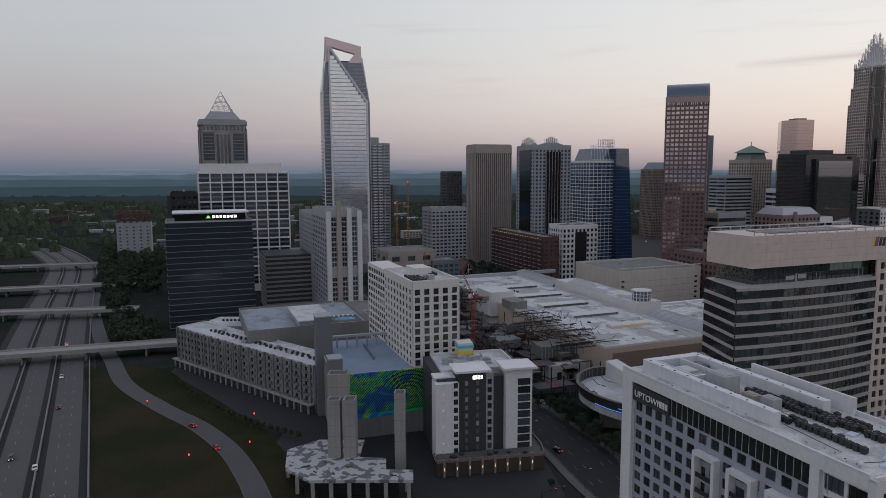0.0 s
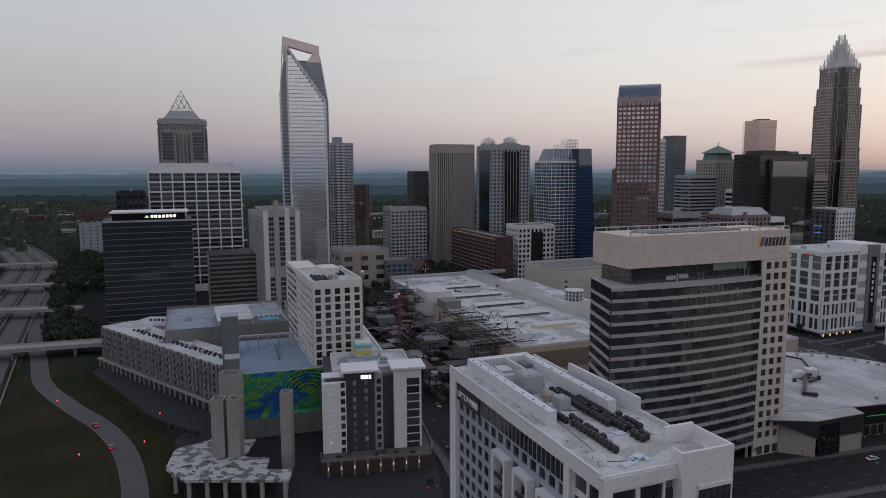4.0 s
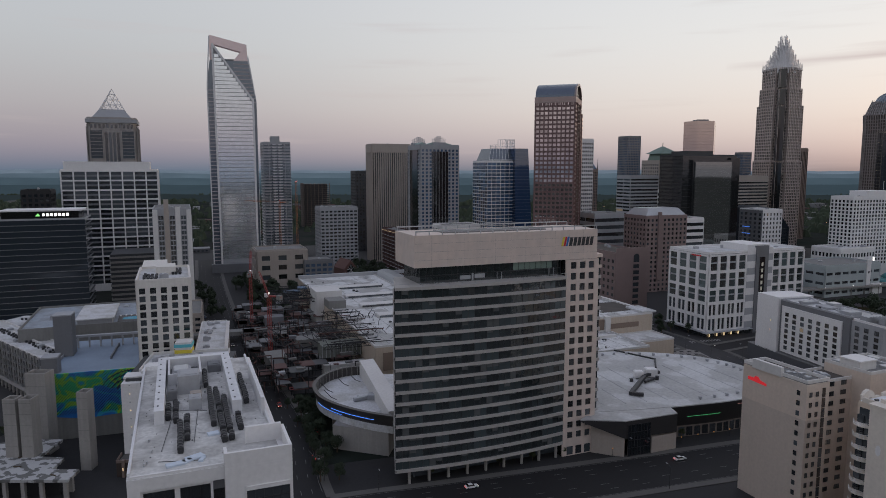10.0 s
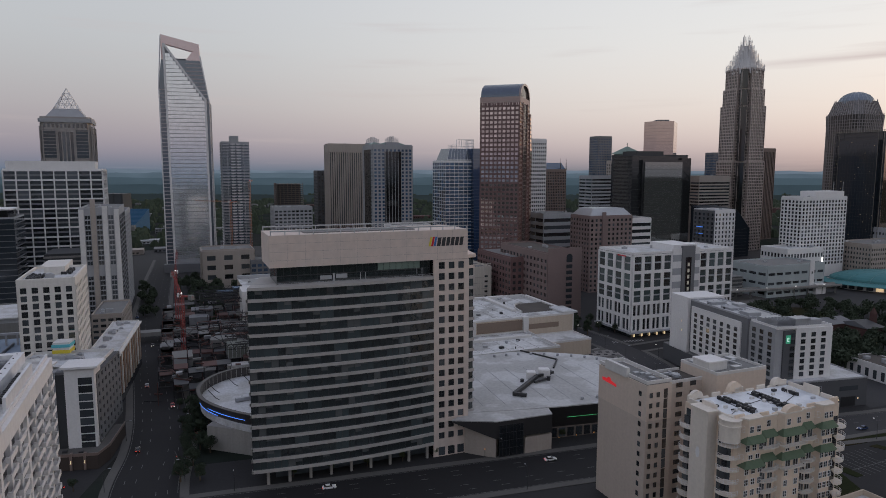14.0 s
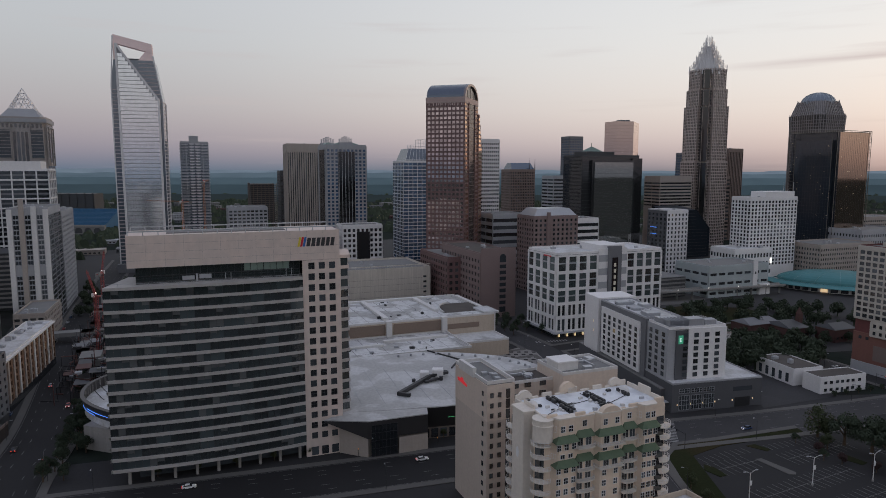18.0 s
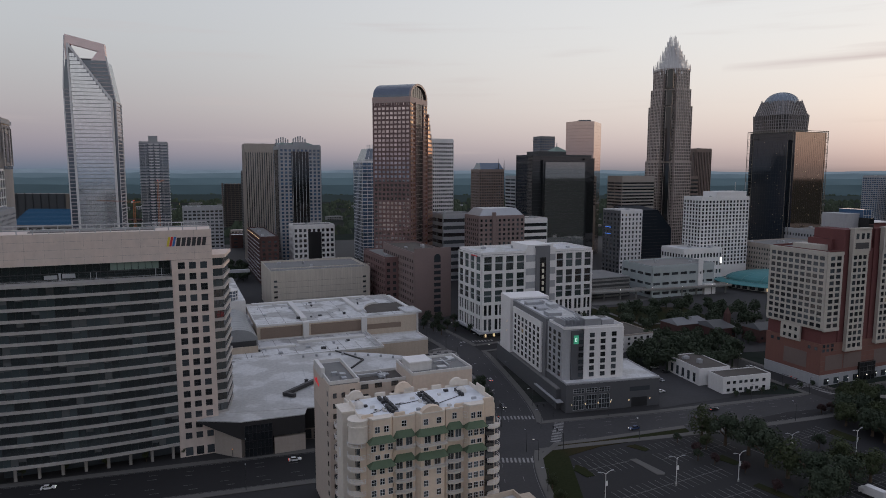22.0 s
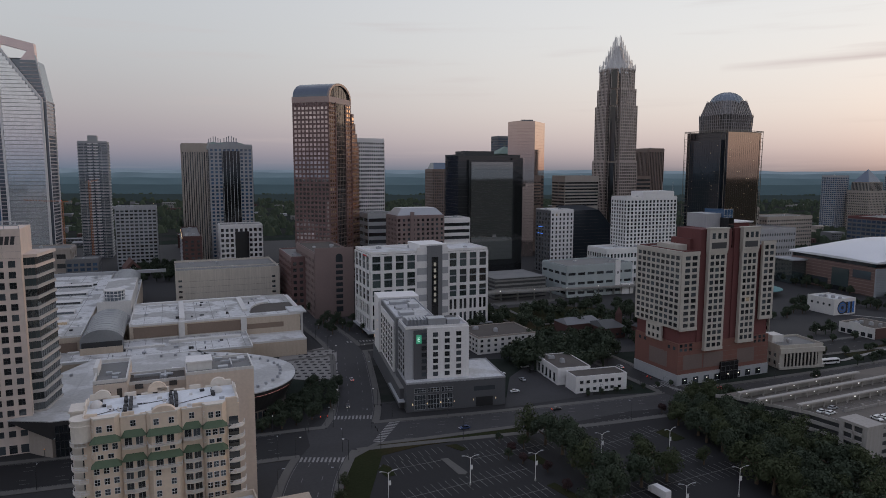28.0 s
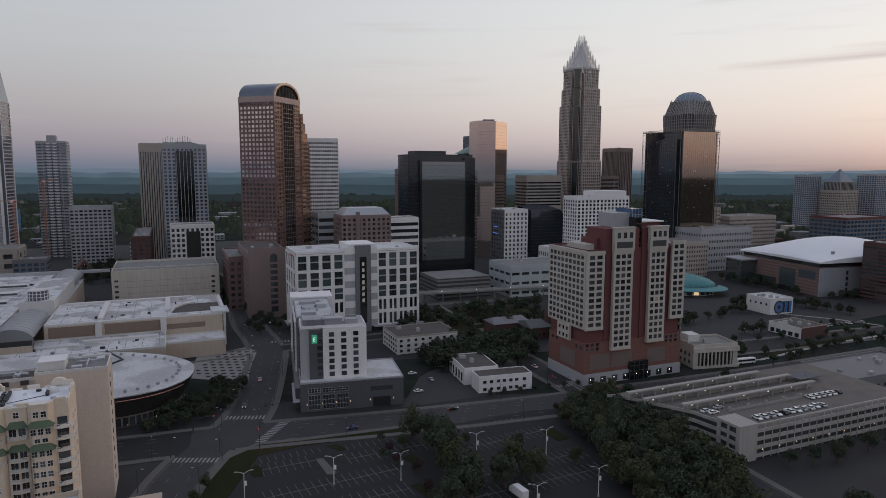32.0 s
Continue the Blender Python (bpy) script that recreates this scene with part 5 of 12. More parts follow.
g = Geo()
g.box(14, -1.0, 3, 27, 0, 46)
part("dark_bay", g, G_BLACK, b)
# hall used as a car park, cream concrete
CREAMC = mat("cream_concrete", (0.50, 0.455, 0.40), 0.85, var=0.15, streak=0.22)
b = block("car_park", "long cream concrete car park with a flat roof deck", "car park", *P(297, 409), 76, 60, 30, GRID, CREAMC)
for j in range(5):
    g = Geo()
    g.box(3, -0.05, 5 + j * 4.5, 73, -0.005, 5.15 + j * 4.5)
    part("panel_joint", g, CONCD, b)
for j in range(6):
    for u in (2.0, 70.0):
        g = Geo()
        g.box(u, -0.08, 3 + j * 4, u + 2.6, -0.004, 4.5 + j * 4)
        part("opening", g, G_DARK, b)
roof(b, 76, 60, 30, ROOFG, CREAMC, para=1.6, units=4)
g = Geo()
g.box(0.2, 0.3, 33.0, 75.8, 0.9, 33.6)
part("roof_beam", g, CREAMC, b)
g = Geo()
for k in range(25):
    g.box(0.6 + k * 3, 0.4, 31.5, 0.9 + k * 3, 0.8, 33.0)
part("roof_post", g, CONC, b, kind="stuff")
# hotel of pale stone with dark slits, near the silver tower
b = block("hotel", "pale stone hotel tower with tall dark window slits", "hotel", -84, 440, 24, 52, 80, GRID, LGREY)
for u0, u1 in ((3.5, 6.5), (10.5, 13.5), (17.5, 20.5)):
    g = Geo()
    g.box(u0, -0.12, 42, u1, -0.01, 76)
    g.box(u0, -0.12, 4, u1, -0.01, 36)
    slit = part("window_slit", g, G_DARK, b)
    g = Geo()
    for k in range(21):
        if k != 10:
            g.box(u0, -0.22, 4.6 + k * 3.4, u1, -0.12, 5.5 + k * 3.4)
    g.box(u0 + 1.42, -0.2, 4, u0 + 1.58, -0.12, 36)
    g.box(u0 + 1.42, -0.2, 42, u0 + 1.58, -0.12, 76)
    part("spandrel", g, LGREY, slit, kind="stuff")
for u0, u1, zt in ((0, 3, 80), (7, 10, 87), (14, 17, 82), (21, 24, 80)):
    g = Geo()
    g.box(u0, -1.2, 0, u1, 0, zt)
    part("stone_fin", g, TAN if u0 == 7 else OFFW, b)
wall_grid(b, "r", 24, 52, 0, 76, 3, 22, 0.9, 0.8, GREY, G_GREEN, deep=0.3)
wall_grid(b, "l", 24, 52, 0, 76, 8, 22, 0.6, 0.6, LGREY, G_DARK, deep=0.3)
roof(b, 24, 52, 80, ROOFG, LGREY, units=5)
b = tower("hotel", "long grey rear wing of the hotel", -104, 494, 22, 64, 74, LGREY, G_DARK, 5, 20, 0.5, 0.5, nbs=16, units=3, category="hotel")
# dark banded office tower
b = block("office_tower", "dark glass office tower with thin pale floor bands", "office building", -191, 438, 56, 34, 73, GRID, G_NAVY)
for f in "flr":
    for k in range(18):
        g = Geo()
        fbox(g, f, 56, 34, 0, face_len(f, 56, 34), 1 + k * 4, 1.45 + k * 4, 0, 0.4)
        part("floor_band", g, GREY, b)
g = Geo()
g.box(6, 3, 73, 52, 30, 78.5)
part("upper_storey", g, G_BLACK, b)
g = Geo()
g.box(4.5, 2, 78.5, 54, 31, 79.4)
part("roof_slab", g, WHITE, b)
g = Geo()
for k in range(7):
    g.box(30 + k * 2.4, 2.85, 75.2, 31.6 + k * 2.4, 2.98, 77.0)
part("sign", g, L_WHITE, b, "row of white lit sign bars")
g = Geo()
g.add([(26, 2.9, 75.2), (29, 2.9, 75.2), (27.5, 2.9, 77.2)], [(0, 1, 2)])
part("sign_mark", g, glow("green_sign_light", (0.25, 0.8, 0.2), 1.0), b, "small green lit triangle")
roof(b, 56, 34, 73, ROOFG, LGREY, para=0.8)
tower("office_building", "dark slim block beside the banded tower", -222, 522, 20, 24, 90, BLACK, G_NAVY, 5, 24, 0.6, 0.6, units=1)
b = tower("office_building", "pale grey panelled block under a red steel frame", -404, 792, 38, 30, 44, LGREY, G_DARK, 5, 10, 0.25, 0.3, units=0, deep=0.15)
g = Geo()
for i in range(6):
    for j in range(4):
        g.beam((1 + i * 7.2, 1 + j * 9, 44), (1 + i * 7.2, 1 + j * 9, 59), 0.7)
for k in range(1, 5):
    z = 44 + k * 3.7
    for j in range(4):
        g.beam((1, 1 + j * 9, z), (37, 1 + j * 9, z), 0.6)
    for i in range(6):
        g.beam((1 + i * 7.2, 1, z), (1 + i * 7.2, 28, z), 0.6)
part("steel_frame", g, RUST, b, "red-oxide steel frame on the roof", kind="stuff")
# the dark core gives the open parking levels their shade by colour
b = block("car_park", "grey concrete parking deck with open levels", "car park", -140, 492, 46, 40, 44, GRID, DGREY)
for k in range(12):
    g = Geo()
    g.box(-0.5, -0.5, 2 + k * 3.5, 46.5, 40.5, 3.5 + k * 3.5)
    part("deck", g, CONC, b)
# brown stone office with a car hall, in the middle distance
tower("office_building", "buff stone hall with deep square openings", -58, 590, 44, 36, 34, TAN, G_DARK, 3, 3, 0.5, 0.5, units=2, base=6, deep=1.2)
b = thing("unfinished_building", "brown concrete frame of an unfinished tower", "unfinished building", -152, 1235, 0, GRID)
raw = mat("raw_brown_concrete", (0.15, 0.125, 0.115), 0.9, var=0.2)
for k in range(22):
    g = Geo()
    g.box(0, 0, 3.7 * k, 50, 30, 3.7 * k + 0.7)
    slab = part("slab", g, raw, b)
    g = Geo()
    for i in range(8):
        g.box(0.4 + i * 7, 0.4, 3.7 * k + 0.7, 1.4 + i * 7, 1.4, 3.7 * k + 3.7)
        g.box(0.4, 0.4 + i * 4, 3.7 * k + 0.7, 1.4, 1.4 + i * 4, 3.7 * k + 3.7)
    part("column", g, raw, slab, kind="stuff")
# solid dark core stands for the shade between the open floors
g = Geo()
g.box(4, 4, 0, 46, 26, 80)
part("dark_interior", g, DGREY, b)
tower("office_building", "grey residential block with many small windows", -22, 705, 40, 30, 66, LGREY, G_DARK, 9, 17, 0.7, 0.5, units=3)
tower("office_building", "tan apartment slab with a grid of small windows", 30, 860, 36, 26, 78, TAN, G_DARK, 9, 20, 0.6, 0.5, units=1)
tower("office_building", "dark slim slab behind the striped tower", -6, 870, 20, 26, 104, DGREY, G_DARK, 5, 26, 0.5, 0.6, units=1)
tower("office_building", "low red-roofed museum block with plain walls", -34, 902, 44, 26, 17, BRICK, G_DARK, 4, 3, 0.4, 0.4, units=1, roof_mat=ROOFW)
tower("office_building", "dark low office with a bright sign", -18, 600, 26, 26, 24, GREY, G_BLUE, 5, 5, 0.7, 0.6, units=1)
tower("apartment_tower", "far slate tower with a comb-like roof screen", 420, 1145, 27, 26, 162, GREY, G_BLUE, 8, 38, 0.7, 0.6, units=0, top=2)
b = tower("office_building", "stone office with a green pyramid roof", 398, 905, 40, 36, 118, TAN, G_DARK, 9, 26, 0.5, 0.6, units=0, top=3)
g = Geo()
g.prism([(6, 4), (34, 4), (34, 32), (6, 32)], 118, 128, 0, [(8, 6), (32, 6), (32, 30), (8, 30)])
g.prism([(4, 2), (36, 2), (36, 34), (4, 34)], 128, 138, 0, [(19, 17), (21, 17), (21, 19), (19, 19)])
g.beam((20, 18, 137), (20, 18, 143), 0.7)
part("pyramid_roof", g, mat("copper_green_roof", (0.14, 0.20, 0.17), 0.6), b, "green copper pyramid roof")
b = tower("office_building", "brown stone block with a glazed hip roof and spikes", 310, 1035, 42, 32, 106, BRONZE, G_DARK, 14, 24, 0.6, 0.6, units=0)
g = Geo()
g.prism([(2, 1), (42, 1), (42, 31), (2, 31)], 106, 117, 0, [(5, 10), (39, 10), (39, 22), (5, 22)])
part("glazed_roof", g, G_BLUE, b)
for x in (33, 43):
    g = Geo()
    g.cyl(x, 2, 106, 124, 0.9, 6, 0.1)
    part("spike", g, DMETAL, b)
tower("office_building", "white ribbed office on tall columns", 352, 720, 22, 20, 84, WHITE, G_DARK, 1, 6, 0.98, 0.6, units=1, base=50)
tower("office_building", "pale stepped office with ribbon windows", 345, 850, 44, 28, 98, LGREY, G_DARK, 1, 22, 0.98, 0.5, units=1)
tower("office_building", "blue-green glass office far behind", 606, 1120, 18, 18, 134, GREY, G_BLUE, 9, 30, 0.85, 0.7, units=1)
tower("office_building", "brown banded office far behind", 600, 1000, 44, 40, 96, BRONZE, G_DARK, 1, 16, 0.98, 0.5, units=1)
# right-hand distance
b = tower("office_building", "pale stone tower with a blue glass pyramid", 1062, 1150, 44, 40, 70, TAN, G_DARK, 12, 15, 0.6, 0.5, units=0, deep=0.5)
g = Geo()
g.prism([(4, 4), (40, 4), (40, 36), (4, 36)], 70, 86)
part("upper_storey", g, TAN, b)
g = Geo()
for k in range(12):
    g.box(5 + k * 2.9, 3.9, 71, 6.6 + k * 2.9, 4.0, 85)
    g.box(3.9, 5 + k * 2.6, 71, 4.0, 6.4 + k * 2.6, 85)
part("window_slit", g, G_DARK, b, kind="stuff")
g = Geo()
g.prism([(6, 6), (38, 6), (38, 34), (6, 34)], 86, 108, 0, [(21.5, 19.5), (22.5, 19.5), (22.5, 20.5), (21.5, 20.5)])
part("pyramid_roof", g, G_BLUE, b, "blue glass pyramid roof")
tower("apartment_tower", "grey-green residential tower with balconies", 1026, 1185, 30, 30, 96, LGREY, G_BLUE, 7, 26, 0.75, 0.65, units=1, deep=0.3)
tower("apartment_tower", "grey glass residential tower", 1130, 1160, 46, 36, 98, LGREY, G_BLUE, 10, 26, 0.75, 0.65, units=1, deep=0.3)

# stadium beyond the silver tower
b = thing("stadium", "distant stadium bowl with blue seats and pale arches", "stadium", -462, 1092, 0, GRID - 24)
g = Geo()
for k in range(14):
    y0, z0 = 6 + k * 4, 14 + k * 1.9
    g.box(0, y0, 0, 110, y0 + 4, z0)
part("seating", g, mat("blue_stadium_seats", (0.035, 0.12, 0.22), 0.6, var=0.25, scale=0.3), b, "rows of blue seats", kind="stuff")
g = Geo()
g.box(-6, 0, 0, 114, 6, 15)
part("lower_wall", g, CONCD, b)
for k in range(7):
    g = Geo()
    u = 3 + k * 15.5
    arch = [(u, 2)] + [(u + 6 - 6 * math.cos(math.pi * i / 8), 6 + 5 * math.sin(math.pi * i / 8)) for i in range(9)] + [(u + 12, 2)]
    g.add([(x, -0.1, z) for x, z in arch], [tuple(range(len(arch)))])
    part("arch_opening", g, DGREY, b)
g = Geo()
g.box(-6, -0.6, 13, 114, 0, 15.5)
part("parapet", g, CONC, b)
g = Geo()
g.box(-40, 70, 0, 60, 100, 64)
part("upper_stand", g, DGREY, b, "dark steel back of the upper stand")
g = Geo()
for k in range(8):
    g.beam((-40 + k * 14, 69.5, 0), (-40 + k * 14, 69.5, 66), 0.8)
part("stand_column", g, DMETAL, b, kind="stuff")

# ---- the office tower with the bowed glass front ----
def bowed_office():
    w, d = 79.0, 22.0
    b = thing("office_tower", "office tower with bowed banded glass front and pale stone frame", "office building", 92.5, 214.5, 0, GRID)
    stone = mat("pale_pink_stone", (0.62, 0.515, 0.455), 0.7, var=0.12, scale=0.12, fine=0.5, streak=0.07, tint=(0.56, 0.475, 0.425))
    band = mat("pale_floor_band", (0.385, 0.365, 0.35), 0.6, var=0.14, streak=0.12)
    n, L, sag = 14, 65.0, 2.2

    def front(i, out=0.0):
        u = L * i / n
        return (u, -sag * (1 - (2 * i / n - 1) ** 2) - out)
    outline = lambda out: [front(i, out) for i in range(n + 1)] + [(L, 21), (6.5, 21)]
    # glass storeys, one pane strip per segment
    for k in range(16):
        z0, z1 = 5.0 + k * 3.9, 5.0 + k * 3.9 + 3.9
        for i in range(n):
            p, q = front(i), front(i + 1)
            gg = Geo()
            gg.quad((*p, z0 + 1.05), (*q, z0 + 1.05), (*q, z1), (*p, z1))
            part("pane", gg, G_GREEN, b)
        for s in range(3):
            p, q = (6.5 * (1 - s / 3), 21 * (1 - s / 3)), (6.5 * (1 - (s + 1) / 3), 21 * (1 - (s + 1) / 3))
            gg = Geo()
            gg.quad((*p, z0 + 1.05), (*q, z0 + 1.05), (*q, z1), (*p, z1))
            part("pane", gg, G_GREEN, b)
        gb = Geo()
        pts = [front(i, 0.55) for i in range(n + 1)]
        for i in range(n):
            p, q = pts[i], pts[i + 1]
            gb.add([(*p, z0), (*q, z0), (*q, z0 + 1.05), (*p, z0 + 1.05), (p[0], p[1] + 0.6, z0), (q[0], q[1] + 0.6, z0), (q[0], q[1] + 0.6, z0 + 1.05), (p[0], p[1] + 0.6, z0 + 1.05)],
                   [(0, 1, 2, 3), (3, 2, 6, 7), (1, 0, 4, 5)])
        gb.add([(6.0, 21, z0), (-0.5, -0.5, z0), (-0.5, -0.5, z0 + 1.05), (6.0, 21, z0 + 1.05), (7, 21, z0), (0.6, 0.2, z0), (0.6, 0.2, z0 + 1.05), (7, 21, z0 + 1.05)],
               [(0, 1, 2, 3), (3, 2, 6, 7), (1, 0, 4, 5)])
        part("floor_band", gb, band, b, weld=True)
        gm = Geo()
        for i in range(2 * n + 1):
            a, c = front(min(i // 2, n - 1)), front(min(i // 2 + 1, n))
            s = (i % 2) / 2 if i < 2 * n else 1.0
            p = (a[0] + (c[0] - a[0]) * s, a[1] + (c[1] - a[1]) * s)
            gm.box(p[0] - 0.05, p[1] - 0.10, z0 + 1.05, p[0] + 0.05, p[1] + 0.02, z1)
        part("mullion", gm, DMETAL, b, kind="stuff")
    g = Geo()
    g.prism([(u, v + 0.3) for u, v in outline(0.0)], 4.6, 68.2)
    part("core", g, G_BLACK, b)
    g = Geo()
    g.prism(outline(0.6), 67.4, 68.4)
    part("terrace_edge", g, band, b)
    # set-back top storeys and the pale fascia over them
    g = Geo()
    g.box(10, 3.0, 68.4, 64.5, 20, 74.2)
    part("clerestory", g, G_GREEN, b)
    g = Geo()
    for k in range(25):
        g.box(10 + k * 2.27 - 0.06, 2.9, 68.4, 10 + k * 2.27 + 0.06, 3.0, 74.2)
    g.box(10, 2.88, 71.0, 64.5, 3.0, 71.25)
    part("mullion", g, DMETAL, b, kind="stuff")
    g = Geo()
    g.box(7.5, 1.3, 74.2, w, d, 85.0)
    part("fascia", g, stone, b)
    g = Geo()
    for z in (76.6, 79.4, 82.2):
        g.box(7.6, 1.285, z, w - 0.1, 1.3, z + 0.05)
    for k in range(1, 12):
        g.box(7.5 + k * 5.95, 1.288, 74.3, 7.54 + k * 5.95, 1.3, 84.9)
    part("panel_joint", g, CONCD, b, kind="stuff")
    g = Geo()
    for v0, v1 in ((1.5, 1.7), (21.6, 21.8)):
        g.box(8, v0, 86.1, w - 0.5, v1 + 0.2, 86.5)
        for k in range(16):
            g.box(8 + k * 4.7, v0, 85.0, 8.3 + k * 4.7, v1, 86.1)
    part("roof_railing", g, STEEL, b)
    g = Geo()
    g.box(20, 6, 85.0, 60, 17, 85.35)
    part("roof_plant", g, ROOFG, b)
    # stone strip with three columns of square windows
    g = Geo()
    g.box(65.0, 0.6, 0, w - 0.35, d - 0.4, 74.2)
    part("stone_core", g, G_BLACK, b)
    wall_grid(b, "f", w, d, 6.0, 74.2, 3, 17, 0.62, 0.62, stone, G_DARK, u0=65.0, u1=w, ml=1.4, mr=1.2, deep=0.55, single=True, cols=2, rows=2, o=-0.6)
    g = Geo()
    g.box(65, 0, 0, w, 0.5, 6.0)
    part("plinth", g, stone, b)
    for k in range(3):
        g = Geo()
        g.box(67 + k * 3.8, -0.06, 0.4, 69.6 + k * 3.8, 0.0, 3.6)
        part("entrance", g, G_DARK, b)
    # right flank: stone return, then banded glass
    g = Geo()
    g.box(w - 0.35, 0.02, 0, w, 4.5, 74.2)
    part("stone_return", g, stone, b)
    # two glazed facets beyond the return, banded like the front
    facet = [(w - 0.3, 3.6), (w + 3.6, 4.4), (w + 7.0, 22.0), (w - 0.3, 22.0)]
    wide = [(w - 0.3, 3.1), (w + 4.1, 4.0), (w + 7.6, 22.2), (w - 0.3, 22.2)]
    for k in range(17):
        z = 6 + k * 4.0
        g = Geo()
        g.prism(wide, z, z + 1.15)
        part("floor_band", g, stone if k in (0, 16) else band, b)
        g = Geo()
        g.prism(facet, z + 1.15, z + 4.0)
        part("glazing", g, G_GREEN, b)
    g = Geo()
    g.prism([(u + 0.5 if u > w else u, v) for u, v in wide], 74.0, 75.2)
    part("flank_cap", g, stone, b)
    g = Geo()
    for (ua, va), (ub, vb), n2 in ((facet[0], facet[1], 3), (facet[1], facet[2], 9)):
        for i in range(n2 + 1):
            u, v = ua + (ub - ua) * i / n2, va + (vb - va) * i / n2
            g.box(u - 0.06, v - 0.1, 6.0, u + 0.06, v + 0.02, 74.0)
    part("mullion", g, DMETAL, b, kind="stuff")
    # pale strips on the glass for blinds, pale ceilings and painted patches of reflection
    r = random.Random(41)
    blind = mat("grey_blind_glint", (0.085, 0.092, 0.094), 0.6, var=0.2)
    for _ in range(120):
        k, i = r.randrange(16), r.randrange(n)
        p, q = front(i, 0.012), front(i + 1, 0.012)
        s0 = r.choice((0.0, 0.5))
        a0 = (p[0] + (q[0] - p[0]) * s0, p[1] + (q[1] - p[1]) * s0)
        a1 = (p[0] + (q[0] - p[0]) * (s0 + 0.5), p[1] + (q[1] - p[1]) * (s0 + 0.5))
        zt = 5.0 + k * 3.9 + 3.9
        g = Geo()
        zb = zt - r.choice((0.4, 0.6, 0.9, 1.4, 2.6))
        g.quad((*a0, zb), (*a1, zb), (*a1, zt), (*a0, zt))
        part("blind", g, blind, b)
    g = Geo()
    for k in range(7):
        g.box(45 + k * 2.27, 2.86, 71.4, 47.1 + k * 2.27, 2.9, 74.0)
    part("green_louvre", g, mat("pale_green_louvre", (0.17, 0.23, 0.20), 0.5, var=0.12), b, "pale green louvre panels behind the top glazing")
    for x0, x1, z0, z1 in ((24.5, 28.5, 69.2, 70.6), (28.9, 29.6, 68.6, 71.2), (30, 34, 69.4, 70.9), (38.6, 38.8, 68.5, 71.0), (40.4, 40.6, 68.5, 71.0), (59.5, 59.7, 68.5, 71.4), (61.5, 61.7, 68.5, 71.4)):
        g = Geo()
        g.box(x0, 2.80, z0, x1, 2.88, z1)
        part("pale_panel", g, LGREY, b)
    g = Geo()
    for u in [front(i, 0.5) for i in range(n + 1)]:
        g.box(u[0] - 0.05, u[1] - 0.05, 68.4, u[0] + 0.05, u[1] + 0.05, 69.5)
    for i in range(n):
        p, q = front(i, 0.5), front(i + 1, 0.5)
        g.beam((*p, 69.5), (*q, 69.5), 0.09)
    part("terrace_rail", g, STEEL, b)
    # coloured slashes and dark letter-sized bars on the fascia, kept abstract
    for k, m in enumerate((YELP, REDP, BLUEP)):
        g = Geo()
        u = 63.6 + k * 0.95
        g.add([(u, 1.22, 79.2), (u + 0.75, 1.22, 79.2), (u + 1.5, 1.22, 82.6), (u + 0.75, 1.22, 82.6), (u, 1.3, 79.2), (u + 0.75, 1.3, 79.2), (u + 1.5, 1.3, 82.6), (u + 0.75, 1.3, 82.6)],
              [(0, 1, 2, 3), (0, 4, 5, 1), (3, 2, 6, 7), (0, 3, 7, 4), (1, 5, 6, 2)])
        part("sign_stripe", g, m, b)
    for k in range(6):
        g = Geo()
        u = 66.8 + k * 1.75
        g.add([(u, 1.22, 79.2), (u + 1.3, 1.22, 79.2), (u + 1.8, 1.22, 82.3), (u + 0.5, 1.22, 82.3), (u, 1.3, 79.2), (u + 1.3, 1.3, 79.2), (u + 1.8, 1.3, 82.3), (u + 0.5, 1.3, 82.3)],
              [(0, 1, 2, 3), (0, 4, 5, 1), (3, 2, 6, 7), (0, 3, 7, 4), (1, 5, 6, 2)])
        part("sign_bar", g, DMETAL, b)
    # ground floor set back behind round columns
    g = Geo()
    g.box(8, 5, 0, 65, 20, 5.0)
    part("lobby", g, G_DARK, b)
    for k in range(9):
        g = Geo()
        g.cyl(5 + k * 7.2, 0.6, 0, 5.0, 0.55, 12)
        part("column", g, CONC, b)


bowed_office()


def glow_band(g, line, z, size):
    """A thin lit band in one piece along a bent line."""
    back = offset(line, size)
    for i in range(len(line) - 1):
        f, r = [(*line[k], 0) for k in (i, i + 1)], [(*back[k], 0) for k in (i, i + 1)]
        for lo, hi, za, zb in ((f, f, z - size / 2, z + size / 2), (r, r, z + size / 2, z - size / 2), (f, r, z + size / 2, z + size / 2), (r, f, z - size / 2, z - size / 2)):
            g.quad((lo[0][0], lo[0][1], za), (lo[1][0], lo[1][1], za), (hi[1][0], hi[1][1], zb), (hi[0][0], hi[0][1], zb))


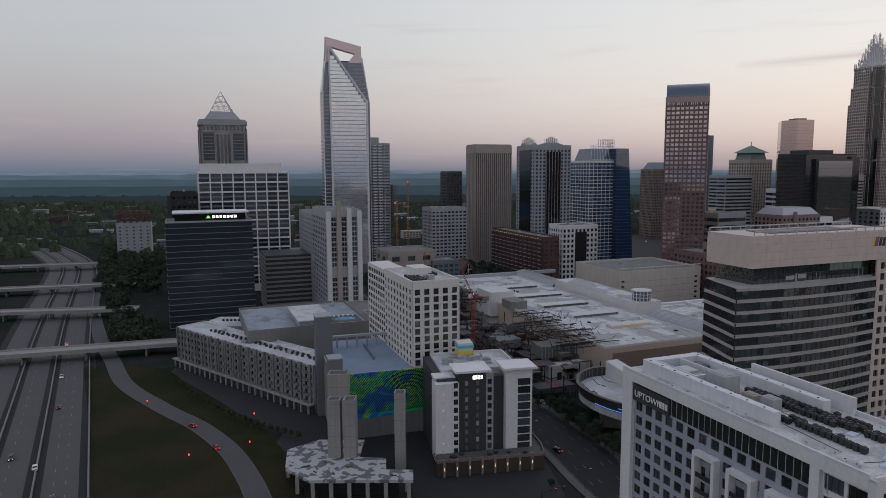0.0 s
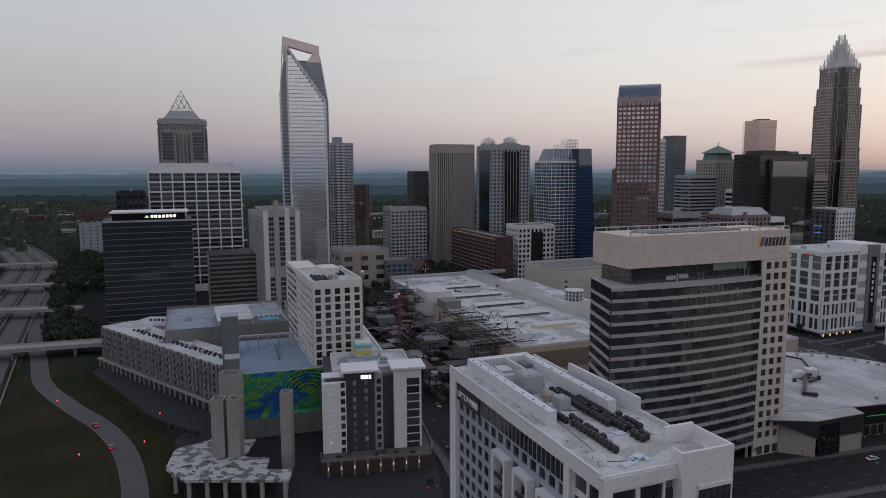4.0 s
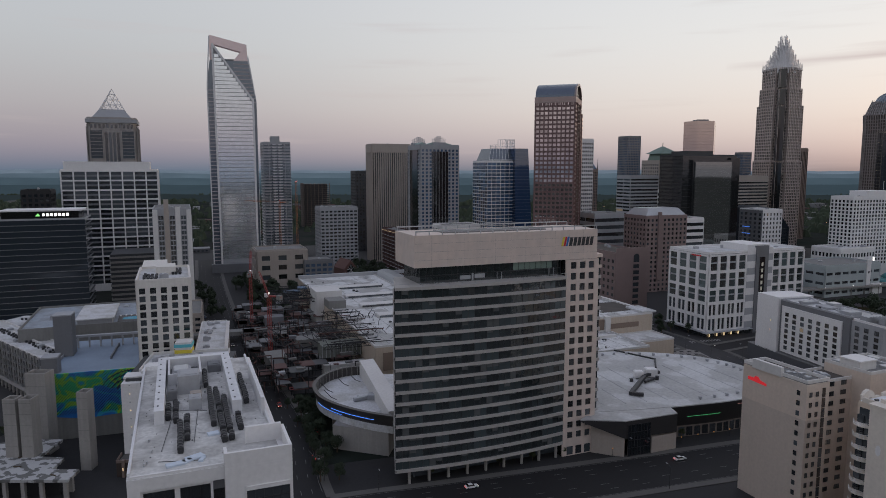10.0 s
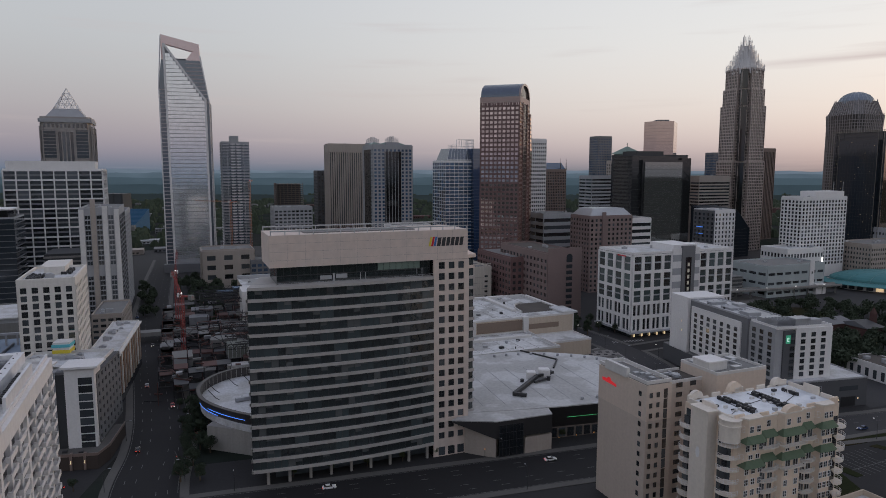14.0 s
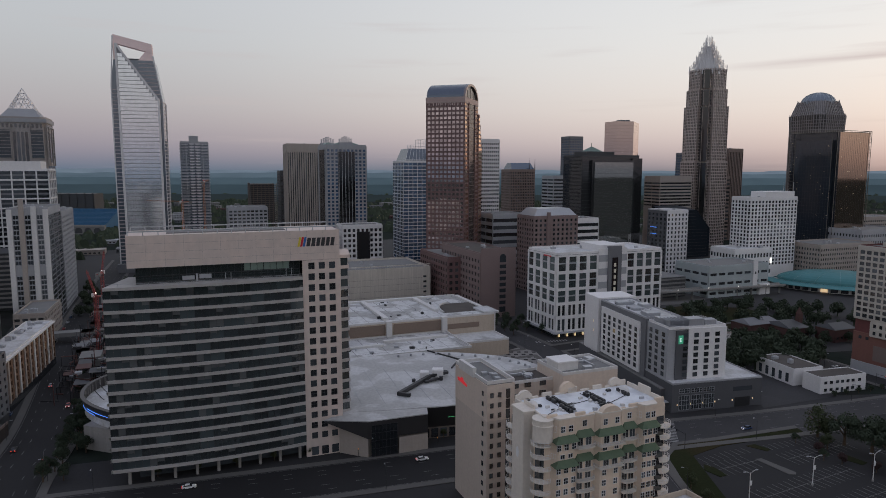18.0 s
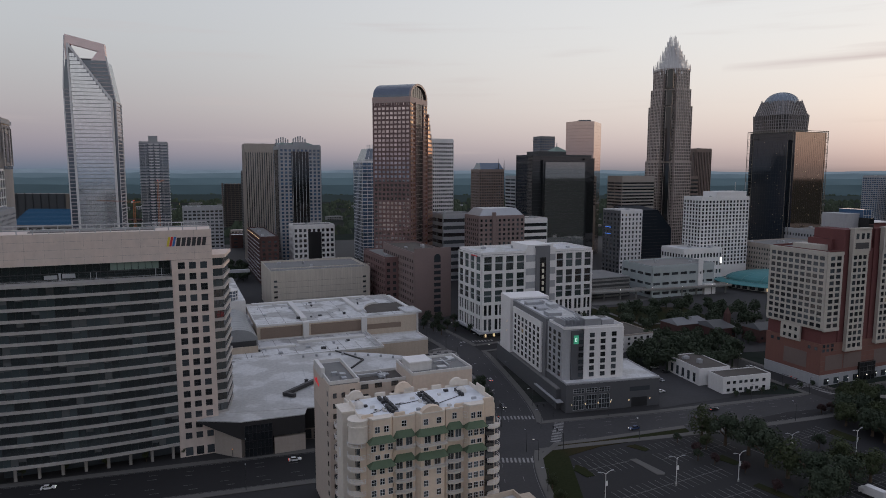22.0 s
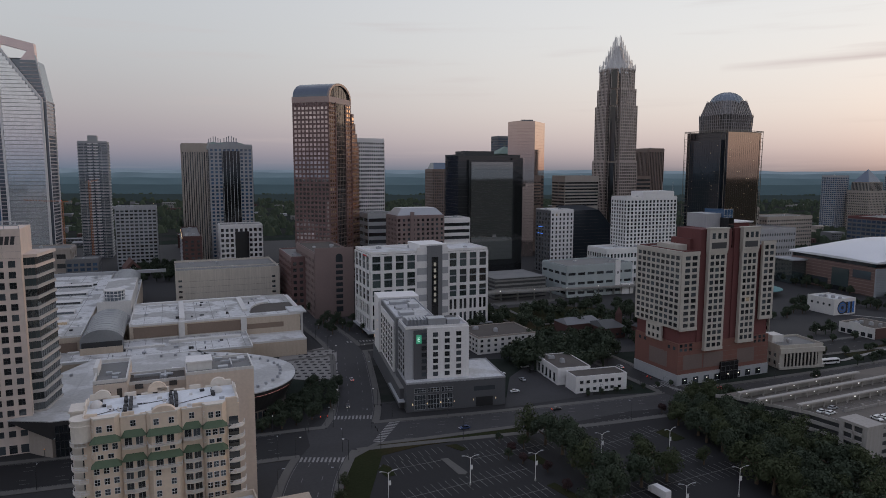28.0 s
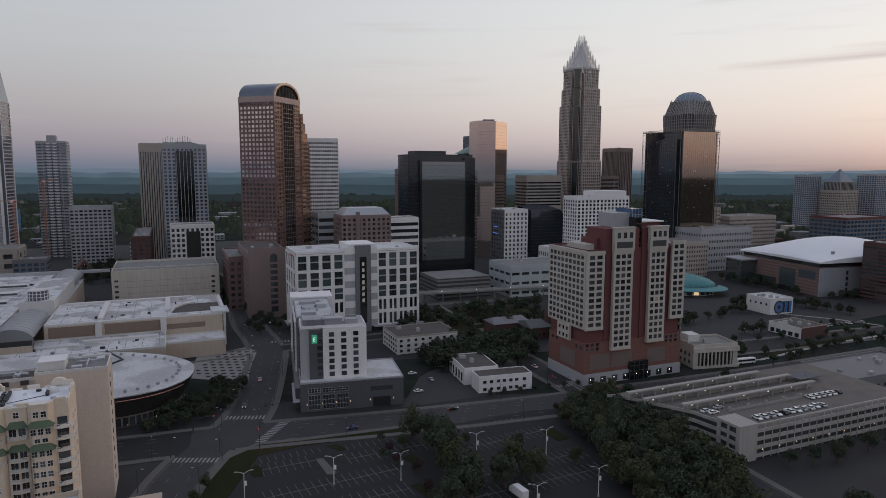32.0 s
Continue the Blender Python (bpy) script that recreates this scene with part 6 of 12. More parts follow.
# ---- the round hall with the white membrane roof ----
def round_hall():
    b = thing("hall", "low round hall with white roof and sloping dark fascia", "hall", 0, 0, 0)
    pts = [(168, 247), (186, 250), (206, 254.5), (225, 260), (240, 267), (249.5, 276.5), (254, 290), (252, 304), (246, 315), (233, 325), (215, 331), (196, 333), (178, 328)]
    pts = [tuple(p) for p in smooth_line(pts, 5)] + [(150, 318), (146, 292), (155.5, 268), (164.5, 246.2)]
    c = Vector((205, 292))
    inner = [tuple(c + (Vector(p) - c) * 0.90) for p in pts]
    g = Geo()
    g.prism(inner, 0, 6.0, 0)
    part("base_wall", g, mat("brown_stone_base", (0.15, 0.125, 0.11), 0.8), b)
    g = Geo()
    g.prism(inner, 4.6, 13.9, 0, pts)
    part("fascia", g, mat("dark_fascia", (0.030, 0.029, 0.030), 0.5, var=0.15), b)
    g = Geo()
    g.prism([tuple(c + (Vector(p) - c) * 0.995) for p in pts], 13.9, 14.3)
    part("roof", g, mat("stained_white_membrane", (0.40, 0.395, 0.39), 0.6, var=0.25, scale=0.06, fine=0.7, fvar=0.28, tint=(0.48, 0.48, 0.48), edge=0.03), b)
    # seams, vents and an air handler on the roof
    for k in range(9):
        x = 172 + k * 9
        g = Geo()
        g.beam((x, 254 + k * 2.2, 14.33), (x - 14, 300 + k * 1.5, 14.33), 0.12)
        part("roof_seam", g, METAL, b)
    for k in range(26):
        p = c + (Vector(pts[(k * 2 + 12) % len(pts)]) - c) * 0.86
        g = Geo()
        g.cyl(p.x, p.y, 14.3, 14.7, 0.7, 8)
        g.chamfered(p.x - 0.55, p.y - 0.55, 14.7, p.x + 0.55, p.y + 0.55, 15.5, 0.2)
        part("roof_vent", g, METAL, b)
    for x, y, sx, sy, sz in ((199, 289, 5, 4, 3.6), (193.5, 287.5, 4, 3.2, 3.0)):
        g = Geo()
        g.chamfered(x, y, 14.7, x + sx, y + sy, 14.7 + sz, 0.4)
        for q in range(4):
            g.box(x + 0.3 + (q % 2) * (sx - 0.9), y + 0.3 + (q // 2) * (sy - 0.9), 14.3, x + 0.6 + (q % 2) * (sx - 0.9), y + 0.6 + (q // 2) * (sy - 0.9), 14.7)
        part("air_handler", g, WHITE, b)
    g = Geo()
    g.beam((198, 288, 15.6), (185.5, 265.5, 15.2), 1.5)
    g.beam((186, 266, 15.2), (190.5, 264.2, 15.2), 1.3)
    g.beam((198, 287.5, 15.9), (206, 293, 15.9), 1.2)
    g.beam((202, 286, 15.2), (196, 281, 15.2), 0.9)
    part("roof_duct", g, DMETAL, b)
    for x, y, sz in ((196.5, 292, 2.2), (203, 286.5, 1.6), (191, 284, 1.2), (205, 296, 1.4)):
        g = Geo()
        g.cyl(x, y, 14.3, 14.3 + sz, 0.8, 12)
        g.cyl(x, y, 14.3 + sz, 14.5 + sz, 1.0, 12, 0.6)
        part("roof_fan", g, DMETAL, b)
    g = Geo()
    g.beam((196, 334, 14.6), (212, 318, 14.6), 0.7)
    g.beam((212, 318, 14.6), (208, 304, 14.6), 0.7)
    part("cable_tray", g, DMETAL, b)
    for (z, m, i0, i1) in ((8.9, L_GREEN, 10, 14), (12.3, L_REDDIM, 16, 29)):
        g = Geo()
        t = (z - 4.6) / 9.3
        run = [Vector(inner[j]) * (1 - t) + Vector(pts[j]) * t for j in range(i0, i1 + 1)]
        glow_band(g, [c + (p - c) * 1.004 for p in run], z, 0.10)
        part("light_strip", g, m, b, "thin glowing light strip", weld=True)
    for i in range(2, 30):
        p, q = Vector(inner[i]), Vector(inner[i + 1])
        t = (q - p)
        g = Geo()
        a, e = p + t * 0.12, p + t * 0.88
        o = Vector((t.y, -t.x)).normalized() * 0.06
        a, e = a + o, e + o
        g.quad((*a, 0.3), (*e, 0.3), (*e, 4.0), (*a, 4.0))
        part("window", g, G_DARK, b)
    # tan wall with a falling top under the pointed end of the dark fascia
    g = Geo()
    g.add([(164.5, 242.8, 0), (175.9, 238.1, 0), (175.9, 238.1, 7.3), (164.5, 242.8, 12.4), (165.5, 246.0, 0), (177.0, 241.2, 0), (177.0, 241.2, 7.3), (165.5, 246.0, 12.4)],
          [(0, 1, 2, 3), (5, 4, 7, 6), (1, 5, 6, 2), (4, 0, 3, 7), (3, 2, 6, 7)])
    part("wedge_wall", g, TAN, b)
    g = Geo()
    g.add([(159.5, 239.0, 13.5), (176.1, 237.9, 7.3), (198.0, 245.9, 7.0), (197.0, 251.0, 7.0), (166.0, 247.0, 13.5), (159.5, 239.0, 13.9), (176.1, 237.9, 13.9), (198.0, 245.9, 13.9)],
          [(0, 1, 6, 5), (1, 2, 7, 6), (1, 4, 3, 2), (0, 4, 1)])
    part("fascia_point", g, bpy.data.materials["dark_fascia"], b, "dark fascia running out to a point")
    g = Geo()
    g.prism([(159.5, 239.0), (176.1, 237.9), (198.0, 245.9), (197.5, 252.2), (186, 249.8), (165.0, 246.4)], 13.9, 14.28)
    part("roof_point", g, bpy.data.materials["stained_white_membrane"], b)
    g = Geo()
    g.add([(177.2, 238.24, 0.2), (186.6, 241.68, 0.2), (186.6, 241.68, 12.4), (177.2, 238.24, 12.4)], [(0, 1, 2, 3)])
    lobby = part("entrance_glazing", g, G_NAVY, b)
    g = Geo()
    for k in range(8):
        t = k / 7
        g.beam((177.2 + 9.4 * t, 238.18 + 3.44 * t, 0.2), (177.2 + 9.4 * t, 238.18 + 3.44 * t, 12.4), 0.13)
    for z in (0.3, 3.4, 6.4, 9.4, 12.4):
        g.beam((177.2, 238.18, z), (186.6, 241.62, z), 0.13)
    part("glazing_bar", g, DMETAL, lobby)
    g = Geo()
    g.add([(187.2, 241.8, 0), (198.0, 246.2, 0), (198.0, 246.2, 6.4), (187.2, 241.8, 6.4), (186.2, 245.5, 0), (197.0, 250.2, 0), (197.0, 250.2, 6.4), (186.2, 245.5, 6.4)],
          [(0, 1, 2, 3), (5, 4, 7, 6), (1, 5, 6, 2), (4, 0, 3, 7), (3, 2, 6, 7)])
    part("side_wall", g, TAN, b)


round_hall()


# ---- drum-shaped ballroom with blue light strips ----
def drum():
    b = thing("hall", "dark drum-shaped hall with blue light strips", "hall", 0, 0, 0)
    rim = [(90, 236), (80, 240), (69, 247), (60, 256), (54.5, 267), (53, 278), (56, 290), (63, 298), (73, 301)]
    rim = [tuple(p) for p in smooth_line(rim, 4)]
    c = Vector((85, 275))
    n = len(rim)
    fascia = mat("dark_bronze_fascia", (0.055, 0.05, 0.048), 0.45, var=0.1)
    for i in range(n - 1):
        p, q = rim[i], rim[i + 1]
        pi, qi = [tuple(c + (Vector(k) - c) * 0.95) for k in (p, q)]
        pl, ql = [tuple(c + (Vector(k) - c) * 0.93) for k in (p, q)]
        g = Geo()
        g.add([(*pl, 9.5), (*ql, 9.5), (*q, 16.6), (*p, 16.6), (*pi, 9.5), (*qi, 9.5), (*qi, 16.6), (*pi, 16.6)],
              [(1, 0, 3, 2), (3, 7, 6, 2), (4, 5, 6, 7)])
        part("fascia_panel", g, (fascia,), b)
    g = Geo()
    g.prism([tuple(c + (Vector(k) - c) * 0.955) for k in rim] + [(92, 300), (96, 240)], 9.3, 12.6)
    part("roof", g, ROOFW, b)
    for i in range(0, n - 1):
        p = c + (Vector(rim[i]) - c) * 0.945
        g = Geo()
        g.beam((*p, 12.6), (*p, 16.4), 0.25)
        part("rim_post", g, CONC, b)
    g = Geo()
    g.add([(88, 240, 12.6), (70, 297, 12.6), (76, 300, 12.6), (94, 243, 12.6), (88, 240, 17), (70, 297, 20), (76, 300, 20), (94, 243, 17)],
          [(0, 3, 2, 1), (4, 5, 6, 7), (0, 1, 5, 4), (1, 2, 6, 5), (2, 3, 7, 6), (3, 0, 4, 7)])
    part("wall_slab", g, OFFW, b)
    g = Geo()
    g.beam((72, 262.5, 13.6), (79, 267, 13.6), 1.4)
    g.chamfered(77.2, 264.6, 12.6, 80.6, 268.2, 15.0, 0.3)
    g.beam((74, 264, 13.4), (73, 268, 13.4), 0.7)
    part("roof_duct", g, METAL, b)
    for x, y in ((64.5, 285.5), (59, 277), (69, 291), (62, 268)):
        g = Geo()
        g.beam((x, y, 12.6), (x - 3.4, y + 1.0, 15.6), 0.22)
        g.beam((x, y, 12.65), (x + 2.4, y - 2.6, 12.65), 0.25)
        part("rim_brace", g, DMETAL, b)
    for z, i0, i1 in ((14.0, 3, 10), (12.6, 8, 14)):
        g = Geo()
        t = (z - 9.5) / 7.1
        glow_band(g, [c + (Vector(rim[j]) - c) * (0.934 + 0.07 * t) for j in range(i0, i1 + 1)], z, 0.15)
        part("light_strip", g, L_BLUE, b, "glowing blue light strip", weld=True)
    g = Geo()
    g.prism([(66, 246), (88, 239), (92, 262), (70, 268)], 0, 9.4)
    g.prism([(62, 268), (92, 262), (92, 298), (66, 292)], 0, 9.2)
    part("base_wall", g, CONC, b)
    for x in (70, 77):
        g = Geo()
        g.box(x, 0, 0.2, x + 5, 0.1, 4.5)
        part("loading_door", g, DGREY, b, at=Matrix.Translation((0, 269.2 - 0.33 * x, 0)) @ pose(0, 0, 0, 0, 0, 0))


drum()

# ---- near hotel-and-flats tower with the white roof ----
def white_roof_tower():
    w, d, h = 21.3, 60.0, 63.5
    b = block("apartment_tower", "white-trimmed apartment tower with rows of rooftop condensers", "apartment block", 62.9, 94.5, w, d, h - 0.4, GRID, GREY)
    pale = mat("pale_blue_grey_panel", (0.33, 0.35, 0.40), 0.6, var=0.08)
    # long street side: a white frame round grey bays
    wall_grid(b, "l", w, d, 3, 57.4, 14, 16, 0.66, 0.64, pale, G_DARK, u0=3.5, u1=d - 10, deep=0.35, single=True, cols=2)
    g = Geo()
    fbox(g, "l", w, d, 0, 3.5, 0, 61.4, 0, 1.2)
    part("white_frame", g, WHITE, b)
    g = Geo()
    fbox(g, "l", w, d, d - 10, d - 8.2, 0, 61.4, 0, 1.2)
    part("white_frame", g, WHITE, b)
    g = Geo()
    fbox(g, "l", w, d, 0, d, 61.4, h, 0, 1.25)
    part("white_frame", g, WHITE, b)
    g = Geo()
    fbox(g, "l", w, d, 16, d - 10, 57.4, 61.4, 0, 0.5)
    glazing = part("top_storey_glazing", g, G_DARK, b)
    g = Geo()
    for k in range(24):
        fbox(g, "l", w, d, 16 + k * 1.6, 16.1 + k * 1.6, 57.4, 61.4, 0.5, 0.6)
    part("mullion", g, LGREY, glazing, kind="stuff")
    wall_grid(b, "l", w, d, 3, 61.4, 2, 15, 0.85, 0.7, WHITE, G_DARK, u0=d - 8.2, u1=d, deep=0.4, single=True, cols=3)
    for u in (24, 33, 42):
        for z0, z1 in ((8, 52.4),):
            g = Geo()
            fbox(g, "l", w, d, u, u + 0.8, z0, z1, 0, 1.9)
            fbox(g, "l", w, d, u + 5.2, u + 6, z0, z1, 0, 1.9)
            fbox(g, "l", w, d, u, u + 6, z1, z1 + 0.8, 0, 1.9)
            part("balcony_frame", g, WHITE, b)
            for k in range(13):
                g = Geo()
                fbox(g, "l", w, d, u + 0.8, u + 5.2, z0 + k * 3.3, z0 + 0.25 + k * 3.3, 0, 1.7)
                floor = part("balcony_floor", g, LGREY, b)
                g = Geo()
                fbox(g, "l", w, d, u + 0.8, u + 5.2, z0 + 0.3 + k * 3.3, z0 + 1.3 + k * 3.3, 1.55, 1.62)
                part("balcony_rail", g, DMETAL, floor)
    g = Geo()
    fbox(g, "l", w, d, 3.5, 15.5, 57.0, 60.8, 0, 0.9)
    board = part("sign_board", g, DGREY, b)
    fc = bpy.data.curves.new("sign_text", "FONT")
    fc.body, fc.size, fc.extrude = "UPTOWN", 2.1, 0.05
    fc.materials.append(mat("white_letters", (0.8, 0.8, 0.8), 0.5, var=0.02))
    t = new("sign_text", fc)
    t.parent = board
    t.matrix_local = Matrix.Translation(onto("l", w, d, 4.2, 58.1, 1.0)) @ pose(0, 0, 0, 0, 0, 270) @ pose(0, 0, 0, 90, 0, 0)
    tagged(t, "white sign lettering")
    for k in range(3):
        g = Geo()
        fbox(g, "l", w, d, 12.6 + k * 0.95, 13.3 + k * 0.95, 58.1, 59.5, 0.9, 1.0)
        part("sign_bar", g, WHITE, board)
    # front
    g = Geo()
    g.box(-1.2, -1.2, 61.4, 12.5, 0, h)
    g.box(-1.2, -1.2, 0, 0.5, 0, 61.4)
    part("white_frame", g, WHITE, b)
    wall_grid(b, "f", w, d, 3, 61.4, 2, 14, 0.85, 0.7, WHITE, G_DARK, u0=0.5, u1=10.8, deep=0.5, single=True, cols=3)
    g = Geo()
    g.box(10.8, -0.3, 0, 12.5, 0, 59.4)
    part("glazed_slot", g, G_BLACK, b)
    g = Geo()
    g.box(12.5, -2.2, 0, 22.7, -0.02, h)
    part("front_bay", g, WHITE, b)
    wall_grid(b, "f", w, d, 4, 60, 1, 13, 0.97, 0.72, WHITE, G_DARK, u0=15.5, u1=22.3, deep=0.25, single=True, cols=5, rows=2, o=2.2)
    wall_grid(b, "r", w, d, 3, 60, 8, 17, 0.80, 0.80, WHITE, G_DARK, deep=0.8)
    g = Geo()
    for k in range(17):
        z = 3.6 + k * 3.35
        for u in (10.5, 18.4, 34.0, 42.0, 52.0):
            fbox(g, "r", w, d, u, u + 5.6, z, z + 1.15, 1.5, 1.62)
            fbox(g, "r", w, d, u, u + 5.6, z, z + 0.25, 0.8, 1.5)
            fbox(g, "r", w, d, u, u + 0.25, z + 0.25, z + 1.15, 0.8, 1.5)
            fbox(g, "r", w, d, u + 5.35, u + 5.6, z + 0.25, z + 1.15, 0.8, 1.5)
    part("balcony", g, WHITE, b, "white solid-fronted balconies", kind="stuff")
    g = Geo()
    fbox(g, "r", w, d, 0, d, 60, h - 0.05, 0, 0.9)
    part("white_frame", g, WHITE, b)
    # roof: membrane, upstand walls, screens and condensers
    g = Geo()
    g.box(-1.24, -1.1, h - 0.4, 12.5, 0.0, h + 0.02)
    g.box(-1.24, 0.0, h - 0.4, w, d, h + 0.02)
    part("roof", g, mat("scuffed_white_membrane", (0.58, 0.57, 0.55), 0.7, var=0.30, scale=0.20, fine=1.6, fvar=0.40, tint=(0.37, 0.36, 0.345), edge=0.09), b)
    roofp = mat("white_parapet", (0.62, 0.62, 0.635), 0.6, var=0.14, fine=0.8, fvar=0.12, streak=0.10)
    h += 0.02
    for x0, y0, x1, y1, z, m in ((-1.2, 0, -0.8, d, 0.6, roofp), (-0.8, -0.9, 12.5, -0.5, 0.35, WHITE), (2.0, 20.4, 3.7, 57, 2.7, roofp), (3.7, 54.8, 15.4, 57, 2.7, roofp), (15.4, 21.4, 17.2, 57, 2.7, roofp),
                                 (20.4, 19, 21.0, 43.5, 3.4, roofp), (12.5, -2.2, 13.0, 0.6, 2.4, WHITE), (22.2, -2.2, 22.7, 7.0, 2.4, WHITE), (13.0, -2.2, 22.2, -1.7, 2.4, WHITE), (16.3, 6.4, 22.2, 7.0, 2.9, WHITE), (w - 0.4, 7.0, w, d, 0.9, roofp)):
        g = Geo()
        g.box(x0, y0, h, x1, y1, h + z)
        part("upstand", g, m, b)
    g = Geo()
    g.box(w, -0.02, h - 3.5, 22.7, 7.0, h)
    part("bay_side", g, WHITE, b)
    for x0 in (2.0, 15.4):
        g = Geo()
        for k in range(9):
            g.box(x0 + 0.5, 23 + k * 4, h + 2.7, x0 + 0.8, 23.3 + k * 4, h + 2.82)
        part("roof_anchor", g, DMETAL, b, kind="stuff")
    g = Geo()
    for x0, y0, x1, y1 in ((3.4, 8, 5.2, 26), (8.4, 10, 10.4, 40), (9.2, 14, 14.0, 12), (6.2, 27, 11, 25), (16.8, 10, 16.8, 30), (3, 4, 9, 2.4)):
        g.beam((x0, y0, h + 0.06), (x1, y1, h + 0.06), 0.07)
    part("roof_cable", g, DMETAL, b, kind="stuff")
    # grey plant boxes inside the raised frame
    for x0, y0, x1, y1, z, m in ((6.0, 36.4, 10.2, 41.5, 4.0, LGREY), (7.9, 26, 10.2, 29, 2.4, LGREY), (4.0, 33, 5.8, 37, 2.2, GREY), (12.3, 50, 15.0, 53.5, 1.8, GREY), (8.2, 31, 10.4, 34, 1.5, TAN)):
        g = Geo()
        g.chamfered(x0, y0, h, x1, y1, h + z, 0.15)
        g.box(x0 + 0.5, y0 + 0.5, h + z, x1 - 0.5, y1 - 0.5, h + z + 0.12)
        part("plant_box", g, m, b)
    g = Geo()
    g.box(4.5, 42.9, h, 10.4, 54, h + 0.35)
    part("walkway_pad", g, LGREY, b)
    for x0, y0, sx, sy, sz, m in ((4.8, 44, 4, 7, 2.0, LGREY), (5.2, 46, 3, 4, 2.6, STEEL)):
        g = Geo()
        g.chamfered(x0, y0, h, x0 + sx, y0 + sy, h + sz, 0.2)
        part("rooftop_unit", g, m, b)
    unit = Geo()
    lv = [(0.0, 0.10), (0.18, 0.10), (0.2, 0.0), (0.5, 0.0), (0.52, 0.04), (0.6, 0.04), (0.62, 0.0), (1.1, 0.0), (1.15, 0.10), (1.17, 0.2), (1.3, 0.22)]
    for (za, ia), (zb, ib) in zip(lv, lv[1:]):
        q = [(ia, ia), (0.95 - ia, ia), (0.95 - ia, 0.95 - ia), (ia, 0.95 - ia)]
        t = [(ib, ib), (0.95 - ib, ib), (0.95 - ib, 0.95 - ib), (ib, 0.95 - ib)]
        for i in range(4):
            j = (i + 1) % 4
            unit.quad((*q[i], za), (*q[j], za), (*t[j], zb), (*t[i], zb))
    unit.quad((0.22, 0.22, 1.3), (0.73, 0.22, 1.3), (0.73, 0.73, 1.3), (0.22, 0.73, 1.3))
    me = unit.mesh("condenser", DMETAL, weld=True)
    r = random.Random(3)
    for x0, y0, y1 in ((4.3, 22, 29), (5.6, 20, 30), (6.3, 6, 19), (7.5, 11, 21), (11.9, 16, 36), (11.5, 39, 49), (13.2, 8, 36), (14.4, 8.5, 30), (16.2, 12.6, 19), (18.5, 26, 44)):
        y = y0
        while y < y1:
            if r.random() > 0.06:
                part("condenser", me, None, b, at=pose(x0 - 0.5 + r.uniform(-0.08, 0.08), y, h, 0, 0, r.uniform(-3, 3)))
            y += 1.22
    # plant pen, floor darkened for the well's shade; sheets and scraps left on the membrane
    for x0, y0, x1, y1 in ((4.1, 42.5, 4.5, 54.6), (10.4, 42.5, 10.8, 54.6), (4.5, 42.5, 10.4, 42.9)):
        g = Geo()
        g.box(x0, y0, h, x1, y1, h + 2.7)
        part("pen_wall", g, roofp, b)
    g = Geo()
    g.box(4.5, 42.9, h + 0.36, 10.4, 54.6, h + 0.42)
    part("pen_floor", g, DGREY, b, "plant pen floor coloured dark for shade")
    sheetm = mat("pale_blue_sheet", (0.52, 0.58, 0.66), 0.5, var=0.15)
    for x0, y0, sx, sy, a in ((5.6, 2.0, 3.0, 1.3, 12), (8.4, 3.6, 2.8, 1.6, 25), (7.2, 2.6, 1.6, 1.0, 40), (11.6, 12.6, 2.0, 1.4, 10), (9.4, 2.4, 1.5, 0.7, 70)):
        g = Geo()
        g.chamfered(-sx / 2, -sy / 2, 0, sx / 2, sy / 2, 0.35, 0.1)
        part("loose_sheet", g, sheetm, b, at=pose(x0, y0, h, 0, 0, a))
    g = Geo()
    for k in range(70):
        u, v = r.uniform(0, 20), r.uniform(1, 56)
        q = r.uniform(0.06, 0.22)
        g.box(u, v, h, u + q, v + q * r.uniform(0.5, 2.5), h + 0.1)
    part("scrap", g, DMETAL, b, kind="stuff")
    for k in range(12):
        g = Geo()
        u, v = r.uniform(1, 12), r.uniform(2, 38)
        g.cyl(u, v, h, h + 0.5, 0.16, 8)
        part("roof_pipe", g, STEEL, b)
    b.scale = (1.0, 1.0, 0.967)


white_roof_tower()


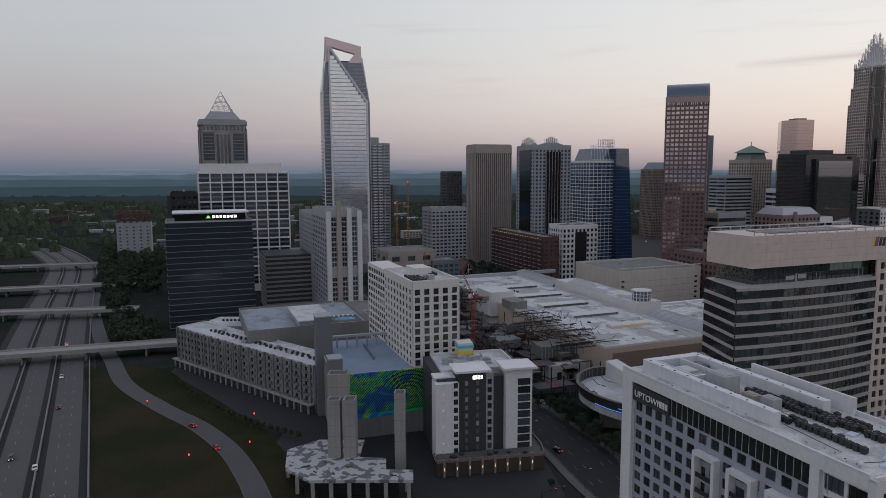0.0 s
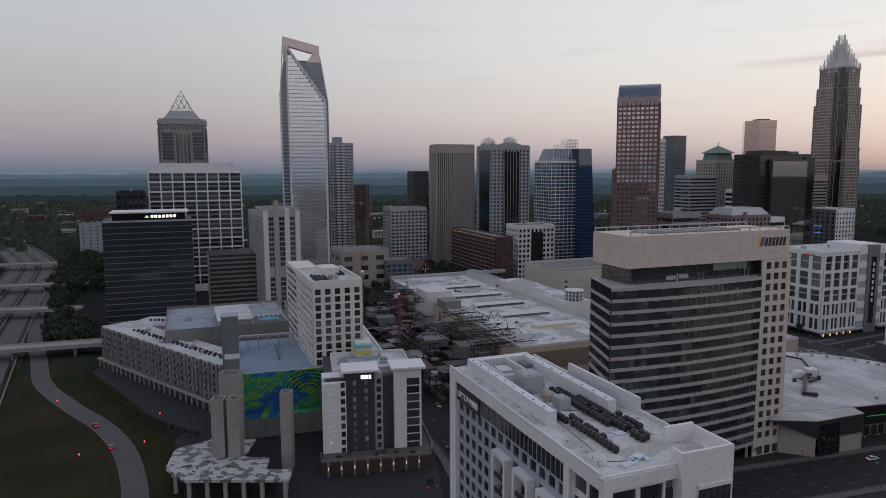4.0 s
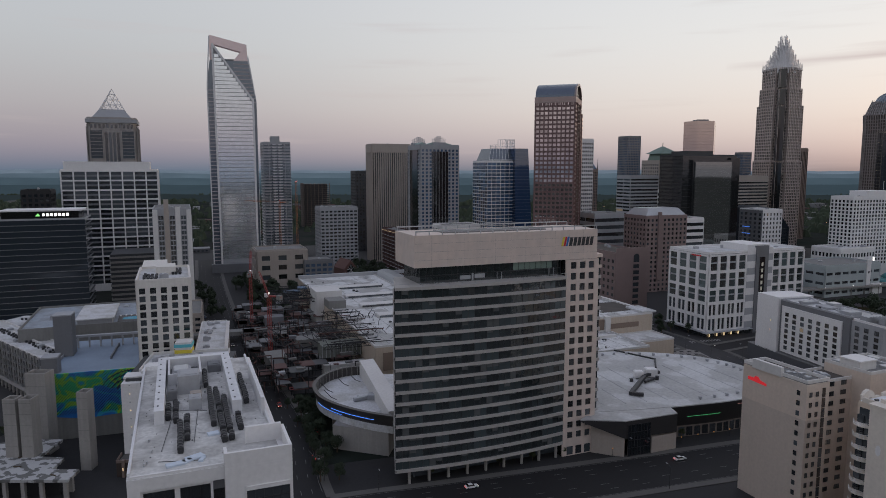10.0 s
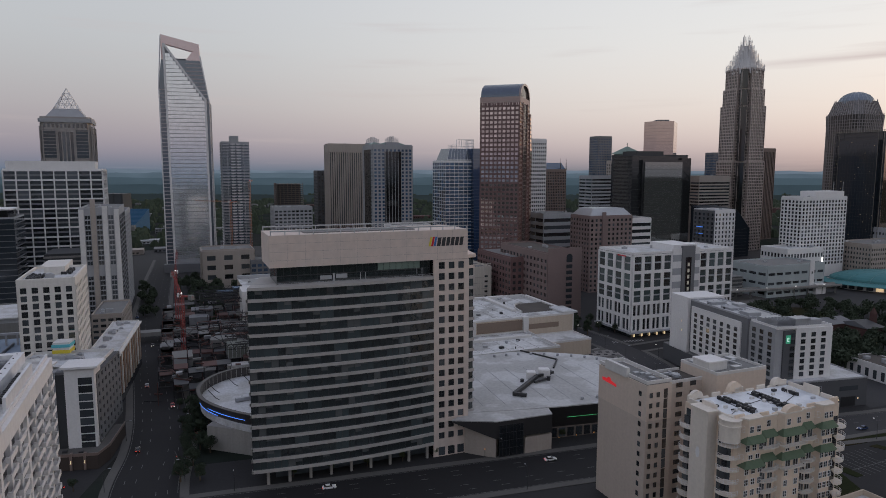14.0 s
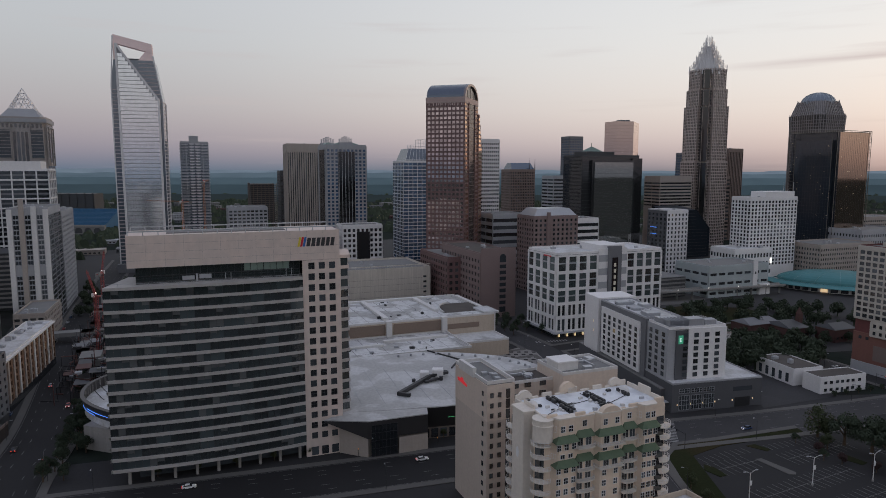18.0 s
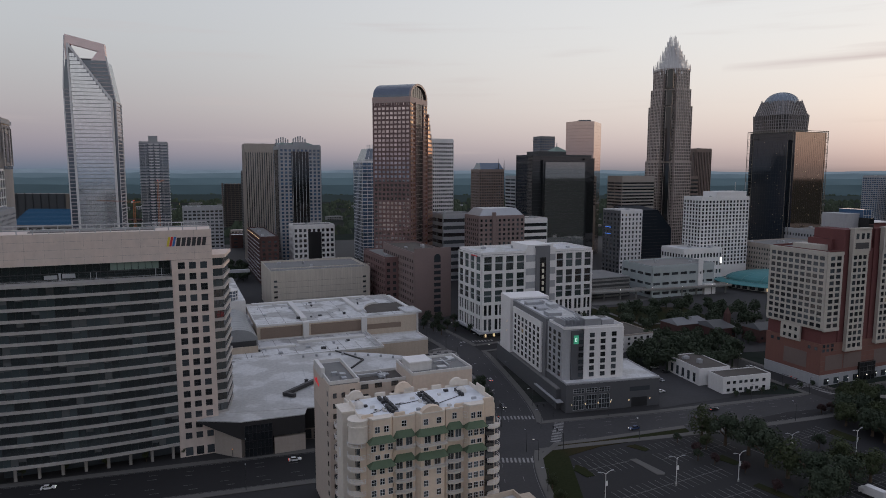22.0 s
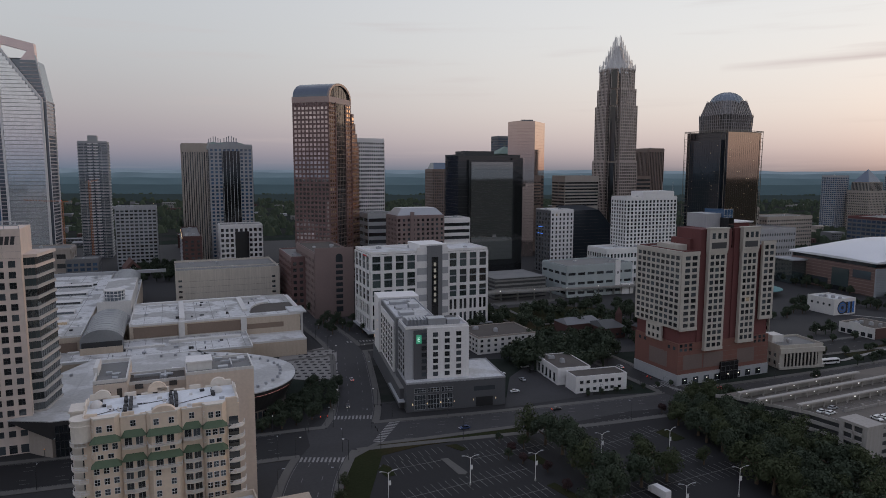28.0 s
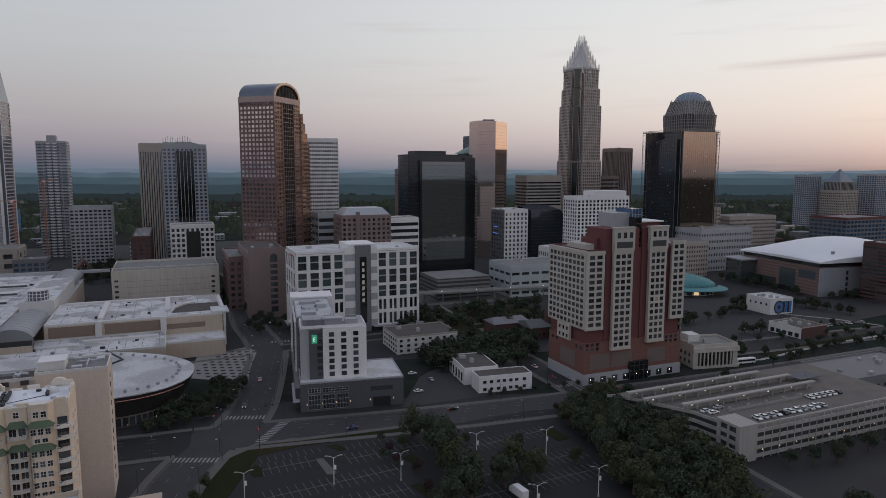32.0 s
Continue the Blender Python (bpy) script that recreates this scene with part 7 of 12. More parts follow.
# ---- white and charcoal hotel ----
def two_tone_hotel():
    b = thing("hotel", "white and charcoal hotel with overhanging white roof slabs", "hotel", -6.5, 231, 0, 12)
    w, d, h = 36, 32, 33
    g = Geo()
    g.box(1, 1.0, 0, w, d, h - 1)
    part("wall", g, DGREY, b)
    for u0, u1, v, z1, m in ((0, 8.5, -1.6, 31, WHITE), (8.5, 19, 0, 34.5, DGREY), (19, 22, 0.6, 33, LGREY), (22, 26, 1.2, 33, GREY), (26, 36, -2.0, 34.5, WHITE)):
        g = Geo()
        g.box(u0, v, 2.0, u1, 6, z1)
        part("bay", g, m, b)
    pane = pane_mesh("window", 1.5, 1.9, G_DARK, DMETAL, 2, 1)
    pale = pane_mesh("window", 1.3, 1.9, glass("pale_curtained_glass", (0.22, 0.22, 0.21), 0.15, 1.6), DMETAL, 1, 1)
    for j in range(9):
        z = 4.9 + j * 3.05
        for u, v, me in ((6.6, -1.6, pane), (11.0, 0, pale), (15.2, 0, pale), (19.8, 0.6, pane)):
            part("window", me, None, b, at=pose(u, v - 0.10, z))
        g = Geo()
        g.box(2.6, -1.7, z + 0.8, 3.0, -1.6, z + 1.2)
        part("wall_lamp", g, L_WARM if j % 2 else METAL, b)
        g = Geo()
        g.box(30.5, -2.12, z - 0.4, 35.2, -2.0, z + 2.2)
        part("window", g, G_DARK, b)
    for u0, u1, v0, v1, z in ((7.0, 20.5, -2.2, 9, 34.6), (24.8, 37.5, -3.2, 8, 35.0), (0.0, 8, 2, 8, 31.6)):
        g = Geo()
        g.box(u0, v0, z, u1, v1, z + 0.8)
        part("roof_slab", g, WHITE, b)
    g = Geo()
    for k in range(4):
        g.box(14 + k * 1.0, -0.12, 31.6, 14.7 + k * 1.0, 0.0, 33.0)
    part("sign", g, L_WHITE, b, "row of white lit sign bars")
    roof(b, w - 6, d - 8, 32.2, ROOFW, OFFW, units=14, seed=5, x0=4, y0=8)
    g = Geo()
    g.box(14, d - 8, 30, 20, d - 2, 38.6)
    part("stair_tower", g, OFFW, b)
    g = Geo()
    g.box(13.8, d - 8.2, 34.2, 20.2, d - 1.8, 35.6)
    part("yellow_band", g, YELP, b)
    g = Geo()
    g.box(13.7, d - 8.3, 36.6, 20.3, d - 1.7, 37.8)
    part("teal_band", g, TURQ, b)
    wall_grid(b, "r", w, d, 6, 32, 7, 8, 0.4, 0.5, GREY, G_DARK, deep=0.3)
    # low plinth building with lit piers
    g = Geo()
    g.prism([(-1, -9), (38, -10), (40, -2), (40, 20), (36, 20), (36, -1.7), (0, -1.7)], 0, 5.0)
    part("plinth", g, mat("dark_brown_brick", (0.055, 0.042, 0.036), 0.85, var=0.2, fine=3), b)
    g = Geo()
    g.prism([(-0.6, -8.6), (37.6, -9.6), (39.6, -2), (39.6, 19.6), (36, 19.6), (36, -1.7), (0, -1.7)], 5.0, 5.1)
    part("terrace", g, PAVE, b)
    g = Geo()
    ribbon(g, [Vector(p) for p in ((-1, -2), (-1, -9), (38, -10), (40, -2), (40, 20))], 0.3, -0.1, 6.0, 1.0)
    part("terrace_wall", g, BRONZE, b)
    for k in range(8):
        g = Geo()
        u = 1 + k * 4.6
        g.box(u, -10.2, 0, u + 0.8, -8.8, 6.2)
        part("pier", g, BRONZE, b)
        g = Geo()
        g.box(u + 0.25, -10.3, 2.5, u + 0.55, -10.2, 3.6)
        part("wall_lamp", g, L_WARM, b)
    r = random.Random(9)
    for k in range(7):
        g = Geo()
        u, v = r.uniform(4, 34), r.uniform(-8, -4)
        g.chamfered(u, v, 5.1, u + 1.6, v + 1.0, 5.9, 0.1)
        part("terrace_bench", g, DMETAL, b)


two_tone_hotel()


# ---- unfinished slab with tall bare concrete cores ----
b = thing("unfinished_building", "unfinished concrete slab with tall bare lift cores", "unfinished building", 0, 0, 0)
slab = [(-60, 229), (-57, 214), (-47, 205), (-13, 205.5), (-13.5, 213), (-22.6, 213), (-23.6, 222), (-33, 223), (-33.2, 238), (-50, 238)]
g = Geo()
g.prism(slab, 6.0, 7.0)
part("slab", g, PATCHY, b, "stained pale concrete roof slab")
# black filling stands for the shade under the slab
g = Geo()
g.prism([(-56, 228), (-54, 216), (-45, 209), (-18, 209), (-19, 212), (-28, 213), (-48, 232)], 0, 6.0)
part("dark_interior", g, BLACK, b)
for x, y in ((-58, 222), (-52, 210), (-46, 206), (-40, 206), (-34, 206), (-28, 206), (-22, 206), (-14.5, 206.5), (-15.5, 211.5), (-25.5, 219), (-59, 228)):
    g = Geo()
    g.box(x - 0.6, y - 0.6, 0, x + 0.6, y + 0.6, 6.0)
    part("column", g, CONC, b)
for x0, y0, x1, y1, z in ((-43.8, 222, -39.4, 226.5, 28), (-38.2, 222, -34.0, 227, 28), (-47, 240, -39.5, 246, 31.5), (-20.9, 227, -17.1, 231.5, 28.8)):
    g = Geo()
    t = 0.4
    for a in ((x0, y0, x1, y0 + t), (x0, y1 - t, x1, y1), (x0, y0 + t, x0 + t, y1 - t), (x1 - t, y0 + t, x1, y1 - t)):
        g.box(a[0], a[1], 0 if z > 28 else 7, a[2], a[3], z)
    part("lift_core", g, CONC, b, "bare pale concrete lift core")
    for k in range(1, 6):
        g = Geo()
        g.box(x0 - 0.03, y0 - 0.03, 7 + k * 3.9, x1 + 0.03, y0 + 0.0, 7.12 + k * 3.9)
        part("pour_joint", g, CONCD, b)
for k in range(8):
    g = Geo()
    x, y = rng.uniform(-50, -20), rng.uniform(208, 226)
    g.beam((x, y, 7.2), (x + rng.uniform(-3, 3), y + rng.uniform(-2, 2), 7.2), 0.3)
    part("loose_timber", g, BARK, b)


# ---- mural-clad parking block ----
def mural_block():
    b = thing("car_park", "parking block with a blue and green mural front", "car park", -47, 252.5, 0, 18)
    w, d = 43, 58
    g = Geo()
    g.box(0, 0.5, 0, w, d, 26)
    part("wall", g, CONCD, b)
    # mural: striped blue, green and yellow blotches
    m, n, l, p = principled("mural_paint")
    tc = n.new("ShaderNodeTexCoord")
    nz = n.new("ShaderNodeTexNoise")
    nz.inputs["Scale"].default_value, nz.inputs["Detail"].default_value, nz.inputs["Distortion"].default_value = 0.13, 1.5, 1.2
    l.new(tc.outputs["Object"], nz.inputs["Vector"])
    r = n.new("ShaderNodeValToRGB")
    r.color_ramp.interpolation = "CONSTANT"
    for i, (pos, c) in enumerate(((0.0, (0.02, 0.16, 0.50)), (0.42, (0.03, 0.34, 0.52)), (0.47, (0.04, 0.46, 0.24)), (0.51, (0.26, 0.58, 0.04)), (0.60, (0.04, 0.46, 0.16)))):
        e = r.color_ramp.elements[i] if i < 2 else r.color_ramp.elements.new(pos)
        e.position, e.color = pos, (*c, 1)
    l.new(nz.outputs[0], r.inputs[0])
    l.new(r.outputs[0], p.inputs["Base Color"])
    p.inputs["Roughness"].default_value = 0.6
    g = Geo()
    g.add([(0, 0.2, 10), (9, 0.2, 8.5), (14, 0.2, 8.0), (w, 0.2, 9.5), (w, 0.2, 27), (0, 0.2, 27), (0, 0.48, 10), (9, 0.48, 8.5), (14, 0.48, 8.0), (w, 0.48, 9.5), (w, 0.48, 27), (0, 0.48, 27)],
          [(0, 1, 2, 3, 4, 5), (11, 10, 9, 8, 7, 6), (5, 4, 10, 11), (0, 6, 7, 1), (1, 7, 8, 2), (2, 8, 9, 3), (3, 9, 10, 4), (0, 5, 11, 6)])
    part("mural", g, m, b, "blue, green and yellow painted mural screen")
    stripe = mat("mural_stripe", (0.012, 0.022, 0.05), 0.6, var=0.1)
    # thin slanting slats, and a few bent ones over the blue pool of the picture
    for k in range(58):
        a0 = -16 + k * 1.05
        a1 = a0 + 15.2
        za, zb = 10.2, 26.8
        if a0 < 0.2:
            za += (0.2 - a0) * 16.6 / 15.2
            a0 = 0.2
        if a1 > w - 0.2:
            zb -= (a1 - w + 0.2) * 16.6 / 15.2
            a1 = w - 0.2
        if a1 - a0 < 0.4:
            continue
        g = Geo()
        g.beam((a0, 0.12, za), (a1, 0.12, zb), 0.24)
        part("mural_slat", g, stripe, b)
    for k in range(5):
        rad = 3.2 + k * 1.5
        g = Geo()
        arc = [(30.5 + 1.25 * rad * math.cos(0.35 + 0.2 * i), 17.0 + rad * math.sin(0.35 + 0.2 * i)) for i in range(13)]
        for e, q in zip(arc, arc[1:]):
            o, i = [[(30.5 + (x - 30.5) * f, 17.0 + (z - 17.0) * f) for x, z in (e, q)] for f in (1 + 0.2 / rad, 1 - 0.2 / rad)]
            g.quad((o[0][0], -0.02, o[0][1]), (i[0][0], -0.02, i[0][1]), (i[1][0], -0.02, i[1][1]), (o[1][0], -0.02, o[1][1]))
            g.quad((o[0][0], 0.18, o[0][1]), (o[0][0], -0.02, o[0][1]), (o[1][0], -0.02, o[1][1]), (o[1][0], 0.18, o[1][1]))
            g.quad((i[0][0], -0.02, i[0][1]), (i[0][0], 0.18, i[0][1]), (i[1][0], 0.18, i[1][1]), (i[1][0], -0.02, i[1][1]))
        part("mural_arc", g, stripe, b, weld=True)
    blue = mat("blue_grey_deck", (0.22, 0.28, 0.36), 0.7, var=0.2, scale=0.1)
    g = Geo()
    g.box(0.4, 0.9, 26, w - 0.4, d - 0.4, 26.15)
    part("roof_deck", g, blue, b, "pale blue-grey painted roof deck")
    for x0, y0, x1, y1, z in ((0, 0.5, 0.4, d, 27.2), (w - 0.4, 0.5, w, d, 27.2), (0.4, 0.5, w - 0.4, 0.9, 27.0)):
        g = Geo()
        g.box(x0, y0, 25, x1, y1, z)
        part("parapet", g, LGREY, b)
    for x0, y0, sx, sy, z in ((-1.5, 1.5, 5.5, 6.5, 33), (-3, 30, 7, 8, 44)):
        g = Geo()
        g.box(x0, y0, 0, x0 + sx, y0 + sy, z)
        part("stair_tower", g, GREY, b)
        g = Geo()
        g.box(x0 - 0.2, y0 - 0.2, z, x0 + sx + 0.2, y0 + sy + 0.2, z + 0.5)
        part("stair_cap", g, LGREY, b)
    g = Geo()
    g.box(20, 20, 26.15, 20.5, 44, 27.4)
    part("divider", g, GREY, b)
    for k in range(9):
        g = Geo()
        g.box(3 + k * 4.6, d - 14, 26.1, 3.7 + k * 4.6, d - 13.3, 31)
        part("pergola_post", g, LGREY, b)
    g = Geo()
    g.box(2, d - 14.6, 31, w, d - 12.6, 31.9)
    part("pergola_beam", g, LGREY, b)


mural_block()

# pool deck and flats behind the mural
b = block("apartment_building", "pale flat-roofed block with a rooftop pool deck", "apartment block", -102, 322, 62, 60, 27, GRID, CONCD)
deck = mat("worn_blue_roof_deck", (0.30, 0.34, 0.39), 0.7, var=0.3, scale=0.12, fine=0.8, fvar=0.3, tint=(0.22, 0.235, 0.25))
roof(b, 62, 60, 27, deck, CONCD, units=5, seed=2)
g = Geo()
g.box(26, 2, 27, 42, 40, 30)
part("upper_wing", g, LGREY, b)
g = Geo()
g.box(25, 1, 30, 43, 41, 30.6)
part("upper_roof", g, ROOFW, b)
g = Geo()
g.box(44, 6, 27.02, 60, 22, 27.2)
part("pool_terrace", g, PAVE, b)
g = Geo()
g.prism([(46, 11), (50, 9.5), (57, 10), (58, 15), (52, 17), (47, 16)], 27.2, 27.3)
part("pool", g, POOL, b, "bright blue swimming pool")
for k in range(6):
    g = Geo()
    g.box(44.5 + k * 2.6, 19, 27.2, 45.2 + k * 2.6, 21, 27.7)
    part("lounger", g, WHITE, b)

# long flats above the slip road
def long_flats():
    ang = math.degrees(math.atan2(284 - 358, -61 + 152))
    b = thing("apartment_building", "long grey apartment block with white roof and balconies", "apartment block", -152, 357, 0, ang)
    w, d, h = 117, 17, 21.5
    rail = mat("grey_balcony_rail", (0.26, 0.26, 0.265), 0.6, 0.2, var=0.1)
    g = Geo()
    g.box(0, 0, 0, w, d, h - 0.35)
    part("wall", g, CONCD, b)
    wall_grid(b, "f", w, d, 4.5, h, 34, 5, 0.5, 0.6, mat("warm_grey_stucco", (0.235, 0.228, 0.222), 0.8, streak=0.14), G_DARK, deep=0.35)
    wall_grid(b, "r", w, d, 4.5, h, 5, 5, 0.5, 0.6, LGREY, G_DARK, deep=0.35, single=True)
    for k in range(17):
        for j in range(5):
            g = Geo()
            u, z = 3.5 + k * 6.7, 4.6 + j * 3.4
            g.box(u, -1.7, z, u + 3.4, -0.3, z + 0.2)
            g.box(u, -1.7, z + 1.05, u + 3.4, -1.6, z + 1.15)
            g.box(u, -1.7, z + 0.2, u + 3.4, -1.6, z + 0.32)
            g.box(u, -1.62, z + 0.2, u + 0.08, -0.3, z + 1.15)
            g.box(u + 3.32, -1.62, z + 0.2, u + 3.4, -0.3, z + 1.15)
            for q in range(9):
                g.box(u + 0.2 + q * 0.38, -1.66, z + 0.25, u + 0.26 + q * 0.38, -1.6, z + 1.1)
            part("balcony", g, rail, b)
    for k in range(18):
        g = Geo()
        g.box(0.4 + k * 6.7, -0.9, 4.5, 1.5 + k * 6.7, 0.0, h + 0.5)
        part("wall_pier", g, CONCD if k % 3 else GREY, b)
    roof(b, w, d, h, ROOFW, OFFW, units=4, para=0.7, seed=8)
    r = random.Random(5)
    me = Geo()
    me.chamfered(0, 0, 0, 1.0, 1.0, 1.1, 0.12)
    me = me.mesh("condenser", DMETAL, weld=True)
    for k in range(46):
        part("condenser", me, None, b, at=pose(22 + k * 1.9 + (k // 8) * 1.4, 6.5 + r.uniform(-0.3, 0.3) + 1.6 * (k % 2), h))
    g = Geo()
    g.box(38, 9.5, h, 110, 10.2, h + 1.3)
    part("screen_wall", g, OFFW, b)
    # back wing
    g = Geo()
    g.prism([(0, d), (18, d), (52, 52), (30, 60), (-6, 30)], 0, h)
    part("rear_wing", g, LGREY, b)
    g = Geo()
    g.prism([(1, d + 0.2), (17, d + 0.5), (50, 52), (30, 58.5), (-4, 30)], h, h + 0.2)
    part("rear_roof", g, ROOFW, b)
    for k in range(22):
        part("condenser", me, None, b, at=pose(6 + k * 1.7, 24 + k * 1.45, h + 0.2))
    # dark box behind the columns stands for the shaded open ground floor
    g = Geo()
    g.box(-2, -1.0, 0, w, -0.2, 4.0)
    part("dark_undercroft", g, DGREY, b)
    for k in range(24):
        g = Geo()
        g.box(k * 5, -2.6, 0, k * 5 + 0.7, -1.9, 4.0)
        part("base_column", g, CONC, b)
    g = Geo()
    g.box(-2, -3.0, 4.0, w, -0.2, 4.5)
    part("base_slab", g, CONC, b)


long_flats()

# white flats tower with dark square windows
b = block("apartment_tower", "white stucco apartment tower with dark square windows", "apartment block", -16.5, 267.5, 20.5, 40, 61, GRID, OFFW)
stucco = mat("warm_white_stucco", (0.64, 0.61, 0.57), 0.8, var=0.08, streak=0.08)
wall_grid(b, "f", 20.5, 40, 3, 59, 5, 17, 0.56, 0.74, stucco, G_DARK, deep=0.4, single=True, cols=2, rows=2)
wall_grid(b, "l", 20.5, 40, 3, 59, 9, 17, 0.5, 0.62, stucco, G_DARK, deep=0.4, single=True, cols=2)
wall_grid(b, "r", 20.5, 40, 3, 59, 9, 17, 0.5, 0.6, stucco, G_GREEN, deep=0.4)
for f in "flr":
    g = Geo()
    fbox(g, f, 20.5, 40, 0, face_len(f, 20.5, 40), 59, 62, 0, 0.42)
    part("cornice", g, stucco, b)
roof(b, 20.5, 40, 61, ROOFW, stucco, units=4, seed=12)
cond = Geo()
cond.chamfered(0, 0, 0, 1.1, 1.1, 1.2, 0.15)
cond = cond.mesh("condenser", DMETAL, weld=True)
r = random.Random(6)
for k in range(44):
    part("condenser", cond, None, b, at=pose(2.2 + (k % 4) * 1.5 + (9.5 if k > 20 else 0) + r.uniform(-0.2, 0.2), 4 + (k // 4) * 2.6 + r.uniform(-0.3, 0.3), 61))
g = Geo()
g.box(7, 18, 61, 15, 30, 64.5)
part("plant_room", g, stucco, b)
g = Geo()
g.box(0.1, 40.1, 0, 11, 72, 61)
part("rear_wing", g, stucco, b)
g = Geo()
for j in range(17):
    for k in range(9):
        g.box(0.02, 42 + k * 3.3, 4.5 + j * 3.3, 0.1, 43.8 + k * 3.3, 6.4 + j * 3.3)
part("rear_window", g, G_DARK, b, kind="stuff")

# long timber-striped flats along the side street
b = block("apartment_building", "long flats with orange-brown striped walls and a white cornice", "apartment block", 2.8, 271.5, 13, 88, 24, 17, CONCD)
wood = mat("orange_brown_cladding", (0.20, 0.115, 0.07), 0.8, var=0.2, streak=0.15)
wall_grid(b, "r", 13, 88, 4, 23, 22, 6, 0.5, 0.72, wood, G_DARK, deep=0.4)
wall_grid(b, "f", 13, 88, 4, 23, 3, 6, 0.4, 0.6, CONC, G_DARK, deep=0.3)
for k in range(11):
    g = Geo()
    fbox(g, "r", 13, 88, 1 + k * 8, 2.6 + k * 8, 4, 23.4, 0.4, 0.9)
    part("pier", g, OFFW if k % 3 == 0 else TAN, b)
g = Geo()
g.box(-0.4, -0.4, 23.2, 14.2, 88.4, 24)
part("cornice", g, OFFW, b)
g = Geo()
fbox(g, "r", 13, 88, 0, 88, 0, 4, 0, 0.5)
part("shopfront", g, G_DARK, b)
roof(b, 13, 88, 24.1, ROOFW, OFFW, para=0.6, units=16, seed=31)
# buff low-rise by the hotel
b = block("office_building", "buff low-rise with a long roof loggia", "office building", -57, 397.5, 17, 46, 18, 19, TAN)
wall_grid(b, "r", 17, 46, 3, 17, 11, 4, 0.5, 0.5, TAN, G_DARK, deep=0.5)
wall_grid(b, "f", 17, 46, 3, 17, 4, 4, 0.7, 0.5, TAN, G_DARK, deep=0.5)
roof(b, 17, 46, 18, ROOFG, TAN, units=3, seed=4)

# ---- pale slab hotel with the red mark ----
def slab_hotel():
    b = thing("hotel", "pale tan slab hotel with a red roofline mark", "hotel", 212.5, 190.5, 0, GRID)
    h = 43.0
    # the long bar runs along the avenue behind the flats; a wing points to the viewer
    pale = mat("pale_tan_render", (0.60, 0.505, 0.43), 0.8, var=0.08, streak=0.06)
    tan2 = mat("tan_render", (0.51, 0.435, 0.375), 0.8, var=0.08, streak=0.06)
    g = Geo()
    g.box(4.6, 0, 0, 13.8, 24, 32)
    part("lower_wall", g, tan2, b)
    g = Geo()
    g.box(4.55, -0.05, 32, 13.85, 24.05, h)
    part("upper_wall", g, pale, b)
    g = Geo()
    g.box(13.8, 5, 0, 30.3, 16, 40.5)
    part("middle_wing", g, tan2, b)
    g = Geo()
    g.box(30.3, -1, 0, 50.6, 15, h + 0.5)
    part("end_block", g, pale, b)
    g = Geo()
    g.box(30.8, 3, h, 38.2, 10, h + 3.2)
    part("roof_house", g, OFFW, b)
    g = Geo()
    g.box(30.6, 2.8, h + 3.2, 38.4, 10.2, h + 3.6)
    part("roof_house_cap", g, WHITE, b)
    pane = pane_mesh("window", 1.1, 1.5, G_DARK, DMETAL, 1, 1)
    for j in range(12):
        z = 4.5 + j * 3.15
        part("window", pane, None, b, at=pose(5.6, -0.14, z))
        part("window", pane, None, b, at=pose(8.2, -0.14, z))
        g = Geo()
        g.box(10.9, -0.1, z - 0.6, 12.3, -0.06, z + 2.3)
        part("window_strip", g, G_DARK, b)
        for u in (15.6, 20, 25.4):
            part("window", pane_wide, None, b, at=pose(u, 4.90, z))
        for v in (2.2,):
            g = Geo()
            g.box(4.48, v, z, 4.52, v + 1.2, z + 1.5)
            part("window", g, G_DARK, b)
        part("window", pane, None, b, at=pose(50.7, 4, z) @ pose(0, 0, 0, 0, 0, 90))
    for x0, y0, x1, y1 in ((4.6, 0, 13.8, 0.4), (4.6, 23.6, 13.8, 24), (4.6, 0.4, 5.0, 23.6), (13.4, 0.4, 13.8, 23.6), (13.8, 5, 30.3, 5.4), (13.8, 15.6, 30.3, 16), (30.3, -1, 50.6, -0.6), (30.3, 14.6, 50.6, 15), (30.3, -0.6, 30.7, 14.6), (50.2, -0.6, 50.6, 14.6)):
        g = Geo()
        zz = 40.5 if 13.8 <= x0 < 30.3 and y0 >= 5 else h + 0.4
        g.box(x0, y0, zz, x1, y1, zz + 1.0)
        part("parapet", g, OFFW, b)
    g = Geo()
    g.box(4.0, 9, h, 5.2, 20, h + 3)
    part("roof_screen", g, OFFW, b)
    for x0, y0, x1, y1, z in ((5.0, 0.4, 13.4, 23.6, h), (14.0, 5.4, 30.1, 15.6, 40.5), (30.7, -0.6, 50.2, 14.6, h + 0.5)):
        g = Geo()
        g.box(x0, y0, z, x1, y1, z + 0.12)
        part("roof", g, ROOFB if z < 42 else ROOFG, b)
    g = Geo()
    g.add([(4.46, 22.0, 38.6), (4.46, 14.5, 38.2), (4.46, 14.5, 39.0), (4.46, 17.1, 39.5), (4.46, 17.7, 40.3), (4.46, 18.9, 40.4), (4.46, 19.5, 39.7), (4.46, 22.0, 39.6)], [tuple(range(8))])
    part("red_mark", g, glow("red_sign_light", (0.75, 0.03, 0.04), 0.35), b, "red sign shape")
    r = random.Random(6)
    for k in range(9):
        g = Geo()
        u, v = (r.uniform(6, 11), r.uniform(2, 11)) if k < 4 else (r.uniform(15, 27), r.uniform(7, 13))
        z = h + 0.12 if k < 4 else 40.6
        g.chamfered(u, v, z, u + r.uniform(0.8, 2.2), v + r.uniform(0.8, 2), z + r.uniform(0.5, 1.5), 0.1)
        part("rooftop_unit", g, METAL, b)
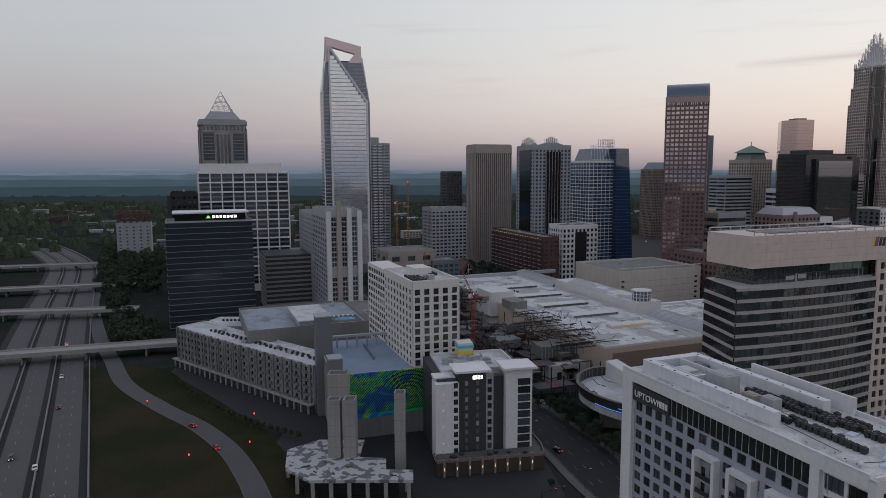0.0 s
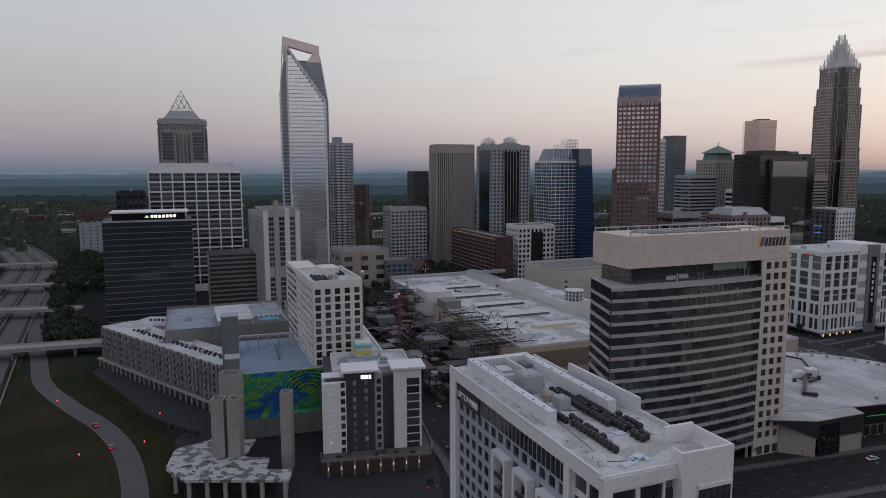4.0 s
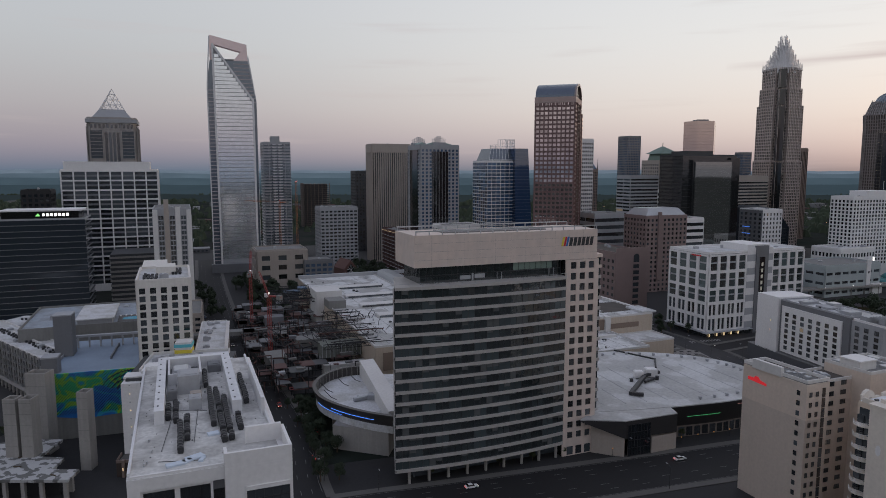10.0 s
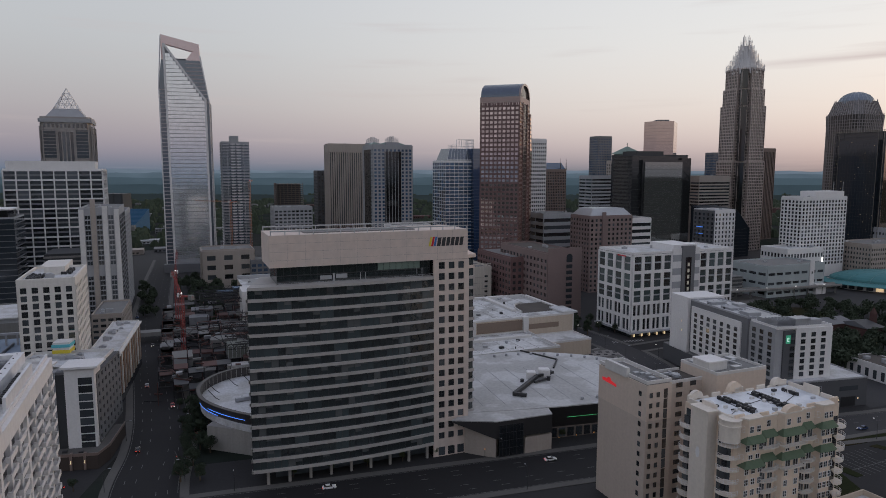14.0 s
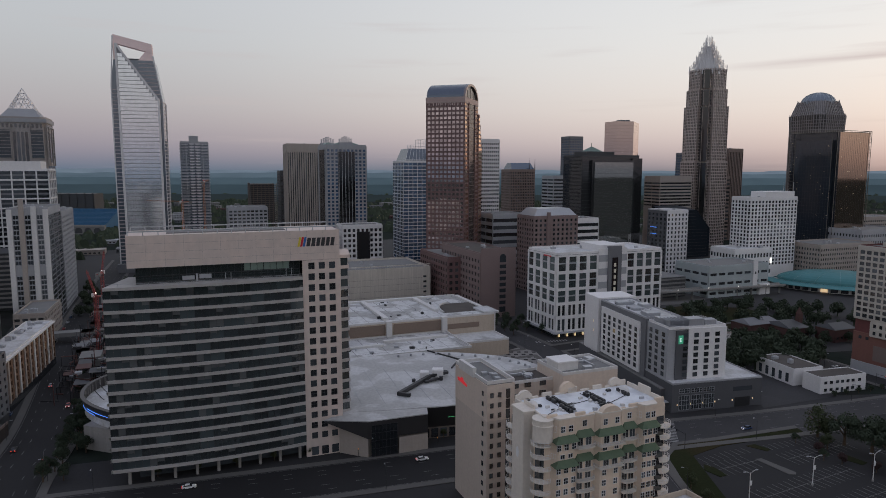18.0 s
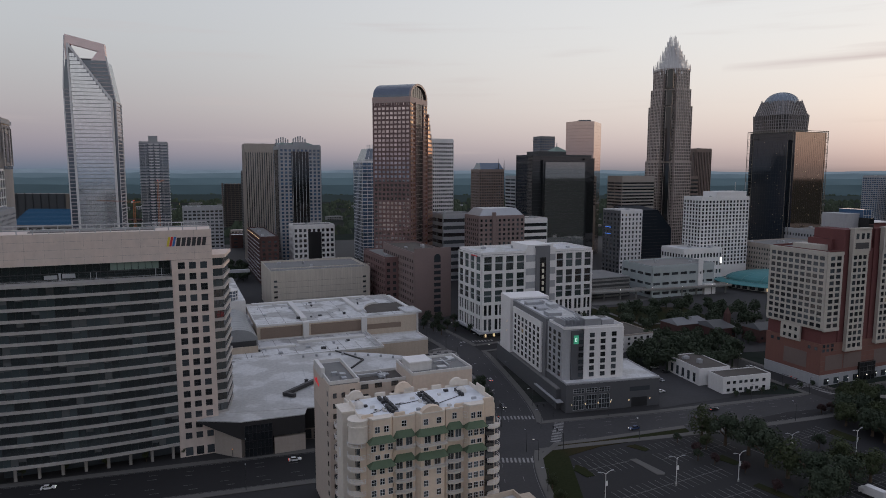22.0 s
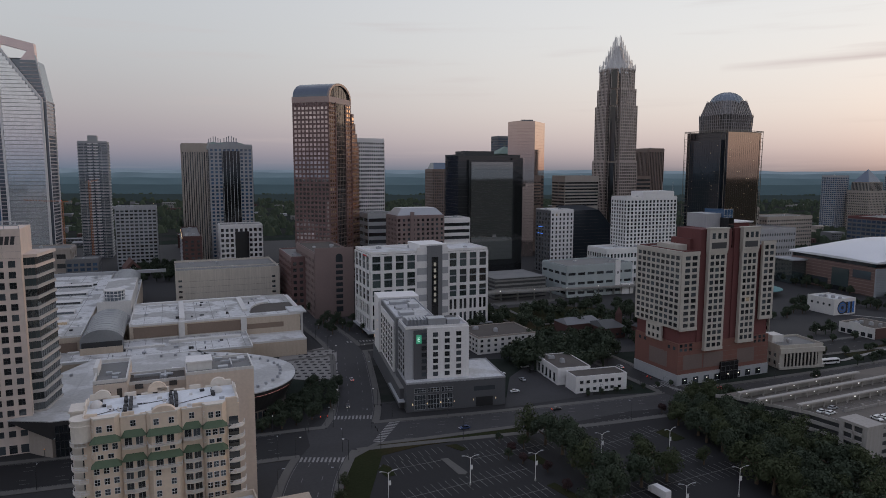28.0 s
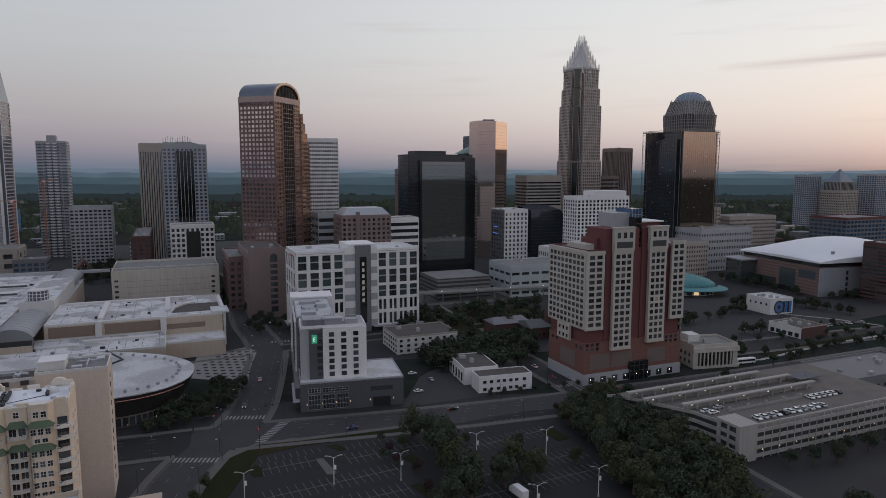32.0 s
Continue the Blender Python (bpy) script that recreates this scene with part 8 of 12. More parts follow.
    g = Geo()
    for u, v, sx, sy in ((32, 11, 5, 2.4), (40, 1.5, 3, 2), (41, 8, 6, 0.5), (44, 3, 0.5, 8), (46.5, 9, 2.4, 3.4), (39.5, 12, 2.4, 1.2), (15, 12, 8, 0.6), (24, 8, 0.5, 6)):
        g.chamfered(u, v, h + 0.6 if u > 30 else 40.6, u + sx, v + sy, h + 1.5 if u > 30 else 41.6, 0.1)
    part("roof_duct", g, STEEL, b, kind="stuff")
    g = Geo()
    g.box(3, -2.5, 0, 13.8, -0.1, 6)
    part("podium", g, DGREY, b)


pane_wide = pane_mesh("window", 2.3, 1.5, G_DARK, DMETAL, 2, 1)
slab_hotel()


# ---- cream flats with sage awnings and curved balconies ----
def cream_flats():
    b = thing("apartment_building", "cream stucco flats with sage awnings and curved balconies", "apartment block", 229.5, 162.1, 0, 22.6)
    w, d, h = 38.0, 17.0, 43.5
    pink = mat("warm_cream_stucco", (0.66, 0.54, 0.43), 0.8, var=0.08, streak=0.06)
    pale = mat("pale_cream_stucco", (0.66, 0.60, 0.53), 0.8, var=0.08, streak=0.06)
    g = Geo()
    g.box(0, 0, 0, w, d, h)
    part("wall", g, pink, b)
    # bays of the front: start, width, how far out, height over the roof
    bays = ((1.6, 7.0, 2.0, 0.9, "w"), (8.6, 6.0, 0.3, 0.1, "b"), (14.6, 8.7, 1.7, 0.5, "m"), (23.3, 5.0, 0.3, 0.1, "b"), (28.3, 6.3, 2.0, 0.9, "w"))
    win = pane_mesh("window", 1.35, 1.7, G_DARK, WHITE, 2, 2)
    low = pane_mesh("low_window", 1.4, 1.25, G_DARK, WHITE, 2, 1)
    door = pane_mesh("balcony_door", 1.8, 2.4, G_DARK, OFFW, 2, 1)
    # heights of the window sills, storey by storey
    sills = [4.0 + 2.9 * j for j in range(10)] + [34.0, 36.2, 41.0]

    def balcony(pts, z):
        g = Geo()
        g.prism(pts, z - 0.75, z - 0.5)
        floor = part("balcony_floor", g, pale, b)
        g = Geo()
        line = [Vector(p) for p in pts]
        ribbon(g, line, 0.04, -0.04, z + 0.42, 0.12)
        ribbon(g, line, 0.03, -0.03, z - 0.1, 0.08)
        for p, q in zip(pts, pts[1:]):
            m = max(2, round(math.hypot(q[0] - p[0], q[1] - p[1]) / 0.6))
            for k in range(m):
                x, y = p[0] + (q[0] - p[0]) * k / m, p[1] + (q[1] - p[1]) * k / m
                g.box(x - 0.03, y - 0.03, z - 0.5, x + 0.03, y + 0.03, z + 0.42)
        part("balcony_rail", g, OFFW, floor)

    for u, bw, o, up, kind in bays:
        # canted bay: slanting cheeks carry the end windows
        ca = 1.2
        plan = [(u, 0.0), (u + ca, -o), (u + bw - ca, -o), (u + bw, 0.0)] if kind != "b" else [(u, 0.0), (u, -o), (u + bw, -o), (u + bw, 0.0)]
        g = Geo()
        g.prism(plan, 0, h + up)
        part("bay", g, pink, b)
        g = Geo()
        g.prism([(x + (0.1 if x > u + bw / 2 else -0.1), y - 0.15 if y < -0.1 else 0.4) for x, y in plan], h + up, h + up + 0.35)
        part("bay_cap", g, pale, b)
        cheek = math.degrees(math.atan2(-o, ca))
        for j, z in enumerate(sills):
            pane = low if j == 10 else win
            if kind == "b":
                if j == 12:
                    part("window", win, None, b, at=pose(u + bw / 2 - 0.7, -o - 0.10, z))
                elif j != 10:
                    for q in (0.28, 0.72):
                        part("balcony_door", door, None, b, at=pose(u + bw * q - 0.9, -o - 0.10, z - 0.45))
                    balcony([(u + 0.1, -o), (u + 0.4, -o - 1.4), (u + bw / 2, -o - 1.9), (u + bw - 0.4, -o - 1.4), (u + bw - 0.1, -o)], z)
                continue
            if kind == "m" and j in (9, 11):
                for q in (0.34, 0.66):
                    part("balcony_door", door, None, b, at=pose(u + bw * q - 0.9, -o - 0.10, z - 0.4))
                balcony([(u + 0.1, -0.2), (u + 0.5, -o - 1.3), (u + bw - 0.5, -o - 1.3), (u + bw - 0.1, -0.2)], z)
                continue
            flat = bw - 2 * ca
            for q in ((0.12, 0.88) if kind == "m" or j in (10, 12) else (-0.22, 0.5, 1.22)):
                part("window", pane, None, b, at=pose(u + ca + 0.75 + (flat - 1.5) * q - 0.72, -o - 0.10, z))
            if kind == "w" and j in (10, 12):
                part("window", pane, None, b, at=pose(u + 0.12, -0.16, z, 0, 0, cheek))
        # hipped sage green roofs over two storeys, meeting in valleys
        for z in (32.0, 38.4):
            g = Geo()
            out, rise = o + 1.35, 1.75
            a0, a1 = u - 0.05, u + bw + 0.05
            hip = 1.6 if kind == "w" else 1.3
            g.add([(a0, -out + 0.5, z), (a0 + hip, -out, z + 0.1), (a1 - hip, -out, z + 0.1), (a1, -out + 0.5, z), (a1 - hip * 0.75, -o + 0.02, z + rise), (a0 + hip * 0.75, -o + 0.02, z + rise), (a0, 0.0, z), (a1, 0.0, z), (a0 + hip * 0.75, 0.0, z + rise), (a1 - hip * 0.75, 0.0, z + rise)],
                  [(1, 2, 4, 5), (0, 1, 5), (2, 3, 4), (6, 0, 5, 8), (3, 7, 9, 4), (5, 4, 9, 8), (7, 3, 2, 1, 0, 6)])
            part("awning", g, SAGE, b, "sage green hipped awning roof")
    # curved gables along the back
    for u in (3.5, 34.0):
        g = Geo()
        arc = [(u + 2.2 * math.cos(math.pi * i / 12), h + 0.6 + 2.1 * math.sin(math.pi * i / 12)) for i in range(13)]
        g.add([(x, d - 0.6, z) for x, z in arc] + [(x, d + 0.5, z) for x, z in arc], [tuple(reversed(range(13))), tuple(range(13, 26))] + [(i, i + 1, i + 14, i + 13) for i in range(12)])
        part("curved_gable", g, pale, b)
    # arched gable in the middle
    g = Geo()
    arc = [(18.95 + 2.9 * math.cos(math.pi * i / 12), h + 0.5 + 1.9 * math.sin(math.pi * i / 12)) for i in range(13)]
    g.add([(x, -1.75, z) for x, z in arc] + [(x, 0.1, z) for x, z in arc], [tuple(reversed(range(13))), tuple(range(13, 26))] + [(i, i + 1, i + 14, i + 13) for i in range(12)])
    part("arched_gable", g, pink, b)
    g = Geo()
    arc = [(17.5 + 2.6 * math.cos(math.pi * i / 12), h + 0.6 + 2.8 * math.sin(math.pi * i / 12)) for i in range(13)]
    g.add([(x, d - 0.5, z) for x, z in arc] + [(x, d + 0.6, z) for x, z in arc], [tuple(reversed(range(13))), tuple(range(13, 26))] + [(i, i + 1, i + 14, i + 13) for i in range(12)])
    part("arched_gable", g, pink, b)
    # round turret over the corner balconies
    g = Geo()
    g.cyl(-0.2, 1.0, 38.6, h + 0.6, 2.6, 18)
    g.cyl(-0.2, 1.0, h - 0.9, h - 0.5, 2.85, 18)
    g.cyl(-0.2, 1.0, h + 0.6, h + 1.0, 2.8, 18)
    part("corner_turret", g, pale, b)
    # rounded balcony stacks at both ends
    g = Geo()
    g.box(-0.08, 0.5, 1.5, 0.0, 4.8, 42)
    g.box(-0.08, 12.2, 1.5, 0.0, 16.4, 42)
    g.box(35.0, -0.08, 1.5, 37.8, 0.0, 38)
    part("corner_glazing", g, G_DARK, b, kind="stuff")
    g = Geo()
    g.cyl(0, 0, -0.05, 0.05, 1.0, 14)
    part("oval_light", g, WHITE, b, "pale oval ornament", at=pose(-3.22, 8.5, 33, 0, 90, 0) @ Matrix.Diagonal((1.5, 0.7, 1, 1)))
    for x, a0, yc in ((-0.2, 150, 1.2), (36.4, -125, 0.0), (-0.2, 110, 14.4)):
        for j in range(12):
            z = 2.6 + j * 3.2
            g = Geo()
            pts = [(x + 2.9 * math.cos(radians(a0 + k * 20)), yc + 2.9 * math.sin(radians(a0 + k * 20))) for k in range(8)]
            g.prism([(x, yc)] + pts, z - 0.3, z - 0.05)
            floor = part("balcony_floor", g, pale, b)
            g = Geo()
            ribbon(g, [Vector(p) for p in pts], 0.03, -0.03, z + 1.0, 0.09)
            ribbon(g, [Vector(p) for p in pts], 0.02, -0.02, z + 0.45, 0.05)
            for p in pts:
                g.box(p[0] - 0.04, p[1] - 0.04, z - 0.1, p[0] + 0.04, p[1] + 0.04, z + 0.95)
            part("balcony_rail", g, WHITE, floor)
            g = Geo()
            if x < 1:
                g.box(x - 0.35, yc + 0.4, z, x + 0.35, yc + 2.2, z + 2.2)
            else:
                g.box(x - 1.2, -0.2, z, x + 1.2, -0.09, z + 2.2)
            part("balcony_door", g, G_DARK, b)
    for j in range(12):
        z = 1.2 + j * 3.2
        for f, rz, x in (("l", 270, -0.02), ("r", 90, w + 0.02)):
            for v in (7, 12):
                part("window", win, None, b, at=pose(x + (0.08 if x > 0 else -0.08), v, z) @ pose(0, 0, 0, 0, 0, rz))
    # left flank tower with a small oval light
    g = Geo()
    g.box(-3.2, 5.5, 0, 0, 11.5, h + 1)
    part("flank_tower", g, pale, b)
    g = Geo()
    g.box(-3.5, 5.2, h + 1, 0.3, 11.8, h + 1.5)
    part("flank_cap", g, pale, b)
    # roof: white membrane between shaped parapets
    g = Geo()
    g.box(0.4, 0.4, h, w - 0.4, d - 0.4, h + 0.15)
    part("roof", g, mat("white_roof_membrane", (0.74, 0.76, 0.79), 0.6, var=0.16, scale=0.12, fine=1.0, tint=(0.55, 0.57, 0.60)), b, "stained white roof membrane")
    for k in range(9):
        u = 0.5 + k * 4.25
        for v in (0, d - 0.5):
            g = Geo()
            up = (1.9, 0.8, 1.4, 0.7)[k % 4]
            g.chamfered(u, v, h, u + 3.0, v + 0.5, h + up, 0.2)
            part("parapet", g, pale if v else pink, b)
    for v in (0.5, 6, 11):
        for x in (0, w - 0.4):
            g = Geo()
            g.chamfered(x, v, h, x + 0.4, v + 5, h + 1.4 + (v == 6) * 1.2, 0.15)
            part("parapet", g, pale, b)
    r = random.Random(2)
    unit = Geo()
    unit.chamfered(0, 0, 0, 0.85, 0.85, 0.95, 0.12)
    unit = unit.mesh("condenser", DMETAL, weld=True)
    for x0, y0, n in ((9.2, 3.0, 11), (10.4, 3.4, 10), (20.6, 3.0, 11), (21.8, 2.6, 11), (31.5, 8.0, 5)):
        for k in range(n):
            if r.random() > 0.1:
                part("condenser", unit, None, b, at=pose(x0 + r.uniform(-0.12, 0.12), y0 + k * 1.1 + r.uniform(-0.1, 0.1), h + 0.15, 0, 0, r.uniform(-4, 4)))
    for k in range(26):
        g = Geo()
        x, y = r.uniform(2, 35), r.uniform(1.5, 14.5)
        g.chamfered(x, y, h + 0.15, x + r.uniform(0.3, 1.5), y + r.uniform(0.3, 1.0), h + r.uniform(0.3, 1.0), 0.05)
        part("roof_box", g, r.choice((DMETAL, STEEL, OFFW, OFFW)), b)
    g = Geo()
    for x0, y0, x1, y1 in ((9, 2.5, 9.4, 15), (20.2, 2.4, 20.5, 15), (12, 8, 20, 9.5), (23, 5, 32, 9), (3, 4, 9, 7)):
        g.beam((x0, y0, h + 0.25), (x1, y1, h + 0.25), 0.14)
    part("roof_cable", g, DMETAL, b, kind="stuff")
    for x, y in ((2.5, 11), (33, 11.5)):
        g = Geo()
        for i in range(6):
            t0, t1 = math.pi * i / 12, math.pi * (i + 1) / 12
            g.cyl(x, y, h + 1.9 * math.sin(t0), h + 1.9 * math.sin(t1), 1.7 * math.cos(t0), 14, max(0.02, 1.7 * math.cos(t1)))
        part("roof_dome", g, OFFW, b, weld=True)
    g = Geo()
    g.box(40, -3, 0, 60, 18, 5.2)
    part("low_podium", g, CREAM, b)


cream_flats()
# low annexes at the foot of the flats
b = block("annex", "low pale annex with a flat parapet roof", "annex", 262, 150, 16, 16, 20, 26, CREAM)
roof(b, 16, 16, 20, ROOFW, CREAM, units=4, para=1.4)

# ---- white framed office with the striped core ----
def striped_office():
    w, d, h = 82.0, 36.0, 53.0
    b = block("office_building", "white framed office with striped panels and dark core strip", "office building", 276, 417.5, w, d, h, GRID, G_GREEN)
    rows = ((3.5, 13, 4), (13, 22, 3), (22, 31, 3), (31, 42, 3), (42, 53, 3))
    for z0, z1, n in rows:
        for f, u0, u1, nb in (("f", 0, 31, 4), ("f", 53, w, 4), ("l", 0, d, 4), ("r", 0, d, 4)):
            low = z0 < 20
            wall_grid(b, f, w, d, z0, z1, nb, 1, 0.70, 0.76 if low else 0.82, WHITE, G_DARK if low else G_TEAL, u0=u0, u1=u1, deep=0.7,
                      single=f in "fl", cols=2 if low else 3, rows=2 if low else 4)
            for k in range(nb if low else 0):
                g = Geo()
                c = u0 + (k + 0.5) * (u1 - u0) / nb
                fbox(g, f, w, d, c - 0.55, c + 0.55, z0 + 1.0, z1 - 1.0, 0.15, 0.6)
                part("centre_pier", g, WHITE, b)
            if not low:
                g = Geo()
                zc = z0 + (z1 - z0) * 0.53
                fbox(g, f, w, d, u0 + 0.4, u1 - 0.4, zc - 0.55, zc + 0.35, 0.18, 0.45)
                part("mid_spandrel", g, LGREY, b)
    for k in range(12):
        for u0, u1 in ((31, 38), (48.5, 53)):
            g = Geo()
            g.box(u0, -0.9, 3.5 + k * 4.4, u1, 0, 3.5 + (k + 1) * 4.4 - 0.03)
            part("stripe_panel", g, WHITE if k % 2 else LGREY, b)
    g = Geo()
    g.box(38, -1.6, 0, 48.5, 0, 57.5)
    part("dark_core", g, GREY, b, "dark grey core strip")
    g = Geo()
    g.box(41, -1.75, 6, 45.5, -1.61, 50)
    part("core_glazing", g, G_BLACK, b)
    for k in range(7):
        g = Geo()
        g.box(42.4, -1.85, 20 + k * 4, 44.0, -1.76, 22.4 + k * 4)
        part("lit_landing", g, glow("dim_warm_room", (0.50, 0.46, 0.38), 0.10) if k == 0 else bpy.data.materials["dim_warm_room"], b)
    g = Geo()
    g.box(34, 2, h, 53, 26, h + 5.0)
    part("plant_screen", g, WHITE, b)
    roof(b, w, d, h + 0.6, ROOFW, WHITE, para=1.2, units=5)
    g = Geo()
    g.box(-3, -3.5, 3.0, 36, 0, 3.6)
    g.box(50, -3.5, 3.0, w + 3, 0, 3.6)
    part("canopy", g, LGREY, b)
    g = Geo()
    g.box(-2.5, -0.2, 3.0, -0.7, d, 3.6)
    part("canopy", g, LGREY, b)
    for k in range(5):
        g = Geo()
        g.box(2 + k * 6, -0.9, 0.3, 3.0 + k * 6, -0.72, 2.9)
        part("lit_doorway", g, L_WARM, b)
    g = Geo()
    for k in range(6):
        g.box(-0.8, 6 + k * 1.5, 51.4, -0.72, 7.2 + k * 1.5, 52.3)
    part("red_sign_bar", g, REDP, b, kind="stuff")


striped_office()


# ---- grey and white hotel on a podium ----
def podium_hotel():
    b = thing("hotel", "grey and white hotel on a dark grey podium", "hotel", 305, 284.5, 0, 13.6)
    slate = mat("slate_grey_brick", (0.085, 0.087, 0.095), 0.8, var=0.15, fine=2.5)
    g = Geo()
    g.box(0, 0, 0, 46, 30, 12.8)
    part("podium", g, slate, b)
    roof(b, 46, 30, 13.0, ROOFW, LGREY, para=0.5, units=3)
    g = Geo()
    g.box(-2, 6, 0, 14, 90, 9.0)
    part("podium_wing", g, slate, b)
    g = Geo()
    g.box(-2, 6, 9.0, 14, 90, 9.4)
    part("podium_wing_roof", g, ROOFG, b)
    h = 36.5
    # front bar
    g = Geo()
    g.box(0.5, 6, 13, 9.5, 23, h)
    part("grey_corner", g, LGREY, b)
    g = Geo()
    g.box(4.5, 5.4, 13, 10.5, 6, h - 1)
    part("dark_panel", g, slate, b)
    g = Geo()
    g.box(10.5, 5.0, 13, 30, 22, h)
    part("white_block", g, WHITE, b)
    pane = pane_mesh("window", 2.3, 2.0, G_DARK, DMETAL, 2, 2)
    for j in range(7):
        z = 14.2 + j * 3.02
        for u in (13.2, 18.6, 24.0):
            part("window", pane, None, b, at=pose(u, 4.90, z))
        part("window", pane, None, b, at=pose(8.0, 5.30, z))
        for v in (8.5, 14, 19):
            part("window", pane, None, b, at=pose(0.40, v + 1.9, z) @ pose(0, 0, 0, 0, 0, 270))
        for u in (25, 14):
            part("window", pane, None, b, at=pose(30.1, 7 + (u - 14), z) @ pose(0, 0, 0, 0, 0, 90))
    g = Geo()
    g.box(5.6, 5.3, 29.5, 8.0, 5.4, 33.4)
    part("sign_panel", g, glow("green_sign_panel", (0.06, 0.38, 0.22), 0.35), b, "green lit sign panel")
    fc = bpy.data.curves.new("sign_letter", "FONT")
    fc.body, fc.size, fc.extrude = "E", 2.6, 0.03
    fc.materials.append(glow("pale_sign_letter", (0.7, 0.95, 0.85), 0.6))
    t = new("sign_letter", fc)
    t.parent = b
    t.matrix_local = pose(6.05, 5.24, 30.5, 90, 0, 0)
    # rear bar
    g = Geo()
    g.box(-0.5, 23, 9, 9.0, 68, h + 1.0)
    part("rear_bar", g, GREY, b)
    g = Geo()
    g.box(-1.2, 27, 10.5, -0.45, 66, h - 1.5)
    part("white_frame", g, WHITE, b)
    for j in range(7):
        z = 12.2 + j * 2.95
        for k in range(7):
            part("window", pane, None, b, at=pose(-1.30, 31.5 + k * 5.3, z) @ pose(0, 0, 0, 0, 0, 270))
    g = Geo()
    g.box(-2, 68, 9, 20, 84, h + 2.5)
    part("white_end", g, WHITE, b)
    for z in (20, 25):
        g = Geo()
        g.box(-2.1, 73, z, -2.0, 73.3, z + 1.0)
        part("wall_lamp", g, L_WARM, b)
    g = Geo()
    g.box(9, 23, 9, 18, 68, h - 2)
    part("rear_bar", g, LGREY, b)
    for j in range(7):
        g = Geo()
        g.box(18.0, 24, 12.2 + j * 3.2, 18.06, 67, 14.0 + j * 3.2)
        part("window_strip", g, G_DARK, b)
    roof(b, 29, 17, h + 0.1, ROOFW, WHITE, para=0.9, units=4, x0=0.8, y0=5.5, seed=3)
    roof(b, 18, 45, h + 1.1, ROOFW, LGREY, para=0.7, units=6, x0=-0.4, y0=23, seed=4)
    g = Geo()
    for k in range(7):
        g.box(2 + k * 1.7, 7.0, h + 1, 2.1 + k * 1.7, 15, h + 3.4)
    part("louvre", g, METAL, b)
    g = Geo()
    g.box(2, 10, h, 12, 20, h + 2.8)
    part("plant_box", g, METAL, b)
    # roof clutter: screens, ducts, condensers and a walkway
    r = random.Random(17)
    for x0, y0, sx, sy, sz, m in ((11.5, 7.0, 8, 5.5, 3.0, METAL), (20.5, 8.0, 6, 4, 2.0, LGREY), (14, 14, 5, 4, 1.6, STEEL), (22, 15, 5, 5, 1.2, DMETAL), (2, 26, 7, 6, 2.2, METAL), (3, 40, 6, 8, 1.5, LGREY), (10, 44, 5, 5, 2.4, STEEL), (2, 54, 8, 4, 1.8, METAL)):
        g = Geo()
        g.chamfered(x0, y0, h + 0.4, x0 + sx, y0 + sy, h + 0.8 + sz, 0.15)
        for k in range(int(sx)):
            g.box(x0 + 0.3 + k, y0 - 0.06, h + 0.7, x0 + 0.75 + k, y0 - 0.005, h + 0.5 + sz)
        part("rooftop_unit", g, m, b)
    for k in range(18):
        x, y = (r.uniform(2, 28), r.uniform(7, 21)) if k < 9 else (r.uniform(0.5, 16), r.uniform(24, 66))
        g = Geo()
        g.chamfered(x, y, h + 0.5, x + r.uniform(0.6, 1.3), y + r.uniform(0.6, 1.3), h + 0.9 + r.uniform(0.4, 1.2), 0.08)
        part("condenser", g, r.choice((DMETAL, METAL, STEEL)), b)
    g = Geo()
    g.beam((2, 24, h + 1.4), (15, 66, h + 1.4), 0.5)
    g.beam((20, 12, h + 0.9), (28, 20, h + 0.9), 0.4)
    part("roof_duct", g, STEEL, b)
    # podium front: tall windows and a drive-in
    for k in range(3):
        g = Geo()
        u = 3.5 + k * 6.2
        g.box(u, -0.08, 1.0, u + 5.2, -0.02, 7.5)
        g.box(u, -0.08, 8.6, u + 5.2, -0.02, 10.6)
        part("shop_window", g, G_DARK, b)
        gm = Geo()
        for z0, z1, n in ((1.0, 7.5, 3), (8.6, 10.6, 2)):
            for i in range(5):
                gm.box(u + i * 1.3 - 0.06, -0.16, z0, u + i * 1.3 + 0.06, -0.08, z1)
            for i in range(n + 1):
                gm.box(u, -0.15, z0 + (z1 - z0) * i / n - 0.06, u + 5.2, -0.09, z0 + (z1 - z0) * i / n + 0.06)
        part("glazing_bar", gm, LGREY, b)
    g = Geo()
    g.box(32, -0.1, 0.2, 40, -0.02, 4.6)
    part("drive_in", g, BLACK, b)
    g = Geo()
    g.box(31, -0.09, 7.6, 41, -0.02, 9.6)
    part("shop_window", g, G_DARK, b)
    for u in (2.6, 9.2, 15.4, 21.6, 30.6, 41.2):
        g = Geo()
        g.box(u, -0.25, 3.2, u + 0.3, -0.02, 3.9)
        part("wall_lamp", g, L_WARM, b)
    g = Geo()
    g.box(-3.2, 2, 4.0, -0.2, 30, 4.4)
    part("canopy", g, LGREY, b)


podium_hotel()


